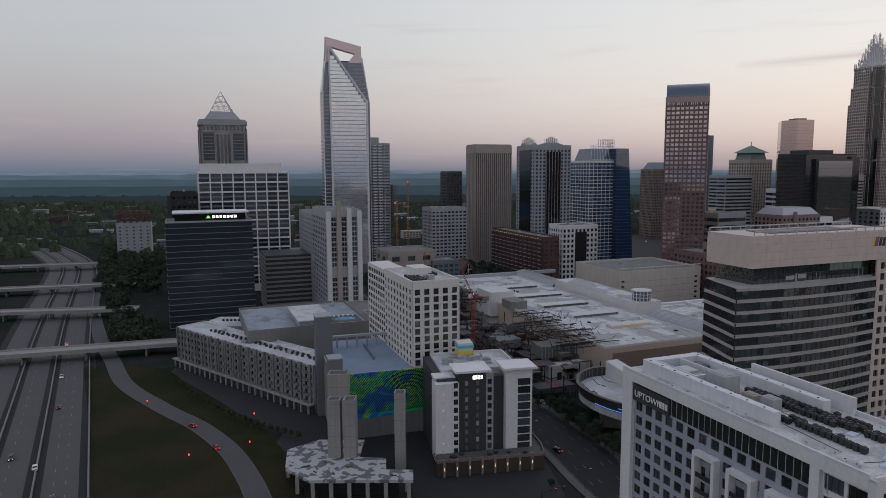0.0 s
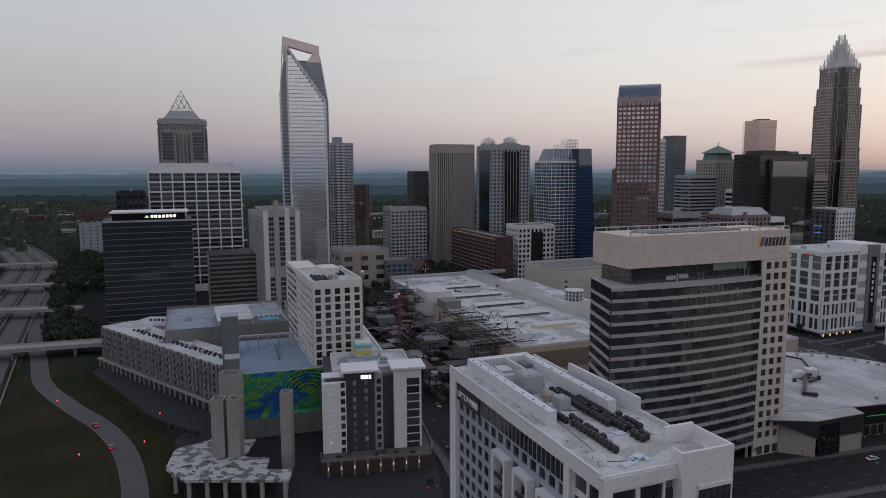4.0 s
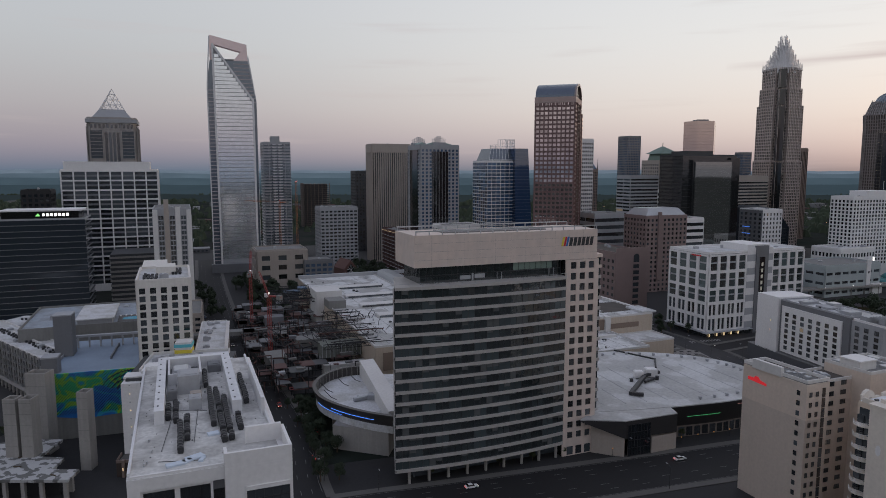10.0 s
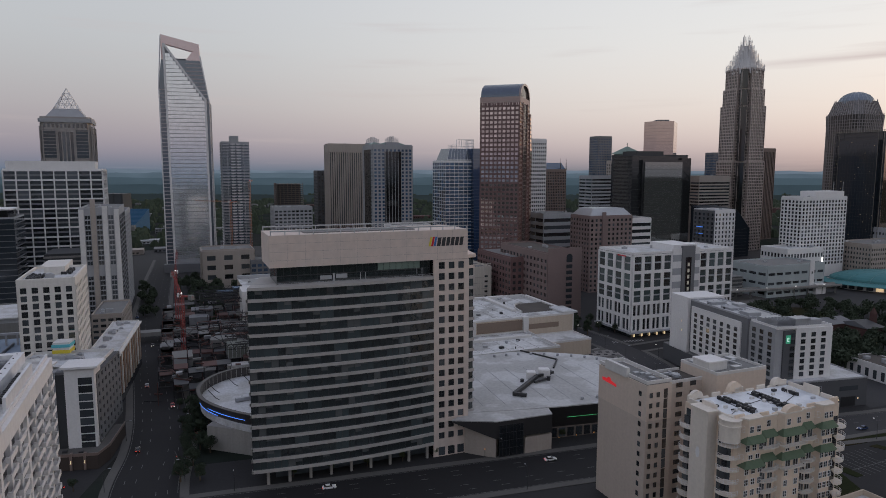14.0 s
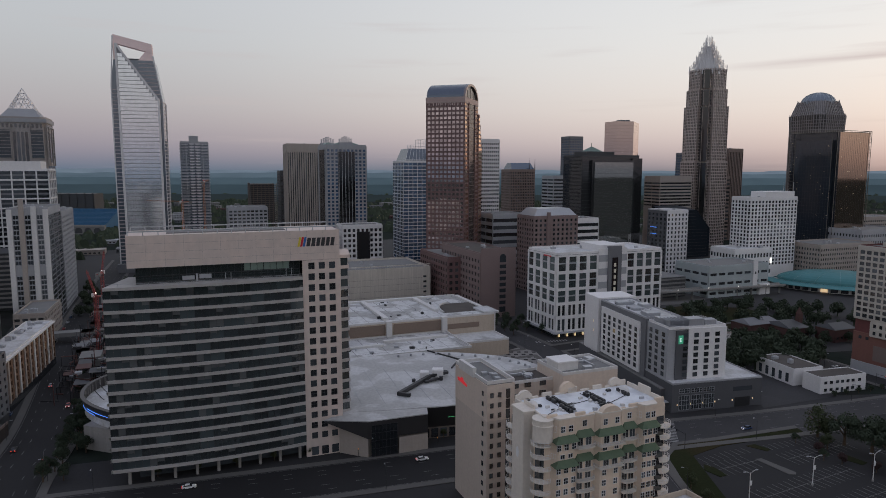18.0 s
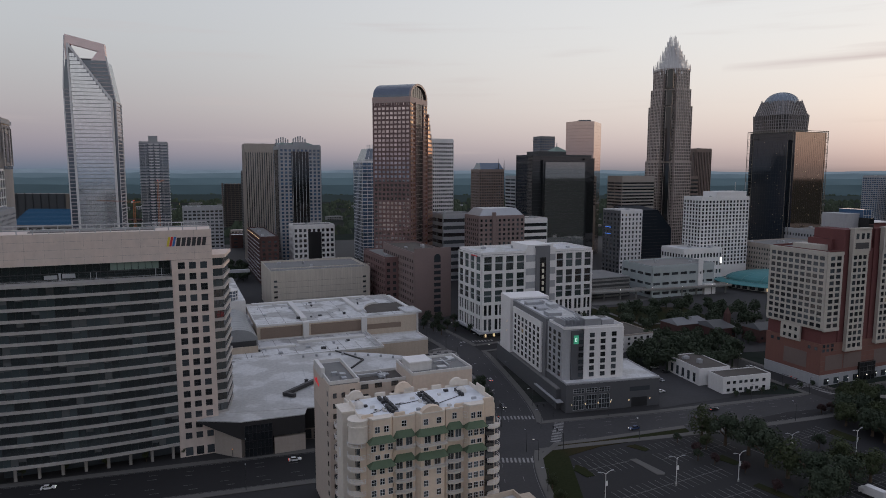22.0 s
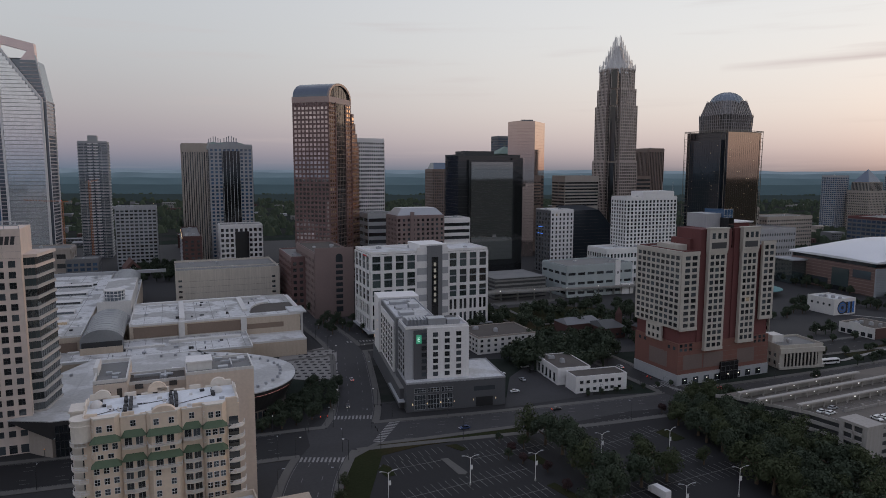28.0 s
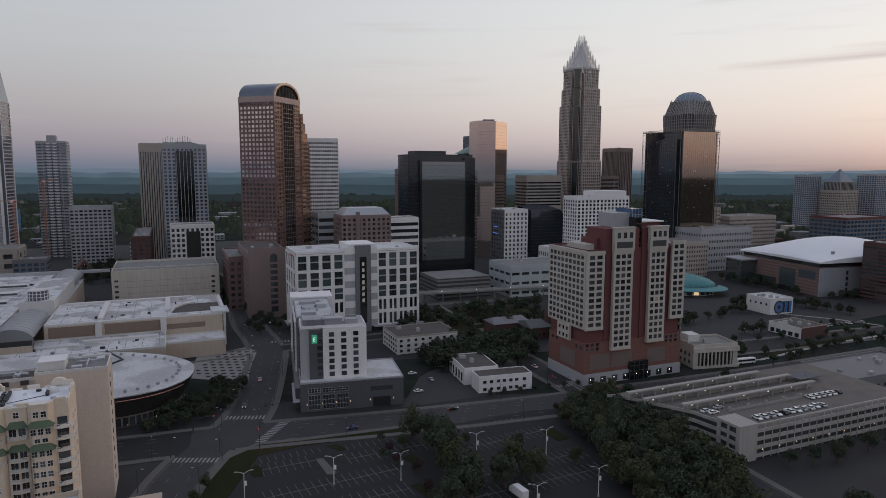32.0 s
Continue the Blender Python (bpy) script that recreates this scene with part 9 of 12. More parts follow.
# ---- red and cream tower ----
def red_tower():
    w, d = 62.0, 34.0
    b = thing("apartment_tower", "red and cream tower with a terracotta base", "apartment block", 437.6, 321.0, 0, GRID)
    b.scale = (0.967, 0.967, 1.01)
    cream = mat("cream_grid_wall", (0.45, 0.415, 0.37), 0.75, var=0.08, streak=0.05)
    g = Geo()
    g.box(0, 0, 5.5, w, d, 21)
    part("terracotta_base", g, ORANGE, b)
    g = Geo()
    g.box(-0.4, -0.4, 0, w + 0.4, d, 5.5)
    part("stone_base", g, LGREY, b)
    g = Geo()
    g.box(1, 1, 21, w - 1, d, 66)
    part("red_body", g, REDST, b)
    for u0, u1, h in ((13.5, 31, 77), (36, 50, 77)):
        g = Geo()
        g.box(u0 - 1.5, 0.5, 16, u1 + 1.5, 18, h)
        part("red_shaft", g, REDST, b)
    g = Geo()
    g.box(31.5, 2.0, 5, 35.0, 18, 82)
    part("glazed_slot", g, G_BLACK, b)
    g = Geo()
    for k in range(23):
        g.box(31.5, 1.9, 6 + k * 3.3, 35.0, 2.0, 6.5 + k * 3.3)
    part("slot_band", g, BRICK, b)
    # cream corner block wrapping the left edge, and three hung panels
    for name, u0, u1, z0, z1, nb, nf, out in (("f", 0, 10.5, 28, 66.5, 2, 12, 1.0), ("f", 15.5, 27.5, 17, 66.5, 3, 15, 1.8), ("f", 38, 49, 19, 66.5, 3, 14, 1.8), ("f", 53, 62, 30, 70, 2, 12, 1.4)):
        g = Geo()
        fbox(g, "f", w, d, u0, u1, z0, z1, 0, out - 0.3)
        part("panel_core", g, cream, b)
        wall_grid(b, "f", w, d, z0 + 0.8, z1 - 1.5, nb, nf, 0.72, 0.64, cream, G_DARK, u0=u0, u1=u1, ml=0.8, mr=0.8, deep=0.3, single=True, cols=2, o=out - 0.3)
        g = Geo()
        fbox(g, "f", w, d, u0 - 0.15, u1 + 0.15, z1 - 1.5, z1, 0, out + 0.15)
        fbox(g, "f", w, d, u0 - 0.15, u1 + 0.15, z0 - 0.5, z0 + 0.8, 0, out + 0.12)
        part("panel_edge", g, cream, b, kind="stuff")
    g = Geo()
    fbox(g, "l", w, d, 0, d + 1.0, 28, 66.5, 0, 0.7)
    part("panel_core", g, cream, b)
    wall_grid(b, "l", w, d, 28.8, 65.0, 9, 12, 0.72, 0.64, cream, G_DARK, u0=0, u1=d + 0.7, ml=0.8, mr=0.8, deep=0.3, single=True, cols=1, o=0.7)
    g = Geo()
    fbox(g, "l", w, d, -0.1, d + 1.1, 65.0, 66.8, 0, 1.15)
    part("panel_edge", g, cream, b, kind="stuff")
    g = Geo()
    fbox(g, "l", w, d, 10, 22, 20, 28, 0, 0.9)
    part("panel_core", g, cream, b)
    wall_grid(b, "l", w, d, 20.3, 27.8, 3, 2, 0.5, 0.5, cream, G_DARK, u0=10, u1=22, ml=0.8, mr=0.8, deep=0.3, single=True, cols=1, o=0.9)
    wall_grid(b, "r", w, d, 22, 66, 8, 12, 0.5, 0.55, cream, G_DARK, deep=0.4)
    # heads of the two tall panels: three small windows over a wide louvre
    for u0, u1 in ((15.2, 27.8), (37.7, 49.3)):
        g = Geo()
        fbox(g, "f", w, d, u0, u1, 66.5, 77.2, 0, 2.3)
        head = part("panel_head", g, cream, b)
        g = Geo()
        fbox(g, "f", w, d, u0 + 1.4, u1 - 1.4, 67.6, 70.6, 2.3, 2.36)
        part("louvre", g, DGREY, head)
        for k in range(3):
            g = Geo()
            c = u0 + 1.6 + k * (u1 - u0 - 5.0) / 2
            fbox(g, "f", w, d, c, c + 2.0, 72.4, 75.2, 2.3, 2.36)
            part("window", g, G_DARK, head)
        g = Geo()
        fbox(g, "f", w, d, u0 - 0.3, u1 + 0.3, 77.2, 77.8, -0.5, 2.6)
        part("cap", g, cream, head)
    # thin shadow-gap courses on the red walls and base
    for z in range(22, 66, 4):
        g = Geo()
        fbox(g, "f", w, d, 11, w - 9.5, z, z + 0.12, -1.0, -0.96)
        part("course", g, BRICK, b)
    # roof houses
    for u0, v0, u1, v1, z0, z1, m in ((10, 6, 16, 20, 66, 72, REDST), (22, 8, 32, 22, 77, 84, LGREY), (38, 6, 50, 20, 77, 79, REDST), (4, 8, 12, 24, 66, 69, cream)):
        g = Geo()
        g.box(u0, v0, z0, u1, v1, z1)
        part("roof_house", g, m, b)
    g = Geo()
    g.box(32, 6, 77, 38, 20, 86)
    part("glass_lantern", g, G_BLUE, b, "blue-green glazed lantern")
    g = Geo()
    for k in range(4):
        g.box(32 + k * 2 - 0.08, 5.9, 77, 32 + k * 2 + 0.08, 6.0, 86)
        g.box(32, 5.88, 77 + k * 3, 38, 6.0, 77.2 + k * 3)
    part("lantern_bar", g, STEEL, b, kind="stuff")
    g = Geo()
    g.box(37, 5, 79.2, 52, 21, 79.8)
    part("roof_slab", g, WHITE, b)
    roof(b, w - 2, d - 1, 66.2, ROOFG, REDST, para=0.9, units=5, x0=1, y0=1)
    # base panels and lit shops
    for u0, u1 in ((3.5, 16), (17, 30), (40, 52)):
        g = Geo()
        g.box(u0, -0.12, 7.5, u1, -0.02, 15)
        part("base_panel", g, mat("brown_grey_panel", (0.16, 0.12, 0.11), 0.7), b) if u0 == 3.5 else part("base_panel", g, bpy.data.materials["brown_grey_panel"], b)
    g = Geo()
    for z in (17.0, 19.2):
        for u in (1.0, 4.0, 7.2, 51.5, 54.6, 57.8):
            g.box(u, -0.1, z, u + 1.7, -0.02, z + 1.5)
    for v in (2, 6, 25, 29):
        g.box(-0.1, v, 17.6, -0.02, v + 1.7, 19.2)
    part("base_window", g, G_DARK, b, kind="stuff")
    g = Geo()
    for k in range(5):
        g.box(0.0, -0.16, 7.6 + k * 2.4, w, -0.125, 7.72 + k * 2.4)
    g.box(-0.1, 8, 7.5, -0.02, 22, 15.5)
    part("base_course", g, bpy.data.materials["brown_grey_panel"], b, kind="stuff")
    g = Geo()
    g.box(28, -1.2, 0, 40, 0, 9.5)
    part("entrance", g, G_BLACK, b)
    g = Geo()
    for u in (28, 31, 34, 37, 39.8):
        g.box(u, -1.35, 0, u + 0.2, -1.2, 9.5)
    for z in (4.4, 7.0, 9.3):
        g.box(28, -1.34, z, 40, -1.21, z + 0.2)
    part("entrance_bar", g, DGREY, b, kind="stuff")
    for k in range(8):
        g = Geo()
        g.box(3 + k * 7.2, -0.5, 0.5, 6.5 + k * 7.2, -0.42, 3.6)
        part("shop_window", g, G_DARK, b)
        g = Geo()
        g.cyl(2 + k * 7.2, -3.5, 3.5, 3.9, 0.22, 8)
        lamp = part("lit_globe", g, L_WHITE, b)
        g = Geo()
        g.cyl(2 + k * 7.2, -3.5, 0.1, 3.5, 0.06, 6)
        part("lamp_post", g, DMETAL, lamp)


red_tower()

# ---- low white two-storey office, older hall, brick houses, bank ----
b = block("office_building", "low white two-storey office with a brown gravel roof", "office building", 385, 309.5, 27.5, 11, 8, 15.6, WHITE)
win = pane_mesh("window", 1.7, 1.4, G_DARK, DMETAL, 3, 1)
for u in (2.2, 5.6, 9.2, 15.5, 18.6, 22.6):
    for z in (1.1, 4.7):
        part("window", win, None, b, at=pose(u, -0.10, z))
part("window", win, None, b, at=pose(12.2, -0.1, 4.7))
g = Geo()
g.box(12.4, -0.08, 0, 13.8, 0.0, 2.4)
part("door", g, G_DARK, b)
roof(b, 27.5, 11, 8, ROOFB, WHITE, para=0.3)
b = block("office_building", "white rear wing with a brown gravel roof", "office building", 378.5, 322, 18, 26, 8.4, 15.6, WHITE)
roof(b, 18, 26, 8.4, ROOFB, WHITE, para=0.3, units=2)
for k in range(5):
    g = Geo()
    g.box(-0.06, 3 + k * 4.6, 1, 0.0, 5 + k * 4.6, 5.5)
    part("window", g, G_DARK, b)
b = block("office_building", "older cream three-storey office with paired windows", "office building", 342, 377, 38, 28, 10, GRID, OFFW)
for k in range(8):
    for z in (1.2, 4.2, 7.2):
        part("window", win, None, b, at=pose(1.6 + k * 4.5, -0.1, z))
for k in range(6):
    for z in (1.2, 4.2, 7.2):
        part("window", win, None, b, at=pose(-0.1, 3 + k * 4.3, z) @ pose(0, 0, 0, 0, 0, 270))
roof(b, 38, 28, 10, ROOFB, TAN, para=0.5, units=2)
for x, y, w, d, h, lab, m in ((402, 420, 26, 16, 7.5, "low red brick hall with a metal roof", GREY), (424, 412, 16, 22, 7, "red brick church house with a dark slate roof", DGREY), (448, 405, 18, 14, 8, "red brick house beside the church", DGREY)):
    b = block("house", lab, "house", x, y, w, d, h, GRID, BRICK)
    g = Geo()
    g.add([(-0.5, -0.5, h), (w + 0.5, -0.5, h), (w + 0.5, d + 0.5, h), (-0.5, d + 0.5, h), (2, d / 2, h + 3.0), (w - 2, d / 2, h + 3.0)],
          [(0, 1, 5, 4), (1, 2, 5), (2, 3, 4, 5), (3, 0, 4), (0, 3, 2, 1)])
    part("roof", g, m, b)
    for k in range(int(w / 4)):
        part("window", win, None, b, at=pose(1.5 + k * 3.8, -0.1, 2))
g = Geo()
g.box(0, 0, 0, 3, 3, 14)
g.prism([(0, 0), (3, 0), (3, 3), (0, 3)], 14, 18, 0, [(1.4, 1.4), (1.6, 1.4), (1.6, 1.6), (1.4, 1.6)])
solo("church_tower", g, BRICK, "small red brick church tower with a pointed cap", "church tower", at=pose(436, 425, 0, 0, 0, GRID))
stone = mat("cream_bank_stone", (0.43, 0.40, 0.355), 0.8, var=0.14, streak=0.12)
b = block("bank", "cream stone bank with a row of tall columns", "bank", 503, 349, 27, 20, 12, 12, stone)
for k in range(9):
    g = Geo()
    g.cyl(4 + k * 2.3, -0.6, 1.2, 8.8, 0.45, 10)
    part("column", g, stone, b)
g = Geo()
g.box(-0.4, -1.2, 8.8, 27.4, 0.1, 11.4)
g.box(-0.4, -1.3, 0, 27.4, 0.1, 1.2)
part("entablature", g, stone, b)
g = Geo()
g.box(3, -0.06, 1.2, 24, -0.01, 8.8)
part("dark_recess", g, G_DARK, b)
for k in range(4):
    for z in (2, 6):
        g = Geo()
        g.box(-0.06, 3 + k * 4, z, 0, 4.4 + k * 4, z + 2)
        part("window", g, G_DARK, b)
roof(b, 27, 20, 12, ROOFG, stone, units=2)
g = Geo()
g.box(3, 10, 12, 10, 18, 16)
part("roof_house", g, OFFW, b)


# ---- parking garage with lamp-lined roof walls ----
GAR_TURN = 23


def garage():
    b = thing("car_park", "pale concrete parking garage with lamp-lined roof canopies", "car park", 478.5, 231, 0, GAR_TURN)
    pale = mat("pale_garage_concrete", (0.345, 0.325, 0.305), 0.85, var=0.15, streak=0.15)
    deckm = mat("tan_roof_deck", (0.145, 0.130, 0.116), 0.9, var=0.25, scale=0.12, fine=0.8, tint=(0.11, 0.10, 0.09))
    plan = [(6, 3), (100, 3), (100, 57), (-20, 57), (-16, 54), (-1, 27), (1, 15), (6, 15)]
    g = Geo()
    g.prism(plan, 10.6, 11.0)
    part("roof_deck", g, deckm, b, "tan worn roof deck")
    # dark solid put inside for the shade of the open parking levels
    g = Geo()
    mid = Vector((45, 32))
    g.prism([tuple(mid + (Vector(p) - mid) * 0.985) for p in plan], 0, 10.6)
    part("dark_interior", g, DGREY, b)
    n = len(plan)
    for z in (0.6, 3.8, 7.0, 10.2):
        for i in range(n):
            if i in (1, 2):
                continue
            p, q = Vector(plan[i]), Vector(plan[(i + 1) % n])
            t = (q - p).normalized()
            m = Vector((t.y, -t.x)) * 0.3
            g = Geo()
            g.prism([tuple(p), tuple(p + m), tuple(q + m), tuple(q)], z, z + (1.5 if z < 10 else 1.3))
            part("spandrel", g, pale, b)
    for k in range(24):
        g = Geo()
        g.box(6 + k * 4 - 0.2, 2.55, 0, 6 + k * 4 + 0.2, 2.7, 13.2)
        part("pier", g, pale, b)
    g = Geo()
    g.box(6, 2.4, 13.2, 100, 3.0, 13.8)
    part("top_beam", g, pale, b)
    # three canopies: beams on posts, a low wall set back under each
    for u0, u1, v in ((-5, 70, 29), (-15, 68, 40), (-16, 59, 49)):
        g = Geo()
        g.box(u0, v - 0.9, 13.6, u1, v + 0.9, 14.3)
        part("canopy_beam", g, pale, b)
        for k in range(int((u1 - u0) / 7) + 1):
            g = Geo()
            g.box(u0 + 0.6 + k * 7, v - 0.3, 11.0, u0 + 1.1 + k * 7, v + 0.3, 13.6)
            part("canopy_post", g, pale, b)
        g = Geo()
        g.box(u0 + 4, v + 1.2, 11.0, u1, v + 1.5, 12.7)
        part("ramp_wall", g, CONC, b)
        for k in range(int((u1 - u0) / 14)):
            g = Geo()
            g.box(u0 + 4 + k * 14, v - 0.95, 13.3, u0 + 4.35 + k * 14, v - 0.75, 13.58)
            part("canopy_lamp", g, L_WHITE, b)
    # ramp well, its shade laid on the deck as a dark strip, and its kerb
    g = Geo()
    g.box(12, 21.4, 11.0, 52, 21.7, 12.0)
    part("ramp_wall", g, CONC, b)
    g = Geo()
    g.box(12, 21.7, 11.02, 52, 23.2, 11.04)
    part("ramp_slot", g, DGREY, b, "flat dark strip for the shaded ramp gap")
    for k in range(5):
        g = Geo()
        g.box(12 + k * 10, 21.2, 11.0, 13 + k * 10, 22.0, 13.0)
        part("ramp_post", g, CONC, b)
    g = Geo()
    for k in range(16):
        g.box(14 + k * 2.8, 24.0, 11.0, 14.1 + k * 2.8, 28.5, 11.012)
        g.box(14 + k * 2.8, 8.8, 11.0, 14.1 + k * 2.8, 14.0, 11.012)
    part("stall_line", g, PAINT, b, kind="stuff")
    # stair block at the corner
    g = Geo()
    for x0, y0, x1, y1 in ((-3, 2.2, 6, 3.2), (-3, 12, 6, 13), (5, 3.2, 6, 12)):
        g.box(x0, y0, 0, x1, y1, 13.8)
    for z in (0, 3.2, 6.4, 9.6):
        g.box(-3, 3.2, z, 5, 12, z + 1.2)
    g.box(-3.2, 2.0, 13.2, 6.2, 13.2, 14.2)
    for y in (3.2, 7.2, 11.2):
        g.box(-3, y, 0, -2.4, y + 0.8, 13.4)
    part("stair_block", g, pale, b, kind="stuff")
    # dark box fills the stairwell in place of the shade behind its openings
    g = Geo()
    g.box(-2.2, 3.3, 0, 4.8, 11.9, 13.1)
    part("dark_stair", g, DGREY, b)
    g = Geo()
    for i in range(6):
        g.box(68 + i * 2.4, 34, 13.2, 70.3 + i * 2.4, 43, 13.35)
    part("solar_panel", g, mat("dark_solar_cell", (0.018, 0.026, 0.055), 0.45, var=0.15, spec=0.25), b, "dark blue solar panel array", kind="stuff")
    g = Geo()
    for u in (69, 81):
        for v in (35, 42):
            g.box(u, v, 11, u + 0.3, v + 0.3, 13.2)
    part("panel_post", g, STEEL, b, kind="stuff")
    for k in range(10):
        g = Geo()
        g.box(9 + k * 9, 2.4, 3.4, 9.4 + k * 9, 2.55, 3.8)
        part("wall_lamp", g, L_WARM, b)


garage()


# ---- arena ----
def arena():
    b = thing("arena", "large brick and metal arena under a white curved roof", "arena", 687, 553, 0, 15)
    w, d, h = 130, 92, 27
    brick = mat("brown_arena_brick", (0.185, 0.118, 0.105), 0.85, var=0.15, fine=2)
    metal = mat("ribbed_grey_metal", (0.46, 0.49, 0.53), 0.4, 0.5, var=0.08, streak=0.1)
    g = Geo()
    g.box(0.3, 0.3, 0, w, d, h + 2)
    part("wall", g, brick, b)
    # brick side towards the street
    for k in range(9):
        g = Geo()
        fbox(g, "l", w, d, 0, d, 1 + k * 2.8, 1.5 + k * 2.8, 0, 0.12)
        part("brick_band", g, mat("pale_brick_band", (0.27, 0.20, 0.18), 0.85) if k == 0 else bpy.data.materials["pale_brick_band"], b)
    for u0, u1, z0, z1, m in ((26, 44, 4, 20, G_TEAL), (48, 72, 2, 9, G_DARK), (74, 88, 16, 23, G_DARK), (4, 22, 14, 21, G_DARK), (28, 46, 0, 4, G_DARK)):
        g = Geo()
        fbox(g, "l", w, d, d - u1, d - u0, z0, z1, 0, 0.35)
        part("glazing", g, m, b)
    # ribbed metal front
    g = Geo()
    g.box(0, -1.2, 0, 46, 0.2, h - 3)
    part("metal_front", g, metal, b)
    for k in range(16):
        g = Geo()
        g.box(0, -1.35, 1.2 + k * 1.45, 46, -1.2, 1.35 + k * 1.45)
        part("metal_rib", g, LGREY, b)
    for k in range(4):
        g = Geo()
        g.box(27, -1.45, 3 + k * 5, 29, -1.2, 6.5 + k * 5)
        part("window", g, G_DARK, b)
    g = Geo()
    g.box(46, -0.6, 0, w, 0.2, h - 6)
    part("glass_front", g, G_TEAL, b)
    # dark clerestory and the roof shell
    g = Geo()
    g.box(0.1, 0.1, h - 2, w - 1, d - 1, h + 2)
    part("clerestory", g, G_NAVY, b)
    n, m = 26, 12
    up, lo = Geo(), Geo()

    def pt(a, c):
        u, v = a / n, c / m
        s, q = math.sin(math.pi * u) ** 0.8, math.sin(math.pi * min(1.0, 0.10 + v * 0.8))
        return (-2 + (w + 4) * u, -2.5 + (d + 5) * v, h + 2.0 + 16.0 * (0.10 + 0.90 * s) * q)
    for i in range(n):
        for j in range(m):
            up.quad(pt(i, j), pt(i + 1, j), pt(i + 1, j + 1), pt(i, j + 1))
    for i in range(n):
        for j in (0, m):
            p, q = pt(i, j), pt(i + 1, j)
            up.quad((p[0], p[1], h + 1.4), (q[0], q[1], h + 1.4), q, p)
    for j in range(m):
        for i in (0, n):
            p, q = pt(i, j), pt(i, j + 1)
            up.quad((p[0], p[1], h + 1.4), (q[0], q[1], h + 1.4), q, p)
    part("roof", up, mat("bright_white_roof", (0.72, 0.72, 0.74), 0.5, var=0.06), b, weld=True)
    for u, v in ((20, 8), (60, 6)):
        g = Geo()
        g.box(u, v, h + 6, u + 3, v + 1.2, h + 10)
        part("roof_unit", g, LGREY, b)
    # side lobby
    g = Geo()
    g.box(-16, 74, 0, 0, 96, 22)
    part("side_lobby", g, G_TEAL, b)
    g = Geo()
    g.box(-18, 72, 22, 0.1, 98, 23.2)
    part("lobby_roof", g, LGREY, b)


arena()
# low pavilion, painted block and other low buildings on the right
b = block("warehouse", "small pale block with a round painted blue mural", "warehouse", 611, 482, 22, 23, 11, 20, OFFW)
roof(b, 22, 23, 11, ROOFW, OFFW, units=4)
for k, m in enumerate((BLACK, BLUEP, GREY, BLUEP, BLACK)):
    g = Geo()
    g.cyl(0, 0, 0.02 + 0.02 * k, 0.03 + 0.02 * k, 5.0 - 0.9 * k, 24)
    part("mural_ring", g, m, b, "round blue and black painted mural" if k == 0 else "", at=pose(8.5, 0, 5.3, 90, 0, 0))
for k in range(4):
    g = Geo()
    g.box(12 + k * 2.2, -0.06 - 0.01 * k, 1.0, 14 + k * 2.2, 0, 9.6)
    part("mural_stripe", g, BLUEP if k % 2 else BLACK, b)
for k in range(4):
    g = Geo()
    g.box(-0.06, 3 + k * 5, 6.5, 0, 4.6 + k * 5, 8.2)
    part("window", g, G_DARK, b)
b = block("shop", "low cream shop with a brick end and stepped parapet", "shop", 596, 412, 24, 24, 6.5, 24, TAN)
roof(b, 24, 24, 6.5, ROOFB, TAN, para=0.6, units=4)
g = Geo()
g.box(0, -0.3, 0, 24, -0.02, 6.8)
part("brick_end", g, BRICK, b)
g = Geo()
g.add([(-0.3, v, z) for v, z in ((0, 0), (24, 0), (24, 7), (19, 7), (16, 8.6), (11, 8.6), (8, 7), (0, 7))] + [(-0.02, v, z) for v, z in ((0, 0), (24, 0), (24, 7), (19, 7), (16, 8.6), (11, 8.6), (8, 7), (0, 7))],
      [tuple(range(7, -1, -1)), tuple(range(8, 16))] + [(i, (i + 1) % 8, (i + 1) % 8 + 8, i + 8) for i in range(8)])
part("stepped_parapet", g, OFFW, b)
for k in range(5):
    g = Geo()
    g.box(-0.36, 1.5 + k * 4.5, 0.6, -0.3, 4.5 + k * 4.5, 3.2)
    part("shop_window", g, G_DARK, b)
b = thing("transit_hall", "broad transit hall under a domed teal metal roof", "market hall", 561, 591, 0, -30)
g = Geo()
g.prism([(50 * math.cos(2 * math.pi * i / 40), 25 * math.sin(2 * math.pi * i / 40)) for i in range(40)], 0, 6.4)
part("wall", g, OFFW, b)
for i in range(40):
    t0, t1 = 2 * math.pi * (i + 0.15) / 40, 2 * math.pi * (i + 0.85) / 40
    g = Geo()
    g.quad((50.2 * math.cos(t0), 25.2 * math.sin(t0), 0.5), (50.2 * math.cos(t1), 25.2 * math.sin(t1), 0.5), (50.2 * math.cos(t1), 25.2 * math.sin(t1), 4.6), (50.2 * math.cos(t0), 25.2 * math.sin(t0), 4.6))
    part("shop_window", g, G_DARK if i % 7 else L_WARM, b)
g = Geo()
for i in range(48):
    t0, t1 = 2 * math.pi * i / 48, 2 * math.pi * (i + 1) / 48
    for (ra, rb, za), (rc, rd, zc) in (((61, 34, 5.2), (53, 27, 7.4)), ((61, 34, 4.8), (61, 34, 5.2))):
        g.quad((ra * math.cos(t0), rb * math.sin(t0), za), (ra * math.cos(t1), rb * math.sin(t1), za), (rc * math.cos(t1), rd * math.sin(t1), zc), (rc * math.cos(t0), rd * math.sin(t0), zc))
part("eave", g, TEAL, b, "teal skirt roof round the hall", weld=True)
g = Geo()
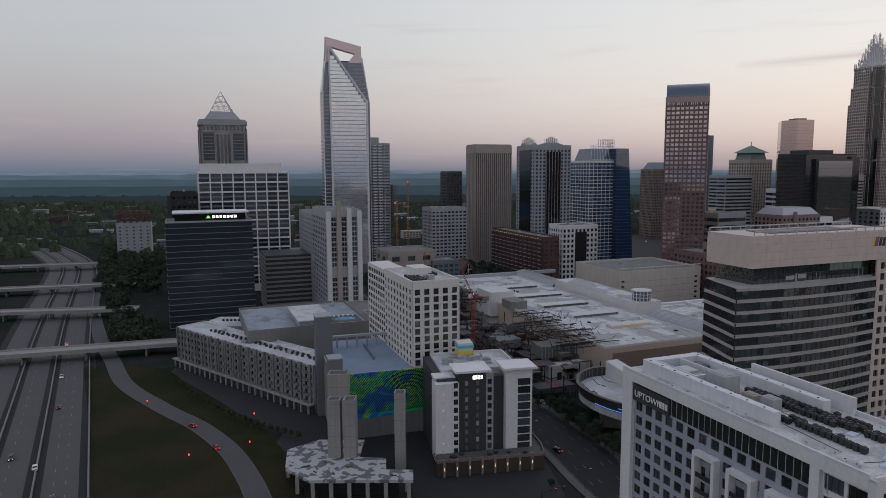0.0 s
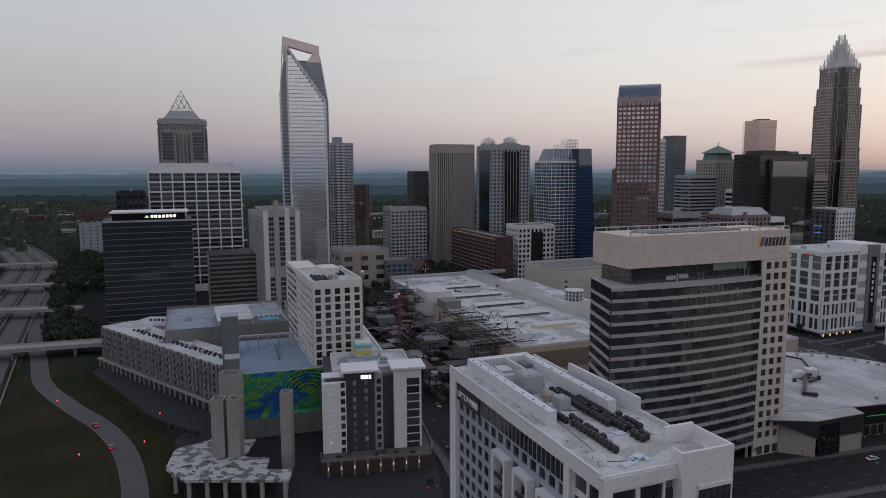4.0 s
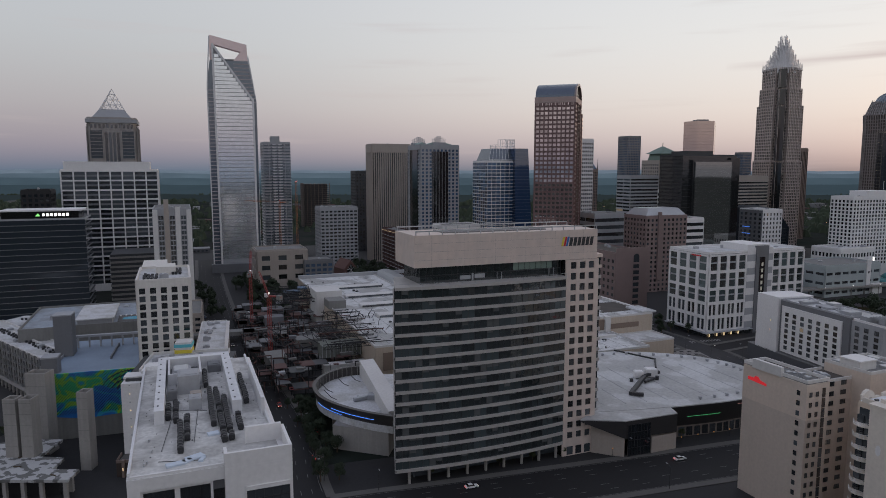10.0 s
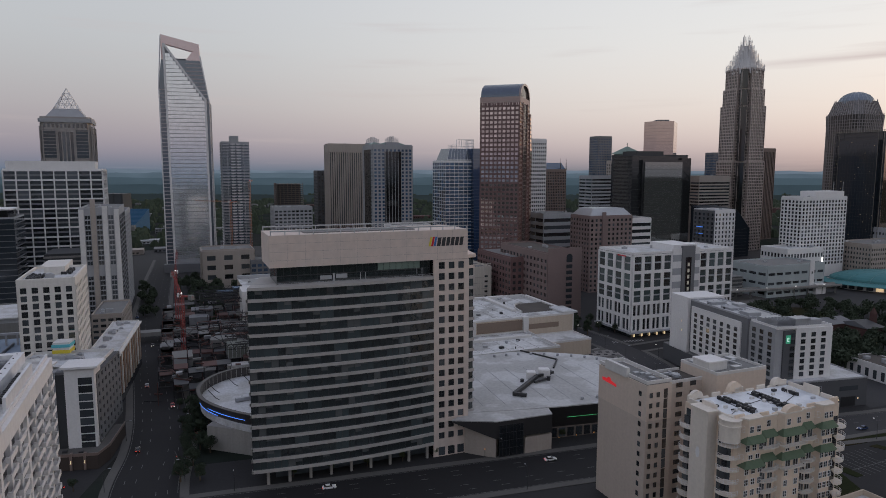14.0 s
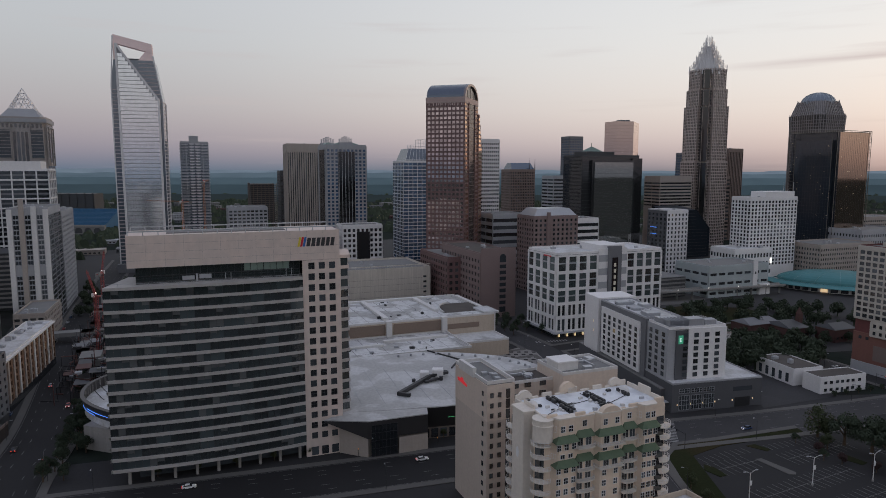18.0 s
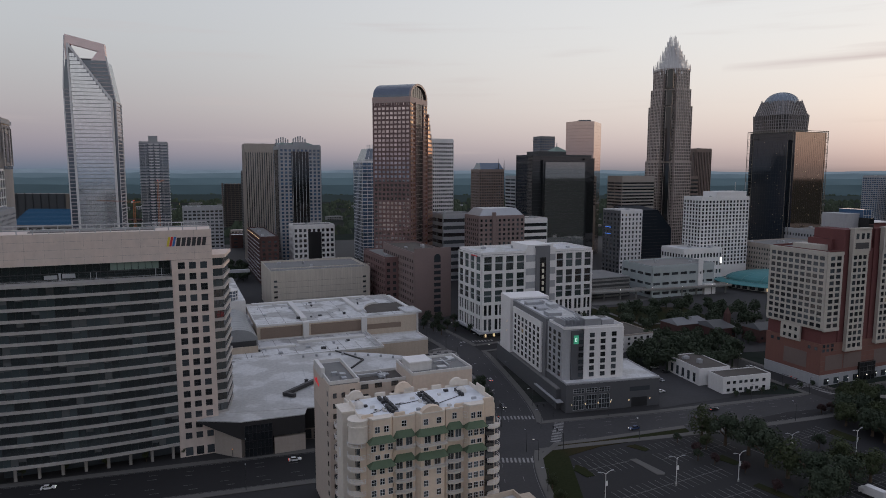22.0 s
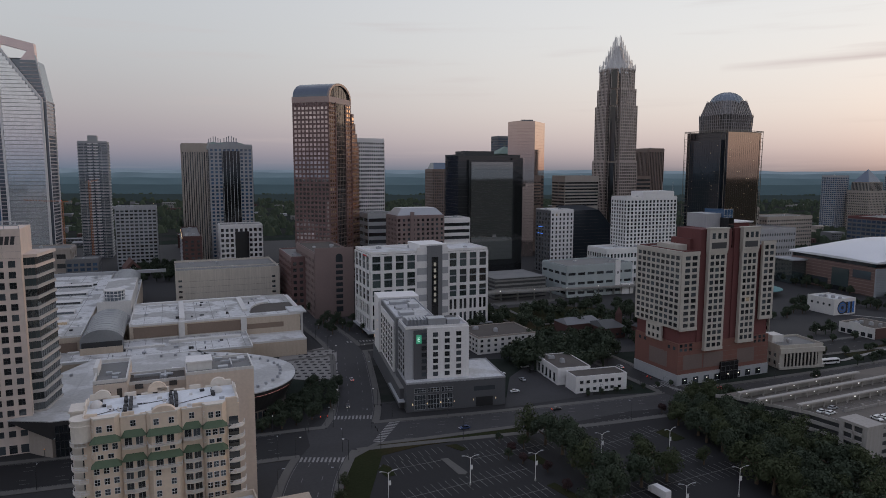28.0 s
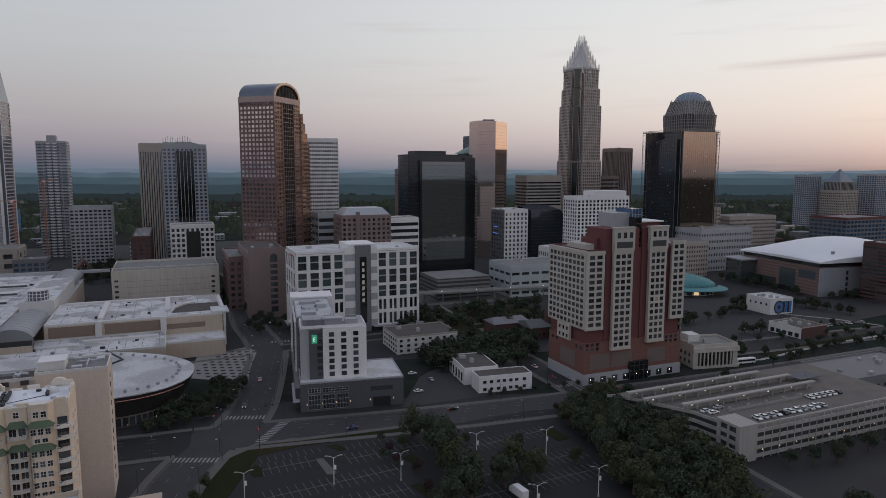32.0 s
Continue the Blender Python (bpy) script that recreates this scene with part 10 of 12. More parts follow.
for k in range(8):
    e0, e1 = math.pi / 2 * k / 8, math.pi / 2 * (k + 1) / 8
    for i in range(48):
        t0, t1 = 2 * math.pi * i / 48, 2 * math.pi * (i + 1) / 48
        q = [(51 * math.cos(e) * math.cos(t), 26 * math.cos(e) * math.sin(t), 7.4 + 10 * math.sin(e)) for t, e in ((t0, e0), (t1, e0), (t1, e1), (t0, e1))]
        g.add(q[:3] if k == 7 else q, [(0, 1, 2) if k == 7 else (0, 1, 2, 3)])
part("roof", g, TEAL, b, "domed teal metal roof", weld=True)
for i in range(0, 48, 3):
    t = 2 * math.pi * i / 48
    g = Geo()
    pts = [(51.1 * math.cos(math.pi / 2 * k / 8) * math.cos(t), 26.1 * math.cos(math.pi / 2 * k / 8) * math.sin(t), 7.45 + 10 * math.sin(math.pi / 2 * k / 8)) for k in range(8)]
    for p, q in zip(pts, pts[1:]):
        g.beam(p, q, 0.25)
    part("roof_rib", g, mat("pale_teal_rib", (0.16, 0.30, 0.30), 0.5) if i == 0 else bpy.data.materials["pale_teal_rib"], b)
b = tower("office_building", "pale blue-grey low office with a white sign board", *P(600, 352), 66, 40, 26, mat("pale_blue_panel", (0.36, 0.40, 0.405), 0.7, var=0.1), G_DARK, 7, 3, 0.75, 0.28, units=4, roof_mat=ROOFG)
g = Geo()
g.box(48, -1.2, 8, 53, -0.5, 30)
part("sign_board", g, WHITE, b)
g = Geo()
g.box(49.8, -1.3, 18, 51.2, -1.2, 20)
part("sign_mark", g, DGREY, b)
g = Geo()
g.box(54, -3, 0, 66, 0, 9)
part("white_porch", g, WHITE, b)
b = tower("hotel", "white hotel podium with arched rows of windows", *P(668, 392), 46, 30, 33, WHITE, G_DARK, 12, 4, 0.6, 0.5, units=3, roof_mat=ROOFW, category="hotel")
g = Geo()
g.box(44, -0.9, 19, 45.4, -0.4, 24)
part("lit_sign", g, L_WHITE, b, "white lit vertical sign")
sheet("park_lawn", [(322, 470), (352, 500), (400, 520), (440, 510), (450, 470), (400, 440), (350, 430)], 0.05, GRASS, "dark lawn of the downtown park", "grass")
sheet("gravel_yard", [(330, 515), (350, 560), (430, 600), (440, 560), (400, 525)], 0.04, PAVE, "pale gravel yard beside the park", "ground")
b = thing("viaduct", "pale elevated rail viaduct on round piers", "viaduct", 320, 520, 0, 17)
g = Geo()
g.box(0, -4, 6.6, 190, 4, 7.6)
part("deck", g, CONCD, b)
for s in (-4, 3.7):
    g = Geo()
    g.box(0, s, 7.6, 190, s + 0.3, 8.6)
    part("parapet", g, CONC, b)
for k in range(13):
    g = Geo()
    g.cyl(7 + k * 15, 0, 0, 6.6, 0.8, 10)
    part("pier", g, CONCD, b)
for k in range(6):
    g = Geo()
    g.cyl(20 + k * 30, -3.8, 8.6, 9.2, 0.25, 8)
    part("lamp", g, L_WHITE, b)
# core coloured dark in place of shade between the open decks
b = block("car_park", "dark open parking deck with a pale roof", "car park", *P(540, 366), 48, 40, 17, GRID, DGREY)
for k in range(5):
    g = Geo()
    g.box(-0.4, -0.4, 1.2 + k * 3.4, 48.4, 40, 2.6 + k * 3.4)
    part("deck", g, CONCD, b)
g = Geo()
g.box(0, 0, 17, 48, 40, 17.4)
part("roof_deck", g, ROOFG, b)
for k in range(8):
    g = Geo()
    g.box(3 + k * 6, -0.6, 6, 3.4 + k * 6, -0.4, 6.4)
    part("wall_lamp", g, L_WHITE, b)
tower("office_building", "broad cream office with dense square windows", 570, 640, 74, 40, 34, TAN, G_DARK, 24, 7, 0.5, 0.5, units=4)
tower("office_building", "grey concrete courthouse block with a flat roof", 640, 690, 70, 50, 44, LGREY, G_DARK, 20, 6, 0.5, 0.4, units=3, roof_mat=ROOFG)
tower("office_building", "cream low-rise office with long window rows", 740, 850, 80, 40, 46, TAN, G_DARK, 20, 9, 0.6, 0.45, units=3)
tower("office_building", "pale civic building with a vaulted rooftop frame", 660, 800, 60, 40, 60, TAN, G_DARK, 14, 12, 0.5, 0.4, units=2)
tower("office_building", "glass office with a red-edged roof", 860, 800, 76, 50, 48, GREY, G_BLUE, 12, 9, 0.85, 0.6, units=2, cap=REDST)
tower("office_building", "long grey office far on the boulevard", 950, 860, 90, 40, 40, LGREY, G_DARK, 20, 8, 0.6, 0.5, units=3)
tower("apartment_tower", "brown brick slab with pale floor lines", 728, 522, 44, 26, 47, BRICK, G_DARK, 1, 15, 0.97, 0.45, units=2, category="apartment block")
tower("office_building", "low dark plaza building by the lower street", 560, 300, 60, 30, 9, GREY, G_DARK, 10, 2, 0.5, 0.5, units=5, roof_mat=ROOFG)

# ---- convention hall with white roofs and vault ----
def convention():
    b = thing("convention_hall", "sprawling convention hall with stained white flat roofs", "hall", 0, 0, 0, GRID)
    dirty = mat("dirty_white_membrane", (0.60, 0.60, 0.60), 0.7, var=0.35, scale=0.06, fine=0.5, fvar=0.30, tint=(0.33, 0.325, 0.315), edge=0.05)
    brown = mat("brown_panel", (0.22, 0.165, 0.13), 0.8, var=0.1)

    def slabpart(a0, b0, a1, b1, h, wall=CREAM, top=dirty, rim=0.8):
        g = Geo()
        g.box(a0, b0, 0, a1, b1, h - 0.3)
        part("wall", g, wall, b)
        g = Geo()
        g.box(a0 + 0.4, b0 + 0.4, h - 0.3, a1 - 0.4, b1 - 0.4, h)
        part("roof", g, top, b)
        for x0, y0, x1, y1 in ((a0, b0, a1, b0 + 0.4), (a0, b1 - 0.4, a1, b1), (a0, b0 + 0.4, a0 + 0.4, b1 - 0.4), (a1 - 0.4, b0 + 0.4, a1, b1 - 0.4)):
            g = Geo()
            g.box(x0, y0, h - 0.3, x1, y1, h + rim)
            part("parapet", g, OFFW, b)

    slabpart(188, 268, 250, 490, 20)
    slabpart(272, 282, 366, 346, 20)
    slabpart(240, 244, 334, 281.5, 12)
    slabpart(250, 300, 272, 470, 17)
    slabpart(334, 262, 366, 281.5, 9)
    # brown panels on the front walls
    for a0, a1, y, z0, z1 in ((274, 297, 281.8, 13, 19), (302, 332, 281.8, 13, 19), (334, 356, 281.8, 13, 16), (192, 248, 267.8, 8, 17)):
        g = Geo()
        g.box(a0, y - 0.15, z0, a1, y + 0.05, z1)
        part("front_panel", g, brown, b)
    for a in (299, 333):
        g = Geo()
        g.box(a - 1.6, 280.0, 12, a + 1.6, 284, 20.9)
        part("pilaster", g, OFFW, b)
    # vaulted gallery, front and rear lengths
    for b0, b1 in ((262, 318), (428, 492)):
        g = Geo()
        n = 12
        for i in range(n):
            t0, t1 = math.pi * (0.12 + 0.76 * i / n), math.pi * (0.12 + 0.76 * (i + 1) / n)
            g.quad((260 - 11 * math.cos(t0), b0, 16 + 8 * math.sin(t0)), (260 - 11 * math.cos(t1), b0, 16 + 8 * math.sin(t1)), (260 - 11 * math.cos(t1), b1, 16 + 8 * math.sin(t1)), (260 - 11 * math.cos(t0), b1, 16 + 8 * math.sin(t0)))
        ends = [(260 - 11 * math.cos(math.pi * (0.12 + 0.76 * i / n)), 16 + 8 * math.sin(math.pi * (0.12 + 0.76 * i / n))) for i in range(n + 1)]
        for y in (b0, b1):
            g.add([(x, y, z) for x, z in ends] + [(ends[-1][0], y, 10), (ends[0][0], y, 10)], [tuple(range(n + 3))])
        part("vault", g, VAULT, b, weld=True)
        for k in range(int((b1 - b0) / 6)):
            g = Geo()
            for i in range(n):
                p, q = ends[i], ends[i + 1]
                g.beam((p[0], b0 + 3 + k * 6, p[1] + 0.05), (q[0], b0 + 3 + k * 6, q[1] + 0.05), 0.18)
            part("vault_seam", g, METAL, b, weld=True)
    g = Geo()
    g.box(252, 330, 15, 271, 425, 26)
    part("tall_block", g, OFFW, b)
    g = Geo()
    g.box(252.4, 330.4, 26, 270.6, 424.6, 26.2)
    part("tall_roof", g, dirty, b)
    g = Geo()
    g.cyl(261.5, 337, 26.2, 32.0, 5.6, 16)
    drum_body = part("glass_drum", g, G_STEELY, b, "round glazed lantern")
    g = Geo()
    for k in range(16):
        a = 2 * math.pi * k / 16
        g.beam((261.5 + 5.7 * math.cos(a), 337 + 5.7 * math.sin(a), 26.2), (261.5 + 5.7 * math.cos(a), 337 + 5.7 * math.sin(a), 32.0), 0.3)
    for z in (28.0, 30.0):
        g.cyl(261.5, 337, z, z + 0.3, 5.75, 16)
    part("drum_bar", g, WHITE, drum_body, kind="stuff")
    g = Geo()
    g.cyl(261.5, 337, 32.0, 32.5, 6.1, 16)
    part("drum_cap", g, OFFW, drum_body)
    # dark panel for the mouth's shade, and low wall, under the vault's street end
    g = Geo()
    g.box(250.5, 261.6, 12.4, 269.5, 261.95, 17.6)
    part("vault_mouth", g, DGREY, b, "dark panel for the shaded gap under the vault")
    g = Geo()
    g.box(250, 258.5, 12.0, 270, 259.1, 15.4)
    part("vault_wall", g, CREAM, b)
    # membrane seams, gutters and drains
    seam = mat("grey_roof_seam", (0.20, 0.195, 0.19), 0.8, var=0.3)
    g = Geo()
    for a0, b0, a1, b1, z, st in ((189, 269, 249, 489, 20.02, 7.5), (273, 283, 365, 345, 20.02, 6.2), (241, 245, 333, 281, 12.02, 5.6)):
        k = a0 + st
        while k < a1:
            g.box(k, b0, z, k + 0.22, b1, z + 0.03)
            k += st * 1.5
        k = b0 + st
        while k < b1:
            g.box(a0, k, z + 0.002, a1, k + 0.16, z + 0.03)
            k += st * 2.6
    part("roof_seam", g, seam, b, kind="stuff")
    for a0, b0, a1, b1, h in ((298, 288, 301, 340, 21.6), (334, 300, 337, 343, 21.4), (276, 342, 350, 345, 21.2), (244, 262, 290, 264, 13.2), (292, 268, 330, 270.5, 13.4)):
        g = Geo()
        g.box(a0, b0, h - 1.6, a1, b1, h)
        part("roof_curb", g, OFFW, b)
    # long raised rooflights and roof plant
    for a0, b0, a1, b1 in ((208, 330, 240, 338), (206, 362, 240, 370), (204, 395, 240, 403), (214, 300, 240, 306), (206, 430, 240, 438)):
        g = Geo()
        g.chamfered(a0, b0, 20, a1, b1, 22.0, 0.4)
        part("rooflight", g, OFFW, b)
        g = Geo()
        g.box(a0 + 0.5, b0 - 0.06, 20.3, a1 - 0.5, b0, 21.6)
        part("rooflight_glass", g, G_DARK, b)
    r = random.Random(31)
    for k in range(70):
        z = 20
        if k < 30:
            a, c = r.uniform(192, 246), r.uniform(275, 480)
        elif k < 52:
            a, c = r.uniform(276, 360), r.uniform(286, 340)
        else:
            a, c, z = r.uniform(244, 328), r.uniform(248, 276), 12
        g = Geo()
        if k % 3:
            g.chamfered(a, c, z, a + r.uniform(0.8, 2.6), c + r.uniform(0.8, 2), z + r.uniform(0.5, 1.4), 0.1)
        else:
            g.cyl(a, c, z, z + r.uniform(0.5, 1.2), 0.35, 8)
        part("roof_vent", g, r.choice((METAL, STEEL, DMETAL)), b)
    # curved open court and colonnade at the street end
    g = Geo()
    arc = [(352 - 14 * math.cos(math.pi / 2 * i / 8), 320 - 26 + 26 * math.sin(math.pi / 2 * i / 8)) for i in range(9)]
    g.prism(arc + [(366.5, 320), (366.5, 294)], 20.05, 20.12)
    part("court_floor", g, ROOFB, b)
    g = Geo()
    ribbon(g, [Vector(p) for p in arc], 0.3, -0.3, 21.2, 1.2)
    part("court_wall", g, OFFW, b)
    for k in range(10):
        g = Geo()
        g.box(366.5, 284 + k * 6, 0, 368, 285 + k * 6, 20)
        part("street_column", g, OFFW, b)
    g = Geo()
    g.box(360, 283, 20.2, 370, 300, 21.2)
    part("street_canopy", g, ROOFW, b)
    g = Geo()
    g.box(366.4, 300, 19.2, 368.4, 344, 20.6)
    part("street_beam", g, OFFW, b)
    g = Geo()
    g.box(366.1, 283, 0, 366.4, 343, 19)
    part("street_glazing", g, G_DARK, b)
    g = Geo()
    g.box(188, 489, 20, 290, 492, 22.5)
    part("rear_beam", g, LGREY, b)


convention()


# ---- steel frame going up beside the hall ----
def building_site():
    b = thing("building_site", "dark steel frame of an unfinished building", "building site", 0, 0, 0, GRID)
    r = random.Random(77)
    cols = {}
    for i in range(9):
        for j in range(22):
            a, c = 134 + i * 6.7, 262 + j * 9
            h = r.choice((5.8, 5.8, 10.8, 10.8, 10.8, 15.8))
            if r.random() < 0.12:
                h = 3
            cols[i, j] = (a, c, h)
            g = Geo()
            g.box(a - 0.2, c - 0.2, 0, a + 0.2, c + 0.2, h)
            part("column", g, RUST if r.random() < 0.4 else BLACKST, b)
    gr, gd = Geo(), Geo()
    for (i, j), (a, c, h) in cols.items():
        for di, dj in ((1, 0), (0, 1)):
            if (i + di, j + dj) in cols and r.random() < 0.85:
                a2, c2, h2 = cols[i + di, j + dj]
                for z in (5.6, 10.6, 15.6, 19.6):
                    if z < min(h, h2) + 0.5:
                        (gr if r.random() < 0.3 else gd).beam((a, c, z), (a2, c2, z), 0.42)
    # tangle of roof trusses and purlins over the hall's edge
    for c0, c1, a0, a1, z in ((276, 330, 164, 204, 21.5), (330, 352, 178, 204, 22.5), (396, 446, 152, 192, 22.0)):
        c = c0
        while c < c1:
            s0, e = a0 + r.uniform(0, 8), a1 - r.uniform(0, 12)
            zz = z + r.uniform(-1.4, 0.6)
            gg = gr if r.random() < 0.2 else gd
            gg.beam((s0, c, zz), (e, c + r.uniform(-1.5, 1.5), zz + r.uniform(-0.6, 0.6)), 0.35)
            if r.random() < 0.6:
                gg.beam((s0, c, zz - 2.4), (e - 2, c, zz - 2.4), 0.3)
                k = s0
                while k < e - 4:
                    gg.beam((k, c, zz - 2.4), (k + 2.2, c, zz), 0.2)
                    gg.beam((k + 2.2, c, zz), (k + 4.4, c, zz - 2.4), 0.2)
                    k += 4.4
            c += r.uniform(2.4, 5.6)
        k = a0
        while k < a1 - 4:
            d0 = c0 + r.uniform(0, 16)
            gd.beam((k, d0, z + r.uniform(-1, 0.4)), (k + r.uniform(-2, 2), min(c1, d0 + r.uniform(8, 34)), z + r.uniform(-1, 0.4)), 0.25)
            k += r.uniform(4, 8)
        for _ in range(26):
            x, y = r.uniform(a0, a1), r.uniform(c0, c1)
            gd.beam((x, y, z - r.uniform(2, 9)), (x + r.uniform(-4, 4), y + r.uniform(-4, 4), z + r.uniform(-1, 2)), 0.22)
    for _ in range(240):
        x, y, zz = r.uniform(134, 186), r.uniform(264, 450), r.choice((0.3, 0.3, 6.2, 11.2))
        a = r.uniform(0, 3.14)
        L = r.uniform(2, 9)
        (gr if r.random() < 0.35 else gd).beam((x, y, zz), (x + L * math.cos(a), y + L * math.sin(a), zz + r.uniform(0, 0.8)), r.uniform(0.2, 0.6))
    part("beam", gr, RUST, b, "red-oxide steel beams", kind="stuff")
    part("truss", gd, BLACKST, b, "dark tangled steel trusses", kind="stuff")
    for k in range(84):
        a, c = 134 + r.randrange(8) * 6.7, 262 + r.randrange(21) * 9
        z = r.choice((5.9, 5.9, 10.9))
        g = Geo()
        g.box(a, c, z, a + 6.7, c + 9, z + 0.25)
        part("floor_deck", g, r.choice((RUST, RUST, DGREY, CONCD, GREY, DMETAL)), b)
    for k in range(14):
        a, c = r.uniform(136, 185), r.uniform(300, 330)
        g = Geo()
        g.beam((a, c, 16), (a + r.uniform(-8, 8), c + r.uniform(4, 12), 20), 0.3)
        part("brace", g, DMETAL, b)
    # scaffolded box and blue sheeting
    g = Geo()
    g.box(167, 294, 10, 191, 306, 16)
    part("sheeted_box", g, mat("dusty_green_sheet", (0.16, 0.17, 0.15), 0.8), b)
    for k in range(13):
        g = Geo()
        g.box(167 + k * 2, 293.7, 10, 167.25 + k * 2, 294, 16.8)
        part("scaffold_post", g, STEEL, b)
    for a, c in ((170, 440), (182, 452)):
        g = Geo()
        g.box(a, c, 18, a + 11, c + 9, 19.2)
        part("blue_sheet", g, mat("blue_tarpaulin", (0.10, 0.16, 0.24), 0.6), b)
    g = Geo()
    g.box(166, 285, 0, 193, 291, 8.5)
    low = part("site_block", g, OFFW, b, "low pale block with dark doorways")
    for u in (171, 178, 187):
        g = Geo()
        g.box(u, 284.9, 0.5, u + 2.6, 285.0, 4.8)
        part("doorway", g, BLACK, low)
    g = Geo()
    g.box(183, 390, 0, 200, 412, 27)
    part("stair_core", g, OFFW, b)
    for a0, c0, sx, sy, z in ((186, 366, 11, 14, 25), (176, 350, 8, 8, 15), (150, 392, 12, 9, 12), (160, 330, 14, 10, 11.4), (140, 300, 10, 14, 11.3), (152, 420, 14, 12, 11.2)):
        g = Geo()
        g.box(a0, c0, z - 5, a0 + sx, c0 + sy, z)
        part("site_hut", g, r.choice((CONCD, GREY, CONCD)), b)
    for k in range(40):
        a0, c0 = r.uniform(134, 186), r.uniform(264, 440)
        g = Geo()
        g.box(a0, c0, 11.2, a0 + r.uniform(1.5, 6), c0 + r.uniform(1, 3), 11.2 + r.uniform(0.3, 1.6))
        part("crate", g, r.choice((CONCD, RUST, LGREY, GREY, DMETAL, CONCD)), b)
    g = Geo()
    g.box(100, 384, 4.0, 190, 392, 6.5)
    part("covered_way", g, CONCD, b)


building_site()


def crane(a, c, h, jib, turn, m, label, z0=0.0):
    x, y = P(a, c)
    b = thing("tower_crane", label, "crane", x, y, z0, turn)
    g = Geo()
    for sx, sy in ((-0.8, -0.8), (0.8, -0.8), (0.8, 0.8), (-0.8, 0.8)):
        g.beam((sx, sy, 0), (sx, sy, h), 0.2)
    n = int(h / 2.5)
    for k in range(n):
        z = k * h / n
        s = 1 if k % 2 else -1
        for p, q in (((-0.8, -0.8), (0.8, -0.8)), ((0.8, -0.8), (0.8, 0.8)), ((0.8, 0.8), (-0.8, 0.8)), ((-0.8, 0.8), (-0.8, -0.8))):
            g.beam((*p, z), (*(q if s > 0 else q), z + h / n), 0.12)
            g.beam((*p, z), (*q, z), 0.12)
    part("mast", g, m, b)
    g = Geo()
    up = math.tan(radians(62 if jib < 0 else 3))
    L = abs(jib) if jib > 0 else abs(jib) * 0.5
    p0, p1 = Vector((0, 0, h)), Vector((L, 0, h + L * up))
    for o in ((-0.6, 0), (0.6, 0), (0, 1.1)):
        g.beam(p0 + Vector((0, o[0], o[1])), p1 + Vector((0, o[0], o[1] * 0.5)), 0.16)
    for k in range(14):
        u = p0 + (p1 - p0) * k / 14
        v = p0 + (p1 - p0) * (k + 1) / 14
        g.beam(u + Vector((0, -0.6, 0)), v + Vector((0, 0.6, 0)), 0.1)
        g.beam(u + Vector((0, 0.6, 0)), v + Vector((0, 0, 1.0)), 0.1)
    part("jib", g, m, b)
    g = Geo()
    g.beam((0, 0, h), (-9, 0, h + 0.5), 0.9)
    part("counter_jib", g, m, b)
    g = Geo()
    g.chamfered(-9, -1.2, h - 1.5, -6.5, 1.2, h + 1.2, 0.2)
    part("counterweight", g, CONCD, b)
    g = Geo()
    g.chamfered(0.8, -1.2, h - 0.8, 2.6, 1.0, h + 1.4, 0.2)
    part("cab", g, OFFW, b)
    g = Geo()
    g.cyl(0, 0, h + 1.4, h + 1.9, 0.28, 8)
    part("lamp", g, L_WHITE if jib < 0 else L_RED, b)


crane(146, 334, 37, -14, 150, CRANE, "red lattice tower crane with a raised jib")
crane(143, 404, 40, -14, 100, CRANE, "red lattice tower crane standing beside the hall")
crane(218, 672, 93, 30, 100, CRANEO, "orange lattice tower crane with a level jib")
crane(196, 640, 74, 34, 190, CRANEO, "orange lattice tower crane behind the buff hall")
# gabled church in the trees
b = thing("church", "dark brick church with a steep slate roof", "church", *P(252, 604), 0, GRID + 10)
g = Geo()
g.box(0, 0, 0, 14, 26, 8)
g.add([(-0.5, -0.3, 8), (14.5, -0.3, 8), (7, -0.3, 17), (-0.5, 26, 8), (14.5, 26, 8), (7, 26, 17)], [(0, 1, 2), (5, 4, 3), (0, 2, 5, 3), (2, 1, 4, 5)])
part("nave", g, mat("dark_church_brick", (0.13, 0.07, 0.06), 0.8), b)
g = Geo()
g.add([(3, -0.5, 3), (11, -0.5, 3), (11, -0.5, 8), (7, -0.5, 13.5), (3, -0.5, 8)], [(0, 1, 2, 3, 4)])
part("tracery_window", g, G_BLACK, b)
for p, q in (((7, 3), (7, 13.3)), ((4, 4), (10, 10)), ((10, 4), (4, 10)), ((3, 8), (11, 8))):
    g = Geo()
    g.beam((p[0], -0.55, p[1]), (q[0], -0.55, q[1]), 0.3)
    part("tracery", g, OFFW, b)

# ---- square with dark paving patches ----
sheet("plaza", [(236, 334), (228, 372), (250, 394), (259, 384), (264, 352), (270, 326)], 0.10, mat("pale_paving", (0.22, 0.21, 0.20), 0.85, var=0.15), "pale paved square with dark square patches", "plaza")
g = Geo()
for i in range(10):
    for j in range(11):
        x, y = 230 + i * 4.4 + (j % 2) * 2.2, 330 + j * 5.2
        if (x > 236 + max(0, (340 - y)) * 1.5) and x + 2 < 270 - (y - 326) * 0.19 and y < 388 and (x > 232 or y > 350):
            g.box(x, y, 0.101, x + 2.3, y + 2.4, 0.115)
solo("paving_patch", g, ASPH, "dark square paving patches set in the plaza", "paving", "stuff")

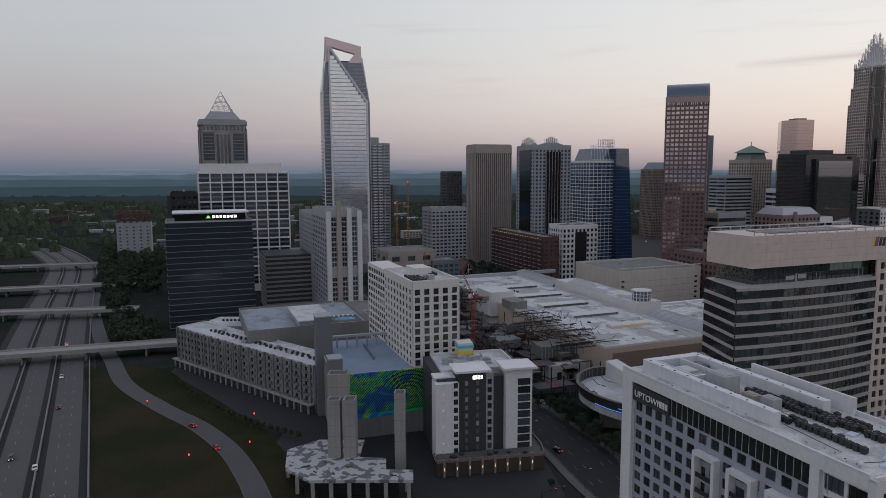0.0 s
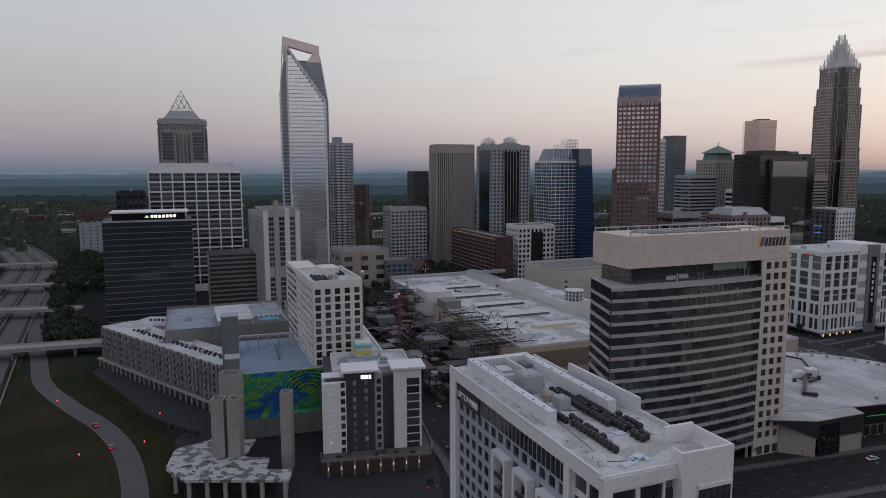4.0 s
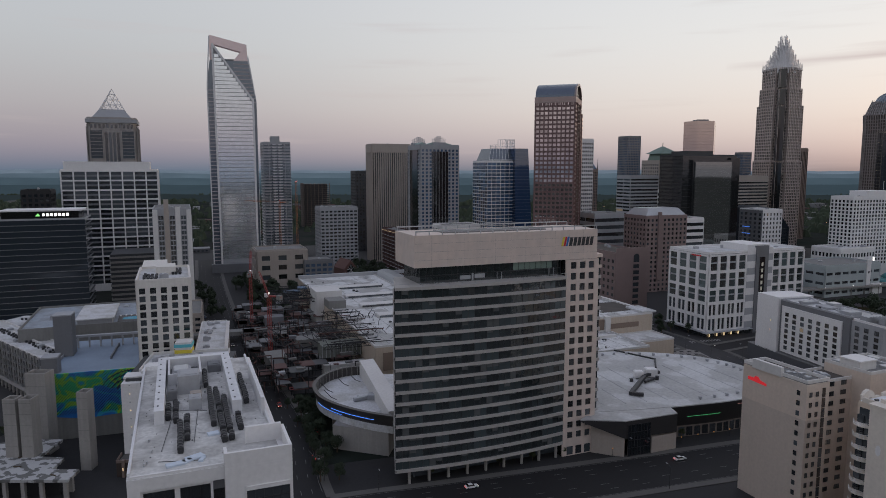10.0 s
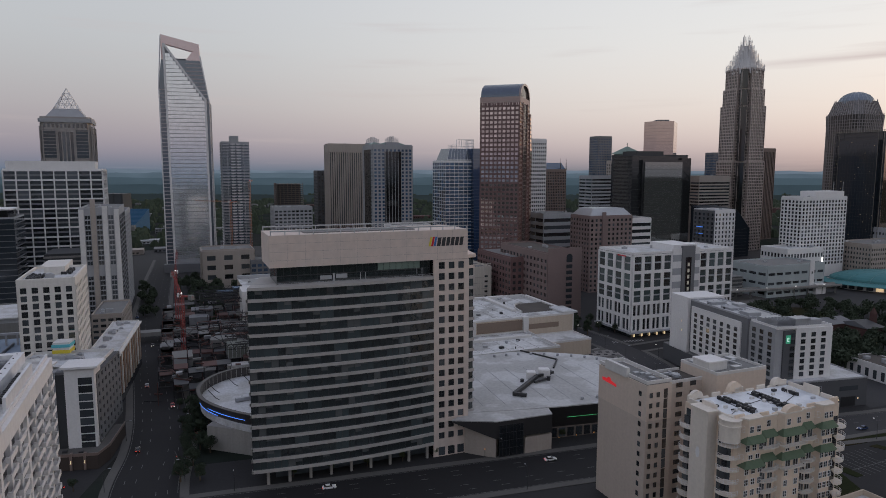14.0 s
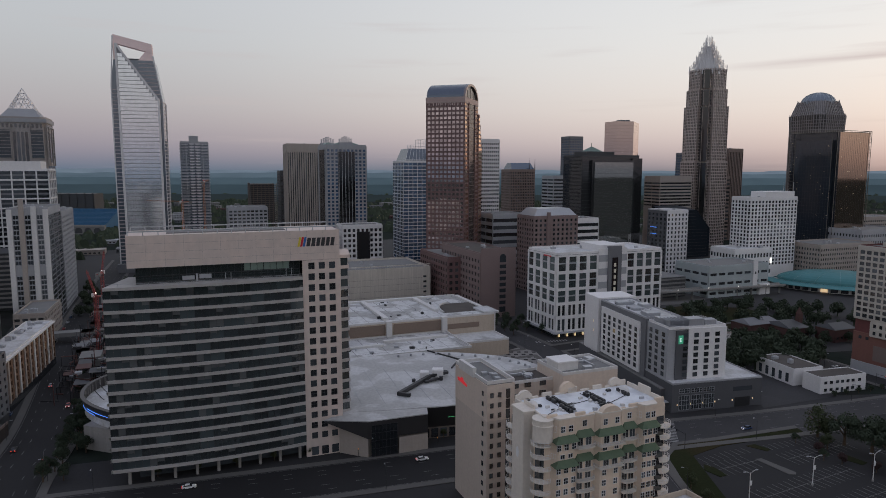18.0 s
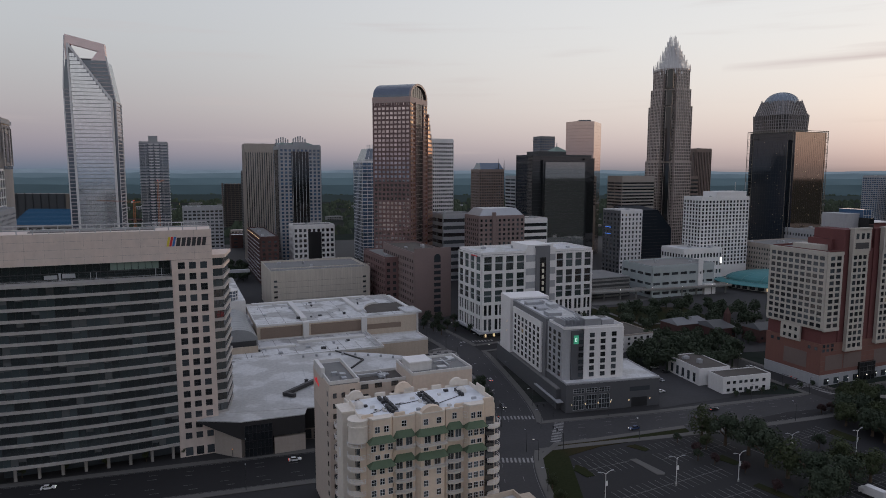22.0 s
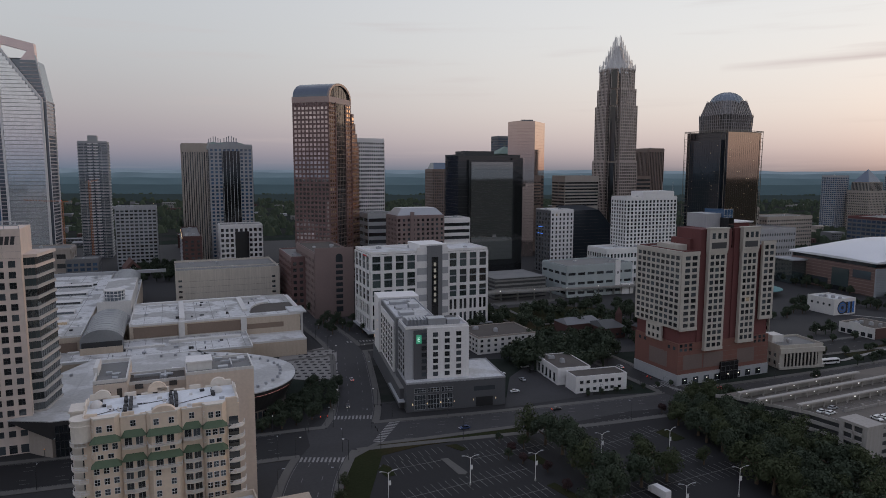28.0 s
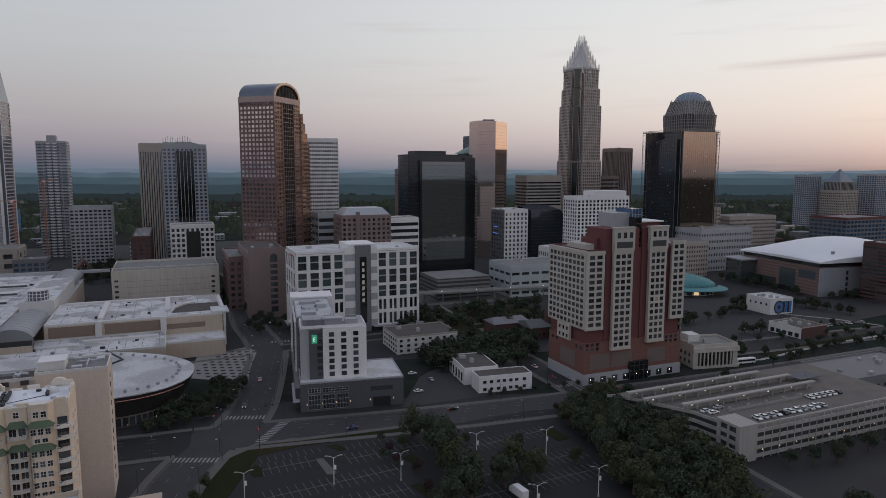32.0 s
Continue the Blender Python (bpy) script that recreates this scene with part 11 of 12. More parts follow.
# ---- surface car park ----
sheet("parking_lot", [(349.1, 290.8), (392.5, 307.3), (414.5, 363.7), (403.0, 397.5), (371.7, 363.8), (356.0, 335.2)], 0.05, OLDASPH, "worn grey asphalt lot beside the small white office", "car park")
sheet("parking_lot", [(294, 120), (296, 207), (297, 241), (312, 248), (352, 262), (404, 286), (430, 292), (452, 262), (470, 205), (470, 120)], 0.03, ASPH, "dark asphalt surface car park with painted stalls", "car park")
sheet("grass_border", [(286, 205), (288, 238), (296, 250), (312, 254), (352, 267), (352, 262), (312, 249), (298, 240), (296.5, 205)], 0.14, GRASS, "thin worn grass border with a pale kerb", "grass", thick=0.2)
sheet("footpath", [(284.6, 205), (286.6, 240), (294.5, 252), (312, 257), (352, 270), (352, 267.2), (312, 254.2), (295.7, 250), (288, 238), (286.0, 205)], 0.178, PAVE, "pale concrete footpath round the car park", "pavement", thick=0.2)
g = Geo()
for (x0, y0), (x1, y1), both in (((299, 238), (319, 247.5), 0), ((329, 250), (353, 259.5), 0), ((369, 266), (404, 280.5), 0), ((300, 227), (320, 236), 1), ((309, 207.5), (351, 229), 1), ((332, 237), (364, 252), 1),
                                 ((371, 243), (410, 265), 1), ((378, 222), (420, 243), 1), ((306, 190), (356, 214), 1), ((372, 205), (430, 232), 1)):
    p, q = Vector((x0, y0)), Vector((x1, y1))
    t = (q - p).normalized()
    nn = Vector((-t.y, t.x))
    n = int((q - p).length / 2.75)
    if both:
        g.beam((*p, 0.05), (*q, 0.05), 0.12)
    for k in range(n + 1):
        s = p + t * 2.75 * k
        e0 = s - nn * 5.0 if both else s
        e1 = s + nn * 5.0 if both else s - nn * 5.0
        g.beam((*e0, 0.035), (*e1, 0.035), 0.11)
solo("stall_line", g, FADED, "worn white painted parking stall lines", "road marking", "stuff")
for pts, m, lab in (([(320, 237), (322.6, 237.6), (329.5, 226), (328.6, 224.4), (326.2, 224.6)], PAVE, "pale concrete traffic island"), ([(297.5, 228), (299, 232.5), (302, 230), (304, 224), (301, 222.5)], GRASS, "grass planting island with kerb"),
                    ([(322, 249), (326, 250.5), (330, 246), (328, 244)], GRASS, "small grass planting island"), ([(356, 216), (359, 218), (366, 208), (363, 206)], GRASS, "small grass planting island with kerb"),
                    ([(352, 238), (356, 241), (360, 234), (357, 232)], GRASS, "kerbed grass island between stalls"), ([(408, 262), (413, 266), (418, 256), (413, 253)], GRASS, "kerbed grass island under trees")):
    sheet("traffic_island", pts, 0.2, m, lab, "traffic island", thick=0.25)

# ---- trees ----
def leaf_crown(seed, leaf, squash=1.0, n_blob=15, per=150):
    g, r = Geo(), random.Random(seed)
    for k in range(n_blob):
        a, e = r.uniform(0, 2 * math.pi), r.uniform(-0.5, 1.3)
        c = Vector((math.cos(a) * math.cos(e) * 0.62, math.sin(a) * math.cos(e) * 0.62, math.sin(e) * 0.62 * squash)) * r.uniform(0.6, 1.05)
        rad = r.uniform(0.28, 0.46)
        for _ in range(per):
            v = Vector((r.gauss(0, 1), r.gauss(0, 1), r.gauss(0, 1))).normalized()
            p = c + v * rad * r.uniform(0.65, 1.08)
            u = v.cross(Vector((r.gauss(0, 1), r.gauss(0, 1), r.gauss(0, 1)))).normalized()
            w = (v + 0.7 * Vector((r.gauss(0, 1), r.gauss(0, 1), r.gauss(0, 1)))).normalized().cross(u)
            s = leaf * r.uniform(0.6, 1.3)
            g.add([tuple(p - u * s), tuple(p + w * s * 0.6), tuple(p + u * s), tuple(p - w * s * 0.6)], [(0, 1, 2, 3)])
    return g


def trunk_mesh(seed):
    g, r = Geo(), random.Random(seed)
    g.cyl(0, 0, 0, 0.5, 0.085, 8, 0.055)
    g.cyl(0, 0, 0.48, 0.95, 0.055, 7, 0.025)
    for k in range(4):
        a = k * 1.6 + r.uniform(0, 0.6)
        g.beam((0, 0, 0.42 + 0.08 * k), (0.5 * math.cos(a), 0.5 * math.sin(a), 0.8 + 0.1 * k), 0.05)
    return g.mesh("trunk", BARK)


TREES = []
for k, (leaf, sq, m) in enumerate(((0.075, 1.0, LEAF), (0.07, 1.15, LEAFD), (0.08, 0.9, LEAFD), (0.07, 1.35, LEAF), (0.08, 0.9, PURPLE))):
    TREES.append((leaf_crown(40 + k, leaf, sq).mesh("crown", m), trunk_mesh(60 + k)))
TREE_LABEL = ("broad green street tree in full leaf", "dark green rounded tree in full leaf", "spreading dark green tree in full leaf", "upright green tree in full leaf", "small purple-leaved ornamental tree")


def tree(x, y, r, h=None, kind=None, z=0.0, group="street trees"):
    k = rng.randrange(4) if kind is None else kind
    h = h or r * 1.1
    b = thing("tree", TREE_LABEL[k], "tree", x, y, z, rng.uniform(0, 360), group)
    crown, trunk = TREES[k]
    part("trunk", trunk, None, b, at=Matrix.Diagonal((r * 1.1, r * 1.1, (h + r * 0.2) / 0.95, 1)))
    part("crown", crown, None, b, at=Matrix.Translation((0, 0, h)) @ Matrix.Diagonal((r, r, r * rng.uniform(0.9, 1.15), 1)))


CROWN_FAR = [leaf_crown(80 + k, 0.14, 1.0, 11, 50) for k in range(3)]
WOODS = Geo()


def wood_tree(x, y, r, h):
    """One tree of the joined woods."""
    c = CROWN_FAR[rng.randrange(3)]
    a = rng.uniform(0, 6.28)
    ca, sa = math.cos(a) * r, math.sin(a) * r
    WOODS.add([(x + p[0] * ca - p[1] * sa, y + p[0] * sa + p[1] * ca, h + p[2] * r) for p in c.v], c.f)
    WOODS.cyl(x, y, 0, h, r * 0.08, 5)


def grove(pts, n, r0, r1, group, kind=None, h=1.05, far=False, gap=0.75):
    """Trees strewn inside a polygon; far ones go into the joined woods."""
    xs, ys = [p[0] for p in pts], [p[1] for p in pts]
    done, tries = [], 0
    while len(done) < n and tries < n * 40:
        tries += 1
        x, y = rng.uniform(min(xs), max(xs)), rng.uniform(min(ys), max(ys))
        inside = False
        for (xa, ya), (xb, yb) in zip(pts, pts[1:] + pts[:1]):
            if (ya > y) != (yb > y) and x < (xb - xa) * (y - ya) / (yb - ya) + xa:
                inside = not inside
        r = rng.uniform(r0, r1)
        if inside and all(math.hypot(x - a, y - c) > gap * (r + q) for a, c, q in done):
            done.append((x, y, r))
            wood_tree(x, y, r, r * h) if far else tree(x, y, r, r * h, kind, group=group)


for name, pts, m, lab in (("pavement", [(533, 362.7), (548.7, 364.9), (602, 396), (656, 421), (720, 450), (719, 452.5), (655, 423.6), (601, 398.6), (548, 367.4), (533, 365)], CONC, "pale concrete pavement along the boulevard"),
                          ("pavement", [(618, 487), (650, 468), (700, 420), (702, 421.5), (651.5, 470), (619, 489)], CONC, "pale concrete pavement beside the arena street"),
                          ("grass_verge", [(556, 372), (601, 399), (655, 424), (654, 429), (599, 404), (556, 378)], GRASS, "dark grass verge along the boulevard")):
    sheet(name, pts, 0.09, m, lab, "pavement" if m is CONC else "grass")
# belt between car park and garage
grove([(416, 280), (430, 288), (446, 288), (462, 250), (466, 222), (456, 160), (432, 165), (426, 220), (424, 250)], 74, 5.5, 8.0, "trees between the car parks", None, 0.9, gap=0.52)
grove([(432, 300), (455, 276), (468, 262), (474, 268), (448, 308)], 12, 3.5, 5.0, "trees between the car parks")
for x, y, r in ((355, 258, 5.2), (361, 250, 5.8), (366, 241, 6.2), (368, 231, 6.6), (371, 222, 6.2), (374, 213, 6.2), (376, 205, 5.6), (392, 226, 5.6), (398, 219, 5.0), (388, 215, 5.4), (396, 247, 3.0), (416, 232, 3.4), (368, 198, 5), (352, 246, 3.0),
                (345, 236, 2.2), (343, 252, 2.0), (376, 250, 2.4)):
    tree(x, y, r * (1.24 if r > 4.5 else 1.0), r * 1.15, group="trees in the car park")
for x, y in ((347, 243), (350, 233), (362, 212), (358, 226), (418, 284), (424, 287)):
    tree(x, y, 2.3, 2.4, 4, group="purple trees in the car park")
for x, y in ((283, 200), (282.5, 212), (286, 190), (289, 182)):
    tree(x + 5, y + 2, 2.6, 3.2, 3, group="trees by the side street")
grove([(246, 262), (262, 270), (272, 288), (270, 318), (256, 326), (256, 300), (248, 280)], 42, 3.0, 4.4, "trees round the hall", 2, 0.9)
grove([(356, 348), (376, 344), (404, 346), (424, 366), (420, 398), (400, 410), (376, 400), (360, 370)], 36, 5, 7.5, "trees of the old churchyard", 2, 0.85, far=True, gap=0.6)
grove([(405, 385), (425, 392), (450, 392), (470, 400), (440, 440), (400, 440)], 9, 4, 6, "churchyard woods", 2, 0.85, far=True)
grove([(318, 440), (345, 430), (370, 460), (345, 505), (322, 495)], 30, 4, 6.5, "park woods", 2, 0.85, far=True)
grove([(366, 420), (402, 436), (470, 420), (510, 470), (460, 520), (380, 500)], 44, 4.5, 7, "trees of the downtown park", 2, 0.9, far=True)
grove([(-12, 440), (6, 448), (-58, 610), (-78, 602)], 24, 4, 6, "trees of the side street", 2, 0.9, far=True)
grove([(-62, 476), (-54, 480), (-112, 610), (-122, 606)], 14, 3.5, 5, "trees of the side street", 2, 0.9, far=True)
grove([(58, 236), (70, 240), (52, 290), (44, 286)], 12, 2.6, 3.6, "trees beside the drum hall", 1)
grove([(42.4, 290.3), (52.1, 281.2), (73.7, 219.8), (66.9, 215.7)], 12, 2.8, 4.2, "trees beside the drum hall", 1)
grove([(300, 330), (306, 372), (300, 392), (291, 392), (288, 340)], 9, 1.8, 2.6, "young trees beside the hotel", 0)
grove([(246, 415), (262, 425), (228, 520), (205, 580), (196, 570)], 18, 3.0, 4.2, "street trees along the side street", 1)
grove([(214, 480), (190, 560), (150, 655), (140, 650), (205, 470)], 20, 3.0, 4.2, "street trees along the side street", 1)
grove([(262, 414), (290, 424), (270, 452), (252, 470), (246, 455)], 9, 3.0, 4.0, "trees beside the white office", 1)
grove([P(255, 560), P(300, 560), P(300, 660), P(255, 690)], 34, 4, 6, "trees round the church", 2, far=True)
grove([P(140, 520), P(215, 520), P(220, 640), P(150, 620)], 30, 4, 6, "trees beyond the hall", 2, far=True)
grove([(-206, 392), (-178, 392), (-200, 434), (-242, 472), (-264, 522), (-300, 620), (-395, 855), (-480, 915), (-400, 740), (-305, 575), (-250, 474)], 130, 5, 8, "trees beside the motorway", 2, 0.9, far=True, gap=0.55)
grove([(-300, 300), (-262, 322), (-420, 600), (-540, 720), (-600, 700)], 70, 6, 9, "woods across the motorway", 2, 0.9, far=True)
grove([(-330, 600), (-240, 560), (-300, 800), (-420, 850)], 50, 6, 9, "woods by the motorway bend", 2, 0.9, far=True)
for k in range(26):
    t = k / 25
    x, y = -146 + 84 * t, 333 - 78 * t + 10 * math.sin(t * 3.1) * -1
    tree(x, y, 1.5, 2.2, 3, group="hedge of small conifers")
for k in range(9):
    tree(104 + k * 12.5, 222.5 + k * 4.3, 1.6, 2.4, rng.choice((0, 4)), group="young trees on the avenue")
for k in range(10):
    tree(66 - k * 9.2, 226 + k * 21, 2.0, 2.8, 1, group="trees along the side street")
    tree(33 - k * 9.2, 212 + k * 21, 2.0, 2.8, 1, group="trees along the side street")
for k in range(12):
    tree(505 + k * 17, 362 + k * 5.2, 3.0, 3.0, 2, group="young trees on the boulevard")
    tree(498 + k * 17, 386 + k * 5.2, 3.0, 3.0, 2, group="young trees on the boulevard")
for k in range(7):
    tree(448 + k * 8, 330 + k * 3.2, 1.4, 2.2, 3, group="young conifers at the red tower")
    tree(390 + k * 7.5, 306.5 + k * 2.6, 1.7, 1.5, 2, group="clipped shrubs by the low office")
grove([(490, 200), (560, 230), (600, 215), (600, 160), (500, 160)], 22, 3.5, 5.5, "trees below the garage", 2)
grove([(560, 470), (590, 478), (660, 500), (660, 530), (600, 520)], 16, 3, 5, "trees by the market hall", 2)
grove([(640, 640), (676, 548), (684, 552), (662, 640)], 14, 3, 5, "trees by the arena", 2)
grove([(690, 540), (694, 548), (735, 560), (738, 552)], 12, 3, 4.5, "trees by the arena", 2)

for k in range(9):
    u, v = 12 + k * 10, -7 - (k % 3) * 2
    c, q = math.cos(radians(GAR_TURN)), math.sin(radians(GAR_TURN))
    tree(478.5 + u * c - v * q, 231 + u * q + v * c, 3.2 + 0.5 * (k % 3), 4.2, 1, group="trees before the garage")

# street trees and shrubs of the blocks beyond the boulevard
for x, y, r in ((567, 427, 4.2), (572, 425, 3.6), (579, 430, 4.4), (540, 457, 4.8), (546, 460, 4.4), (536, 449, 4), (563, 363, 3.4), (573, 371, 3), (586, 380, 3), (599, 388, 3), (612, 396, 3), (626, 404, 3), (640, 410, 3.2), (653, 416, 3),
                (580, 389, 2.6), (592, 397, 2.6), (604, 405, 2.6), (618, 412, 2.6), (633, 420, 2.6), (648, 516, 4), (652, 508, 4), (658, 505, 4), (664, 500, 4), (668, 492, 4), (672, 484, 4), (544, 380, 3), (546, 387, 3),
                (550, 356, 3.6), (513, 331, 3), (577, 314, 4.5), (640, 452, 2.6), (628, 446, 2.2), (560, 470, 3.4), (571, 476, 3), (590, 452, 2.4)):
    wood_tree(x, y, r, r * 0.95)
solo("city_woods", WOODS, LEAFD, "dark leafy woods of the park and motorway banks", "woods", "stuff")
# distant woods and low town: one joined mesh each
g, r = Geo(), random.Random(15)
for k in range(5200):
    x, y = r.uniform(-2600, 3000), 780 + 1900 * r.random() ** 1.4
    if abs(x - 250) < 480 and y < 1060:
        continue
    if -540 < x < -380 and y < 900:
        continue
    s = r.uniform(7, 15)
    for _ in range(3):
        c = Vector((x + r.uniform(-s, s), y + r.uniform(-s, s), r.uniform(2, 7)))
        pts = [(c.x + s * 0.7 * math.cos(i * 1.05 + k) * r.uniform(0.6, 1.2), c.y + s * 0.7 * math.sin(i * 1.05 + k) * r.uniform(0.6, 1.2)) for i in range(6)]
        top = [(c.x + (p[0] - c.x) * 0.45, c.y + (p[1] - c.y) * 0.45) for p in pts]
        g.add([(p[0], p[1], 0) for p in pts] + [(p[0], p[1], c.z + s * r.uniform(0.2, 0.6)) for p in top], [tuple(range(6, 12))] + [(i, (i + 1) % 6, 6 + (i + 1) % 6, 6 + i) for i in range(6)])
solo("distant_trees", g, LEAFD, "dark woods filling the distance", "woods", "stuff")
for m, n, seed in ((GREY, 120, 3), (CONCD, 120, 4), (BRICK, 50, 5), (TAN, 34, 6), (LGREY, 40, 7)):
    g, gw, r = Geo(), Geo(), random.Random(seed)
    for k in range(n):
        x, y = r.uniform(-1700, 2600), 760 + 1300 * r.random() ** 1.3
        if (abs(x - 280) < 420 and y < 1000) or (-560 < x < -360 and y < 900):
            continue
        w, d, h = r.uniform(12, 46), r.uniform(10, 26), r.choice((4, 5, 5, 6, 8, 12))
        c, s = math.cos(radians(GRID)), math.sin(radians(GRID))
        q = [(x + u * c - v * s, y + u * s + v * c) for u, v in ((0, 0), (w, 0), (w, d), (0, d))]
        g.prism(q, 0, h)
        for f in range(int(h / 3.5)):
            for i in range(int(w / 5)):
                u = 1 + i * 5
                z = 1.2 + f * 3.5
                gw.quad(*[(x + uu * c + 0.1 * s, y + uu * s - 0.1 * c, zz) for uu, zz in ((u, z), (u + 2.8, z), (u + 2.8, z + 1.6), (u, z + 1.6))])
    solo("distant_buildings", g, m, "low distant town buildings among trees", "buildings", "stuff")
    solo("distant_windows", gw, G_DARK, "dark windows of low distant buildings", "windows", "stuff")
g, r = Geo(), random.Random(25)
for k in range(60):
    x, y = r.uniform(-1500, 2200), r.uniform(620, 2000)
    g.cyl(x, y, 7, 8.0, 0.35 + y * 0.0002, 5)
solo("distant_lamps", g, L_WARM, "scattered warm street lamps of the distant town", "lamps", "stuff")

# ---- cars ----
def car_kit(name, paint):
    kit = {}
    g = Geo()
    side = [(-2.2, 0.35), (2.25, 0.35), (2.3, 0.62), (2.15, 0.82), (1.05, 0.95), (-1.75, 0.98), (-2.2, 0.85)]
    n = len(side)
    g.add([(x, -0.88, z) for x, z in side] + [(x, 0.88, z) for x, z in side], [tuple(range(n)), tuple(reversed(range(n, 2 * n)))] + [(i, i + n, (i + 1) % n + n, (i + 1) % n) for i in range(n)])
    kit["body"] = g.mesh("body", paint)
    g = Geo()
    g.prism([(-1.7, -0.80), (1.05, -0.80), (1.05, 0.80), (-1.7, 0.80)], 0.95, 1.42, 0, [(-1.25, -0.66), (0.35, -0.66), (0.35, 0.66), (-1.25, 0.66)])
    kit["windows"] = g.mesh("cabin", G_BLACK)
    g = Geo()
    g.box(-1.2, -0.63, 1.41, 0.3, 0.63, 1.47)
    kit["roof"] = g.mesh("car_roof", paint)
    g = Geo()
    g.cyl(0, 0, -0.11, 0.11, 0.33, 12)
    kit["wheel"] = g.mesh("wheel", BLACK)
    return kit


CARS = [(lab, car_kit("car", mat("car_paint_" + lab, c, 0.3, 0.1, var=0.03, spec=0.6))) for lab, c in (("white", (0.75, 0.75, 0.75)), ("silver", (0.42, 0.43, 0.45)), ("black", (0.02, 0.02, 0.022)), ("red", (0.35, 0.03, 0.025)), ("blue", (0.04, 0.07, 0.16)))]


def car(x, y, rz, k, z=0.05, where="in a parking bay", lights=False):
    lab, kit = CARS[k]
    b = thing("car", lab + " saloon car " + where, "car", x, y, z, rz, "cars")
    part("body", kit["body"], None, b)
    part("cabin", kit["windows"], None, b)
    part("car_roof", kit["roof"], None, b)
    for u in (-1.4, 1.4):
        for v in (-0.8, 0.8):
            part("wheel", kit["wheel"], None, b, at=pose(u, v, 0.33, 90, 0, 0))
    if lights:
        for v in (-0.6, 0.6):
            g = Geo()
            g.box(2.26, v - 0.16, 0.6, 2.34, v + 0.16, 0.75)
            part("headlight", g, L_WHITE, b)
            g = Geo()
            g.box(-2.26, v - 0.16, 0.65, -2.18, v + 0.16, 0.78)
            part("tail_light", g, L_RED, b)


def on_garage(u, v):
    c, s = math.cos(radians(GAR_TURN)), math.sin(radians(GAR_TURN))
    return 478.5 + u * c - v * s, 231 + u * s + v * c


for k in range(11):
    x, y = on_garage(16 + k * 3.6, 11.4 + (k % 2) * 0.3)
    car(x, y, 108 if k % 3 else -72, (0, 0, 1, 0, 2, 0, 0, 1, 0, 0, 1)[k], 11.0, "parked on the garage roof")
for k in range(6):
    x, y = on_garage(56 + k * 3.4, 20)
    car(x, y, 108, (0, 0, 1, 0, 0, 2)[k], 11.0, "parked on the garage roof")
for u, v, k in ((3.5, 25, 0), (5, 22.5, 0), (11, 26, 1), (-8, 44, 0)):
    x, y = on_garage(u, v)
    car(x, y, 25, k, 11.0, "parked on the garage roof")
for x, y, rz, k in ((352, 340, 20, 0), (366, 352, 15, 1), (369, 344, 20, 2), (376, 336, 15, 0), (362, 330, 110, 1), (380, 330, 15, 0), (356, 312, 20, 0), (371, 360, 20, 2)):
    car(x, y, rz, k, where="in the small office lot")
for x, y, rz, k in ((118, 214, 18, 0), (196, 236, 18, 0), (240, 236, 198, 1), (330, 266, 200, 4), (372, 288, 20, 2), (275, 330, 105, 1), (278, 292, 285, 2), (40, 244, 113, 2), (34, 292, 293, 3), (10, 320, 113, 1), (-20, 396, 293, 2), (458, 316, 20, 3), (418, 352, 110, 0),
                    (-132, 205, 120, 2), (-152, 228, 120, 0), (-180, 290, 120, 2), (-205, 335, 300, 1), (-166, 236, 300, 2), (-240, 400, 120, 0), (-110, 268, 140, 3), (-92, 246, 120, 3)):
    car(x, y, rz, k, 0.06, "driving along the road", True)
for k in range(14):
    car(29 - k * 7.2, 246 + k * 17.5, 113, rng.randrange(5), where="parked along the side street")
    car(56 - k * 7.2, 262 + k * 17.5, 113, rng.randrange(5), where="parked along the side street")
for k in range(10):
    car(612 + k * 5.4 + rng.uniform(0, 3), 440 + k * 2.0, 110, rng.randrange(3), where="in the lot by the painted block")
# bus and box truck
for x, y, rz, lab in ((441, 331, 112, "white city bus waiting at the kerb"), (521, 355, 15, "white city bus at the bank"), (536, 359, 15, "white and blue city bus at the bank")):
    b = thing("bus", lab, "bus", x, y, 0.05, rz)
    g = Geo()
    g.chamfered(-6, -1.25, 0.4, 6, 1.25, 3.1, 0.2)
    part("body", g, WHITE, b)
    for s in (-1, 1):
        g = Geo()
        g.box(-5.6, min(s * 1.25, s * 1.28), 1.5, 5.6, max(s * 1.25, s * 1.28), 2.5)
        part("window_band", g, G_BLACK, b)
        for u in (-3.8, 3.6):
            part("wheel", CARS[0][1]["wheel"], None, b, at=pose(u, s * 1.1, 0.45, 90, 0, 0) @ Matrix.Diagonal((1.4, 1.4, 1.4, 1)))
b = thing("box_truck", "white box truck parked in the car park", "truck", 392, 208, 0.05, 118)
g = Geo()
g.chamfered(-3.6, -1.2, 0.7, 2.6, 1.2, 3.5, 0.08)
part("cargo_box", g, WHITE, b)
g = Geo()
g.chamfered(2.7, -1.05, 0.5, 4.4, 1.05, 2.4, 0.3)
part("cab", g, OFFW, b)
for u in (-2.6, 3.4):
    for s in (-1, 1):
        part("wheel", CARS[0][1]["wheel"], None, b, at=pose(u, s * 1.0, 0.42, 90, 0, 0) @ Matrix.Diagonal((1.2, 1.2, 1.2, 1)))


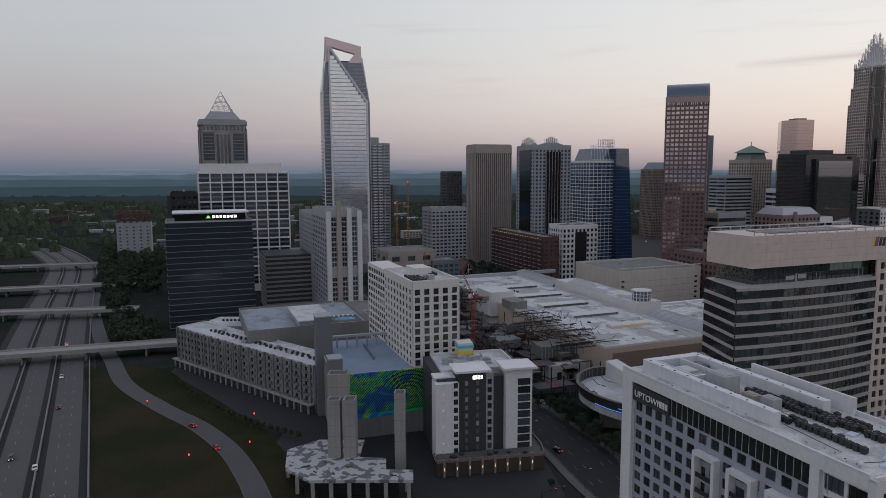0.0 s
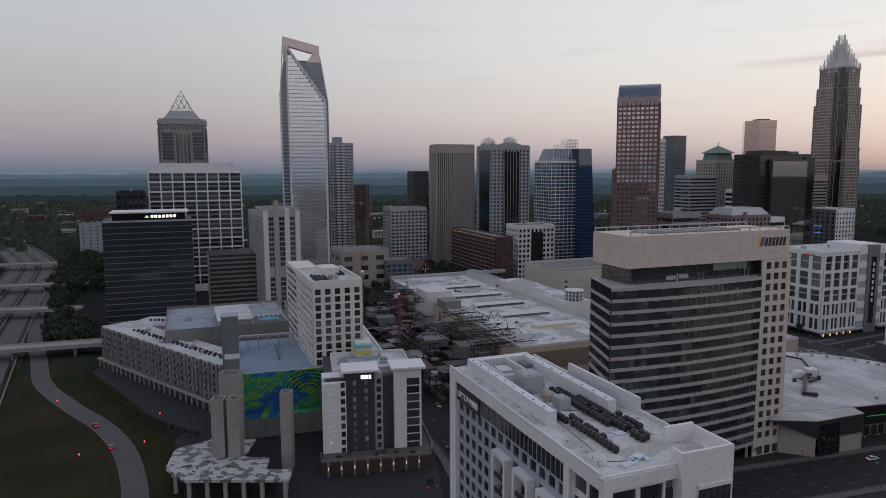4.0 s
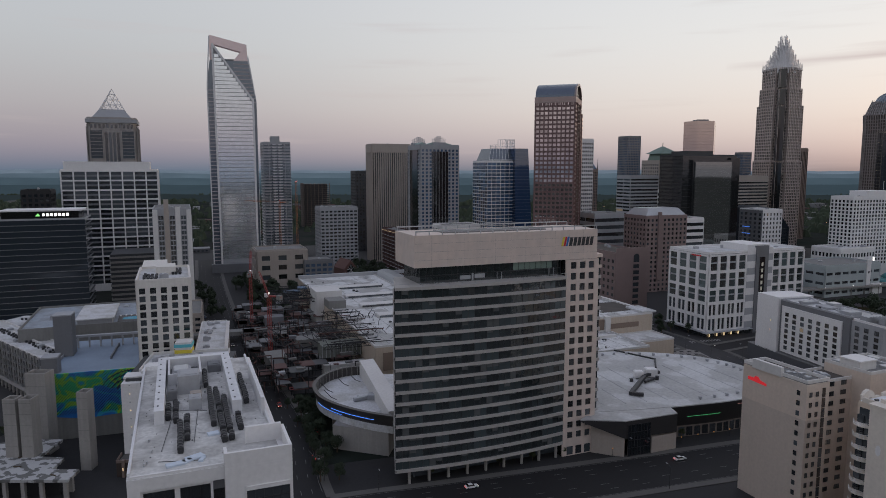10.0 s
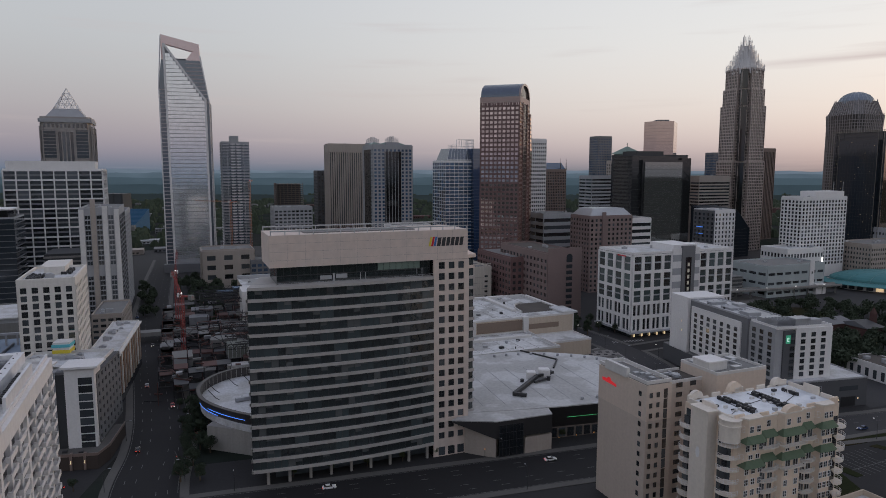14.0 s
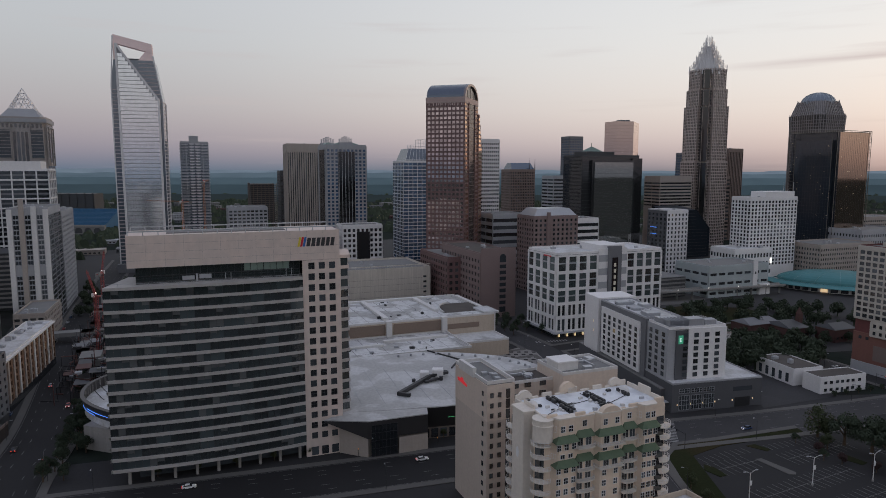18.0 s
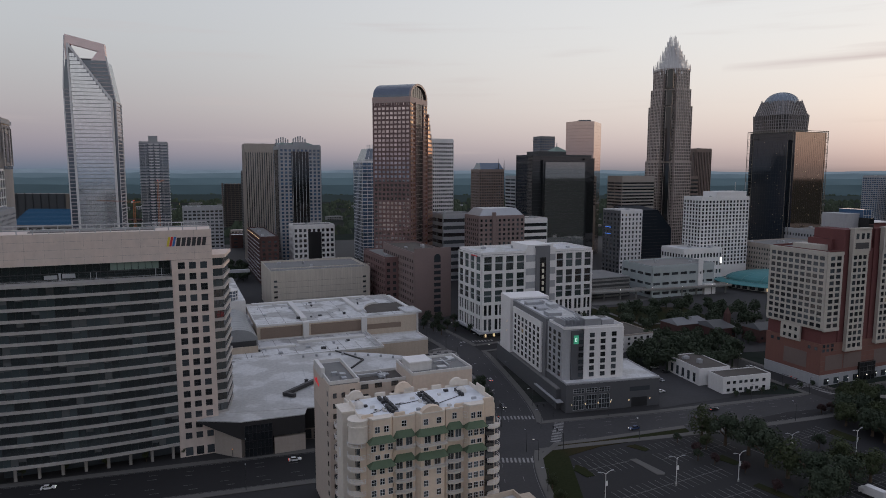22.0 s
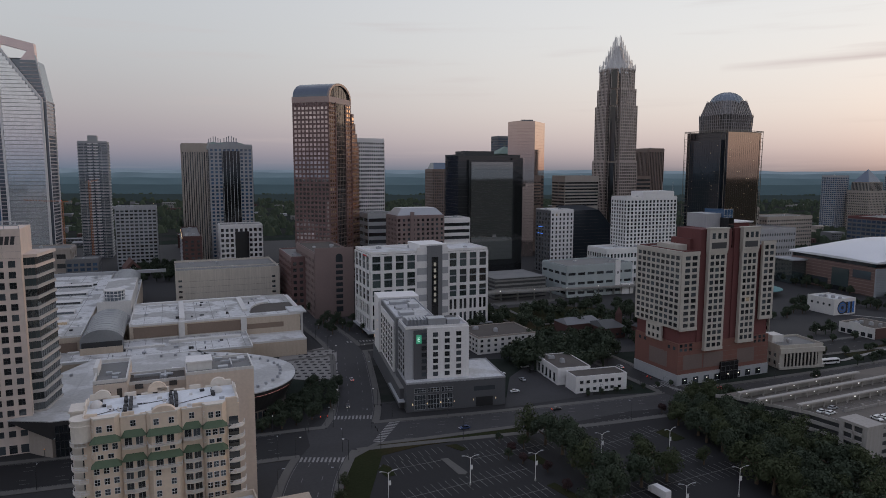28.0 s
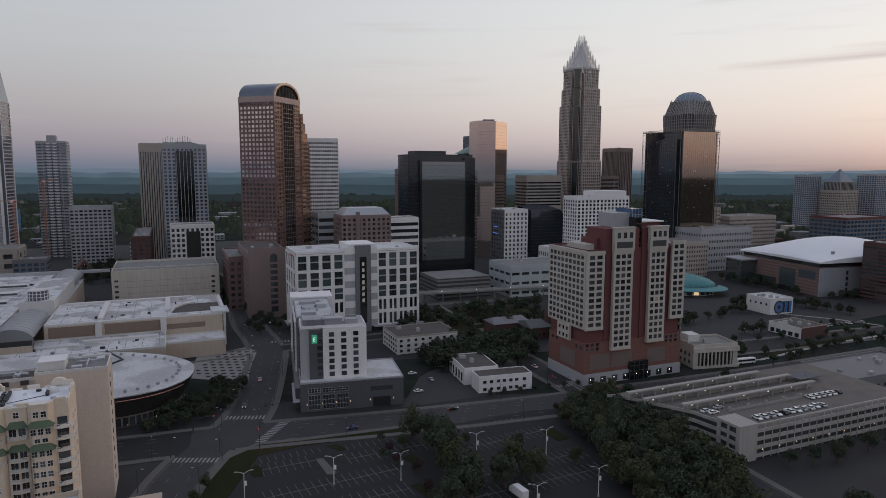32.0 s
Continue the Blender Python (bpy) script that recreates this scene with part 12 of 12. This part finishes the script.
# ---- lamps ----
def lot_lamp(x, y, rz):
    b = thing("street_lamp", "tall white twin-arm lamp with a small banner", "street lamp", x, y, 0, rz, "car park lamps")
    g = Geo()
    g.cyl(0, 0, 0, 10.0, 0.14, 8, 0.09)
    part("pole", g, WHITE, b)
    g = Geo()
    g.cyl(0, 0, 0, 0.8, 0.35, 10)
    part("footing", g, CONC, b)
    for s in (-1, 1):
        g = Geo()
        p = [Vector((0, 0, 9.6)), Vector((s * 1.0, 0, 10.3)), Vector((s * 2.1, 0, 10.6))]
        g.beam(p[0], p[1], 0.09)
        g.beam(p[1], p[2], 0.09)
        arm = part("arm", g, WHITE, b)
        g = Geo()
        g.chamfered(min(s * 2.0, s * 3.0), -0.18, 10.5, max(s * 2.0, s * 3.0), 0.18, 10.72, 0.06)
        part("lamp_head", g, LGREY, arm)
    g = Geo()
    g.box(0.12, -0.03, 5.6, 0.85, 0.03, 7.2)
    part("banner", g, WHITE, b)


for x, y, rz in ((330, 216.5, 10), (352.6, 219.5, 25), (379.6, 236.5, 15), (406, 240, 30), (418, 208, 10), (303, 205, 20), (396, 196, 10)):
    lot_lamp(x, y, rz)


def street_lamp(x, y, rz, h=8.0, lit=True):
    b = thing("street_lamp", "slim dark street lamp at the kerb", "street lamp", x, y, 0, rz, "street lamps")
    g = Geo()
    g.cyl(0, 0, 0, h, 0.11, 8, 0.06)
    part("pole", g, DMETAL, b)
    g = Geo()
    g.beam((0, 0, h - 0.1), (1.8, 0, h + 0.3), 0.07)
    arm = part("arm", g, DMETAL, b)
    g = Geo()
    g.chamfered(1.5, -0.15, h + 0.2, 2.4, 0.15, h + 0.36, 0.05)
    part("lamp_head", g, METAL, arm)
    if lit:
        g = Geo()
        g.box(1.6, -0.12, h + 0.13, 2.3, 0.12, h + 0.2)
        part("bulb", g, L_WHITE, arm)


for line, o, step in ((STONEWALL, 13, 9), (STONEWALL, -13, 9), (STONEEAST, 13, 9), (STONEEAST, -13, 9), (CALDWELL, 12.5, 6), (CALDWELL, -12.5, 6), (CURVED, 10, 7), (CURVED, -10, 7), (FOURTH, 12.5, 5), (MCDOWELL, 8.5, 6)):
    pts = offset(line, o)
    for k in range(3, len(pts) - 1, step):
        t = pts[k + 1] - pts[k]
        if not (-10 < pts[k].x < 700 and pts[k].y > 195):
            continue
        street_lamp(pts[k].x, pts[k].y, math.degrees(math.atan2(t.y, t.x)) + (-90 if o > 0 else 90), lit=k % 2 == 0)
for k in range(11):
    b = thing("bollard_lamp", "short lit garden lamp on the pavement", "lamp", 172 + k * 7.4, 239.5 + k * 2.7, 0.15, 0, "pavement lamps")
    g = Geo()
    g.cyl(0, 0, 0, 2.6, 0.07, 8)
    part("post", g, DMETAL, b)
    g = Geo()
    g.cyl(0, 0, 2.6, 3.0, 0.2, 8, 0.1)
    part("globe", g, L_AMBER, b)


def signal(x, y, rz):
    b = thing("traffic_light", "dark mast-arm traffic light over the junction", "traffic light", x, y, 0.1, rz, "traffic lights")
    g = Geo()
    g.cyl(0, 0, 0, 6.5, 0.13, 8, 0.1)
    part("pole", g, DMETAL, b)
    g = Geo()
    g.beam((0, 0, 6.0), (9, 0, 6.4), 0.14)
    part("arm", g, DMETAL, b)
    for u in (5, 8):
        g = Geo()
        g.box(u - 0.2, -0.2, 5.3, u + 0.2, 0.2, 6.4)
        head = part("signal_head", g, BLACK, b)
        g = Geo()
        g.cyl(0, 0, 0, 0.06, 0.13, 8)
        part("red_lens", g, L_RED, head, at=pose(u, -0.2, 6.1, 90, 0, 0))


for x, y, rz in ((266, 262, 20), (297, 246, 110), (299, 280, 200), (60, 230, -60), (28, 200, 20), (444, 300, 110), (420, 322, -70)):
    signal(x, y, rz)
for x, y in ((-98, 234), (-79, 246), (-140, 292), (-86, 276)):
    b = thing("marker_lamp", "red warning lamp on a short post", "lamp", x, y, 0, 0, "red marker lamps")
    g = Geo()
    g.cyl(0, 0, 0, 2.6, 0.06, 6)
    part("post", g, DMETAL, b)
    g = Geo()
    g.cyl(0, 0, 2.6, 3.1, 0.32, 8, 0.2)
    part("lens", g, L_RED, b)
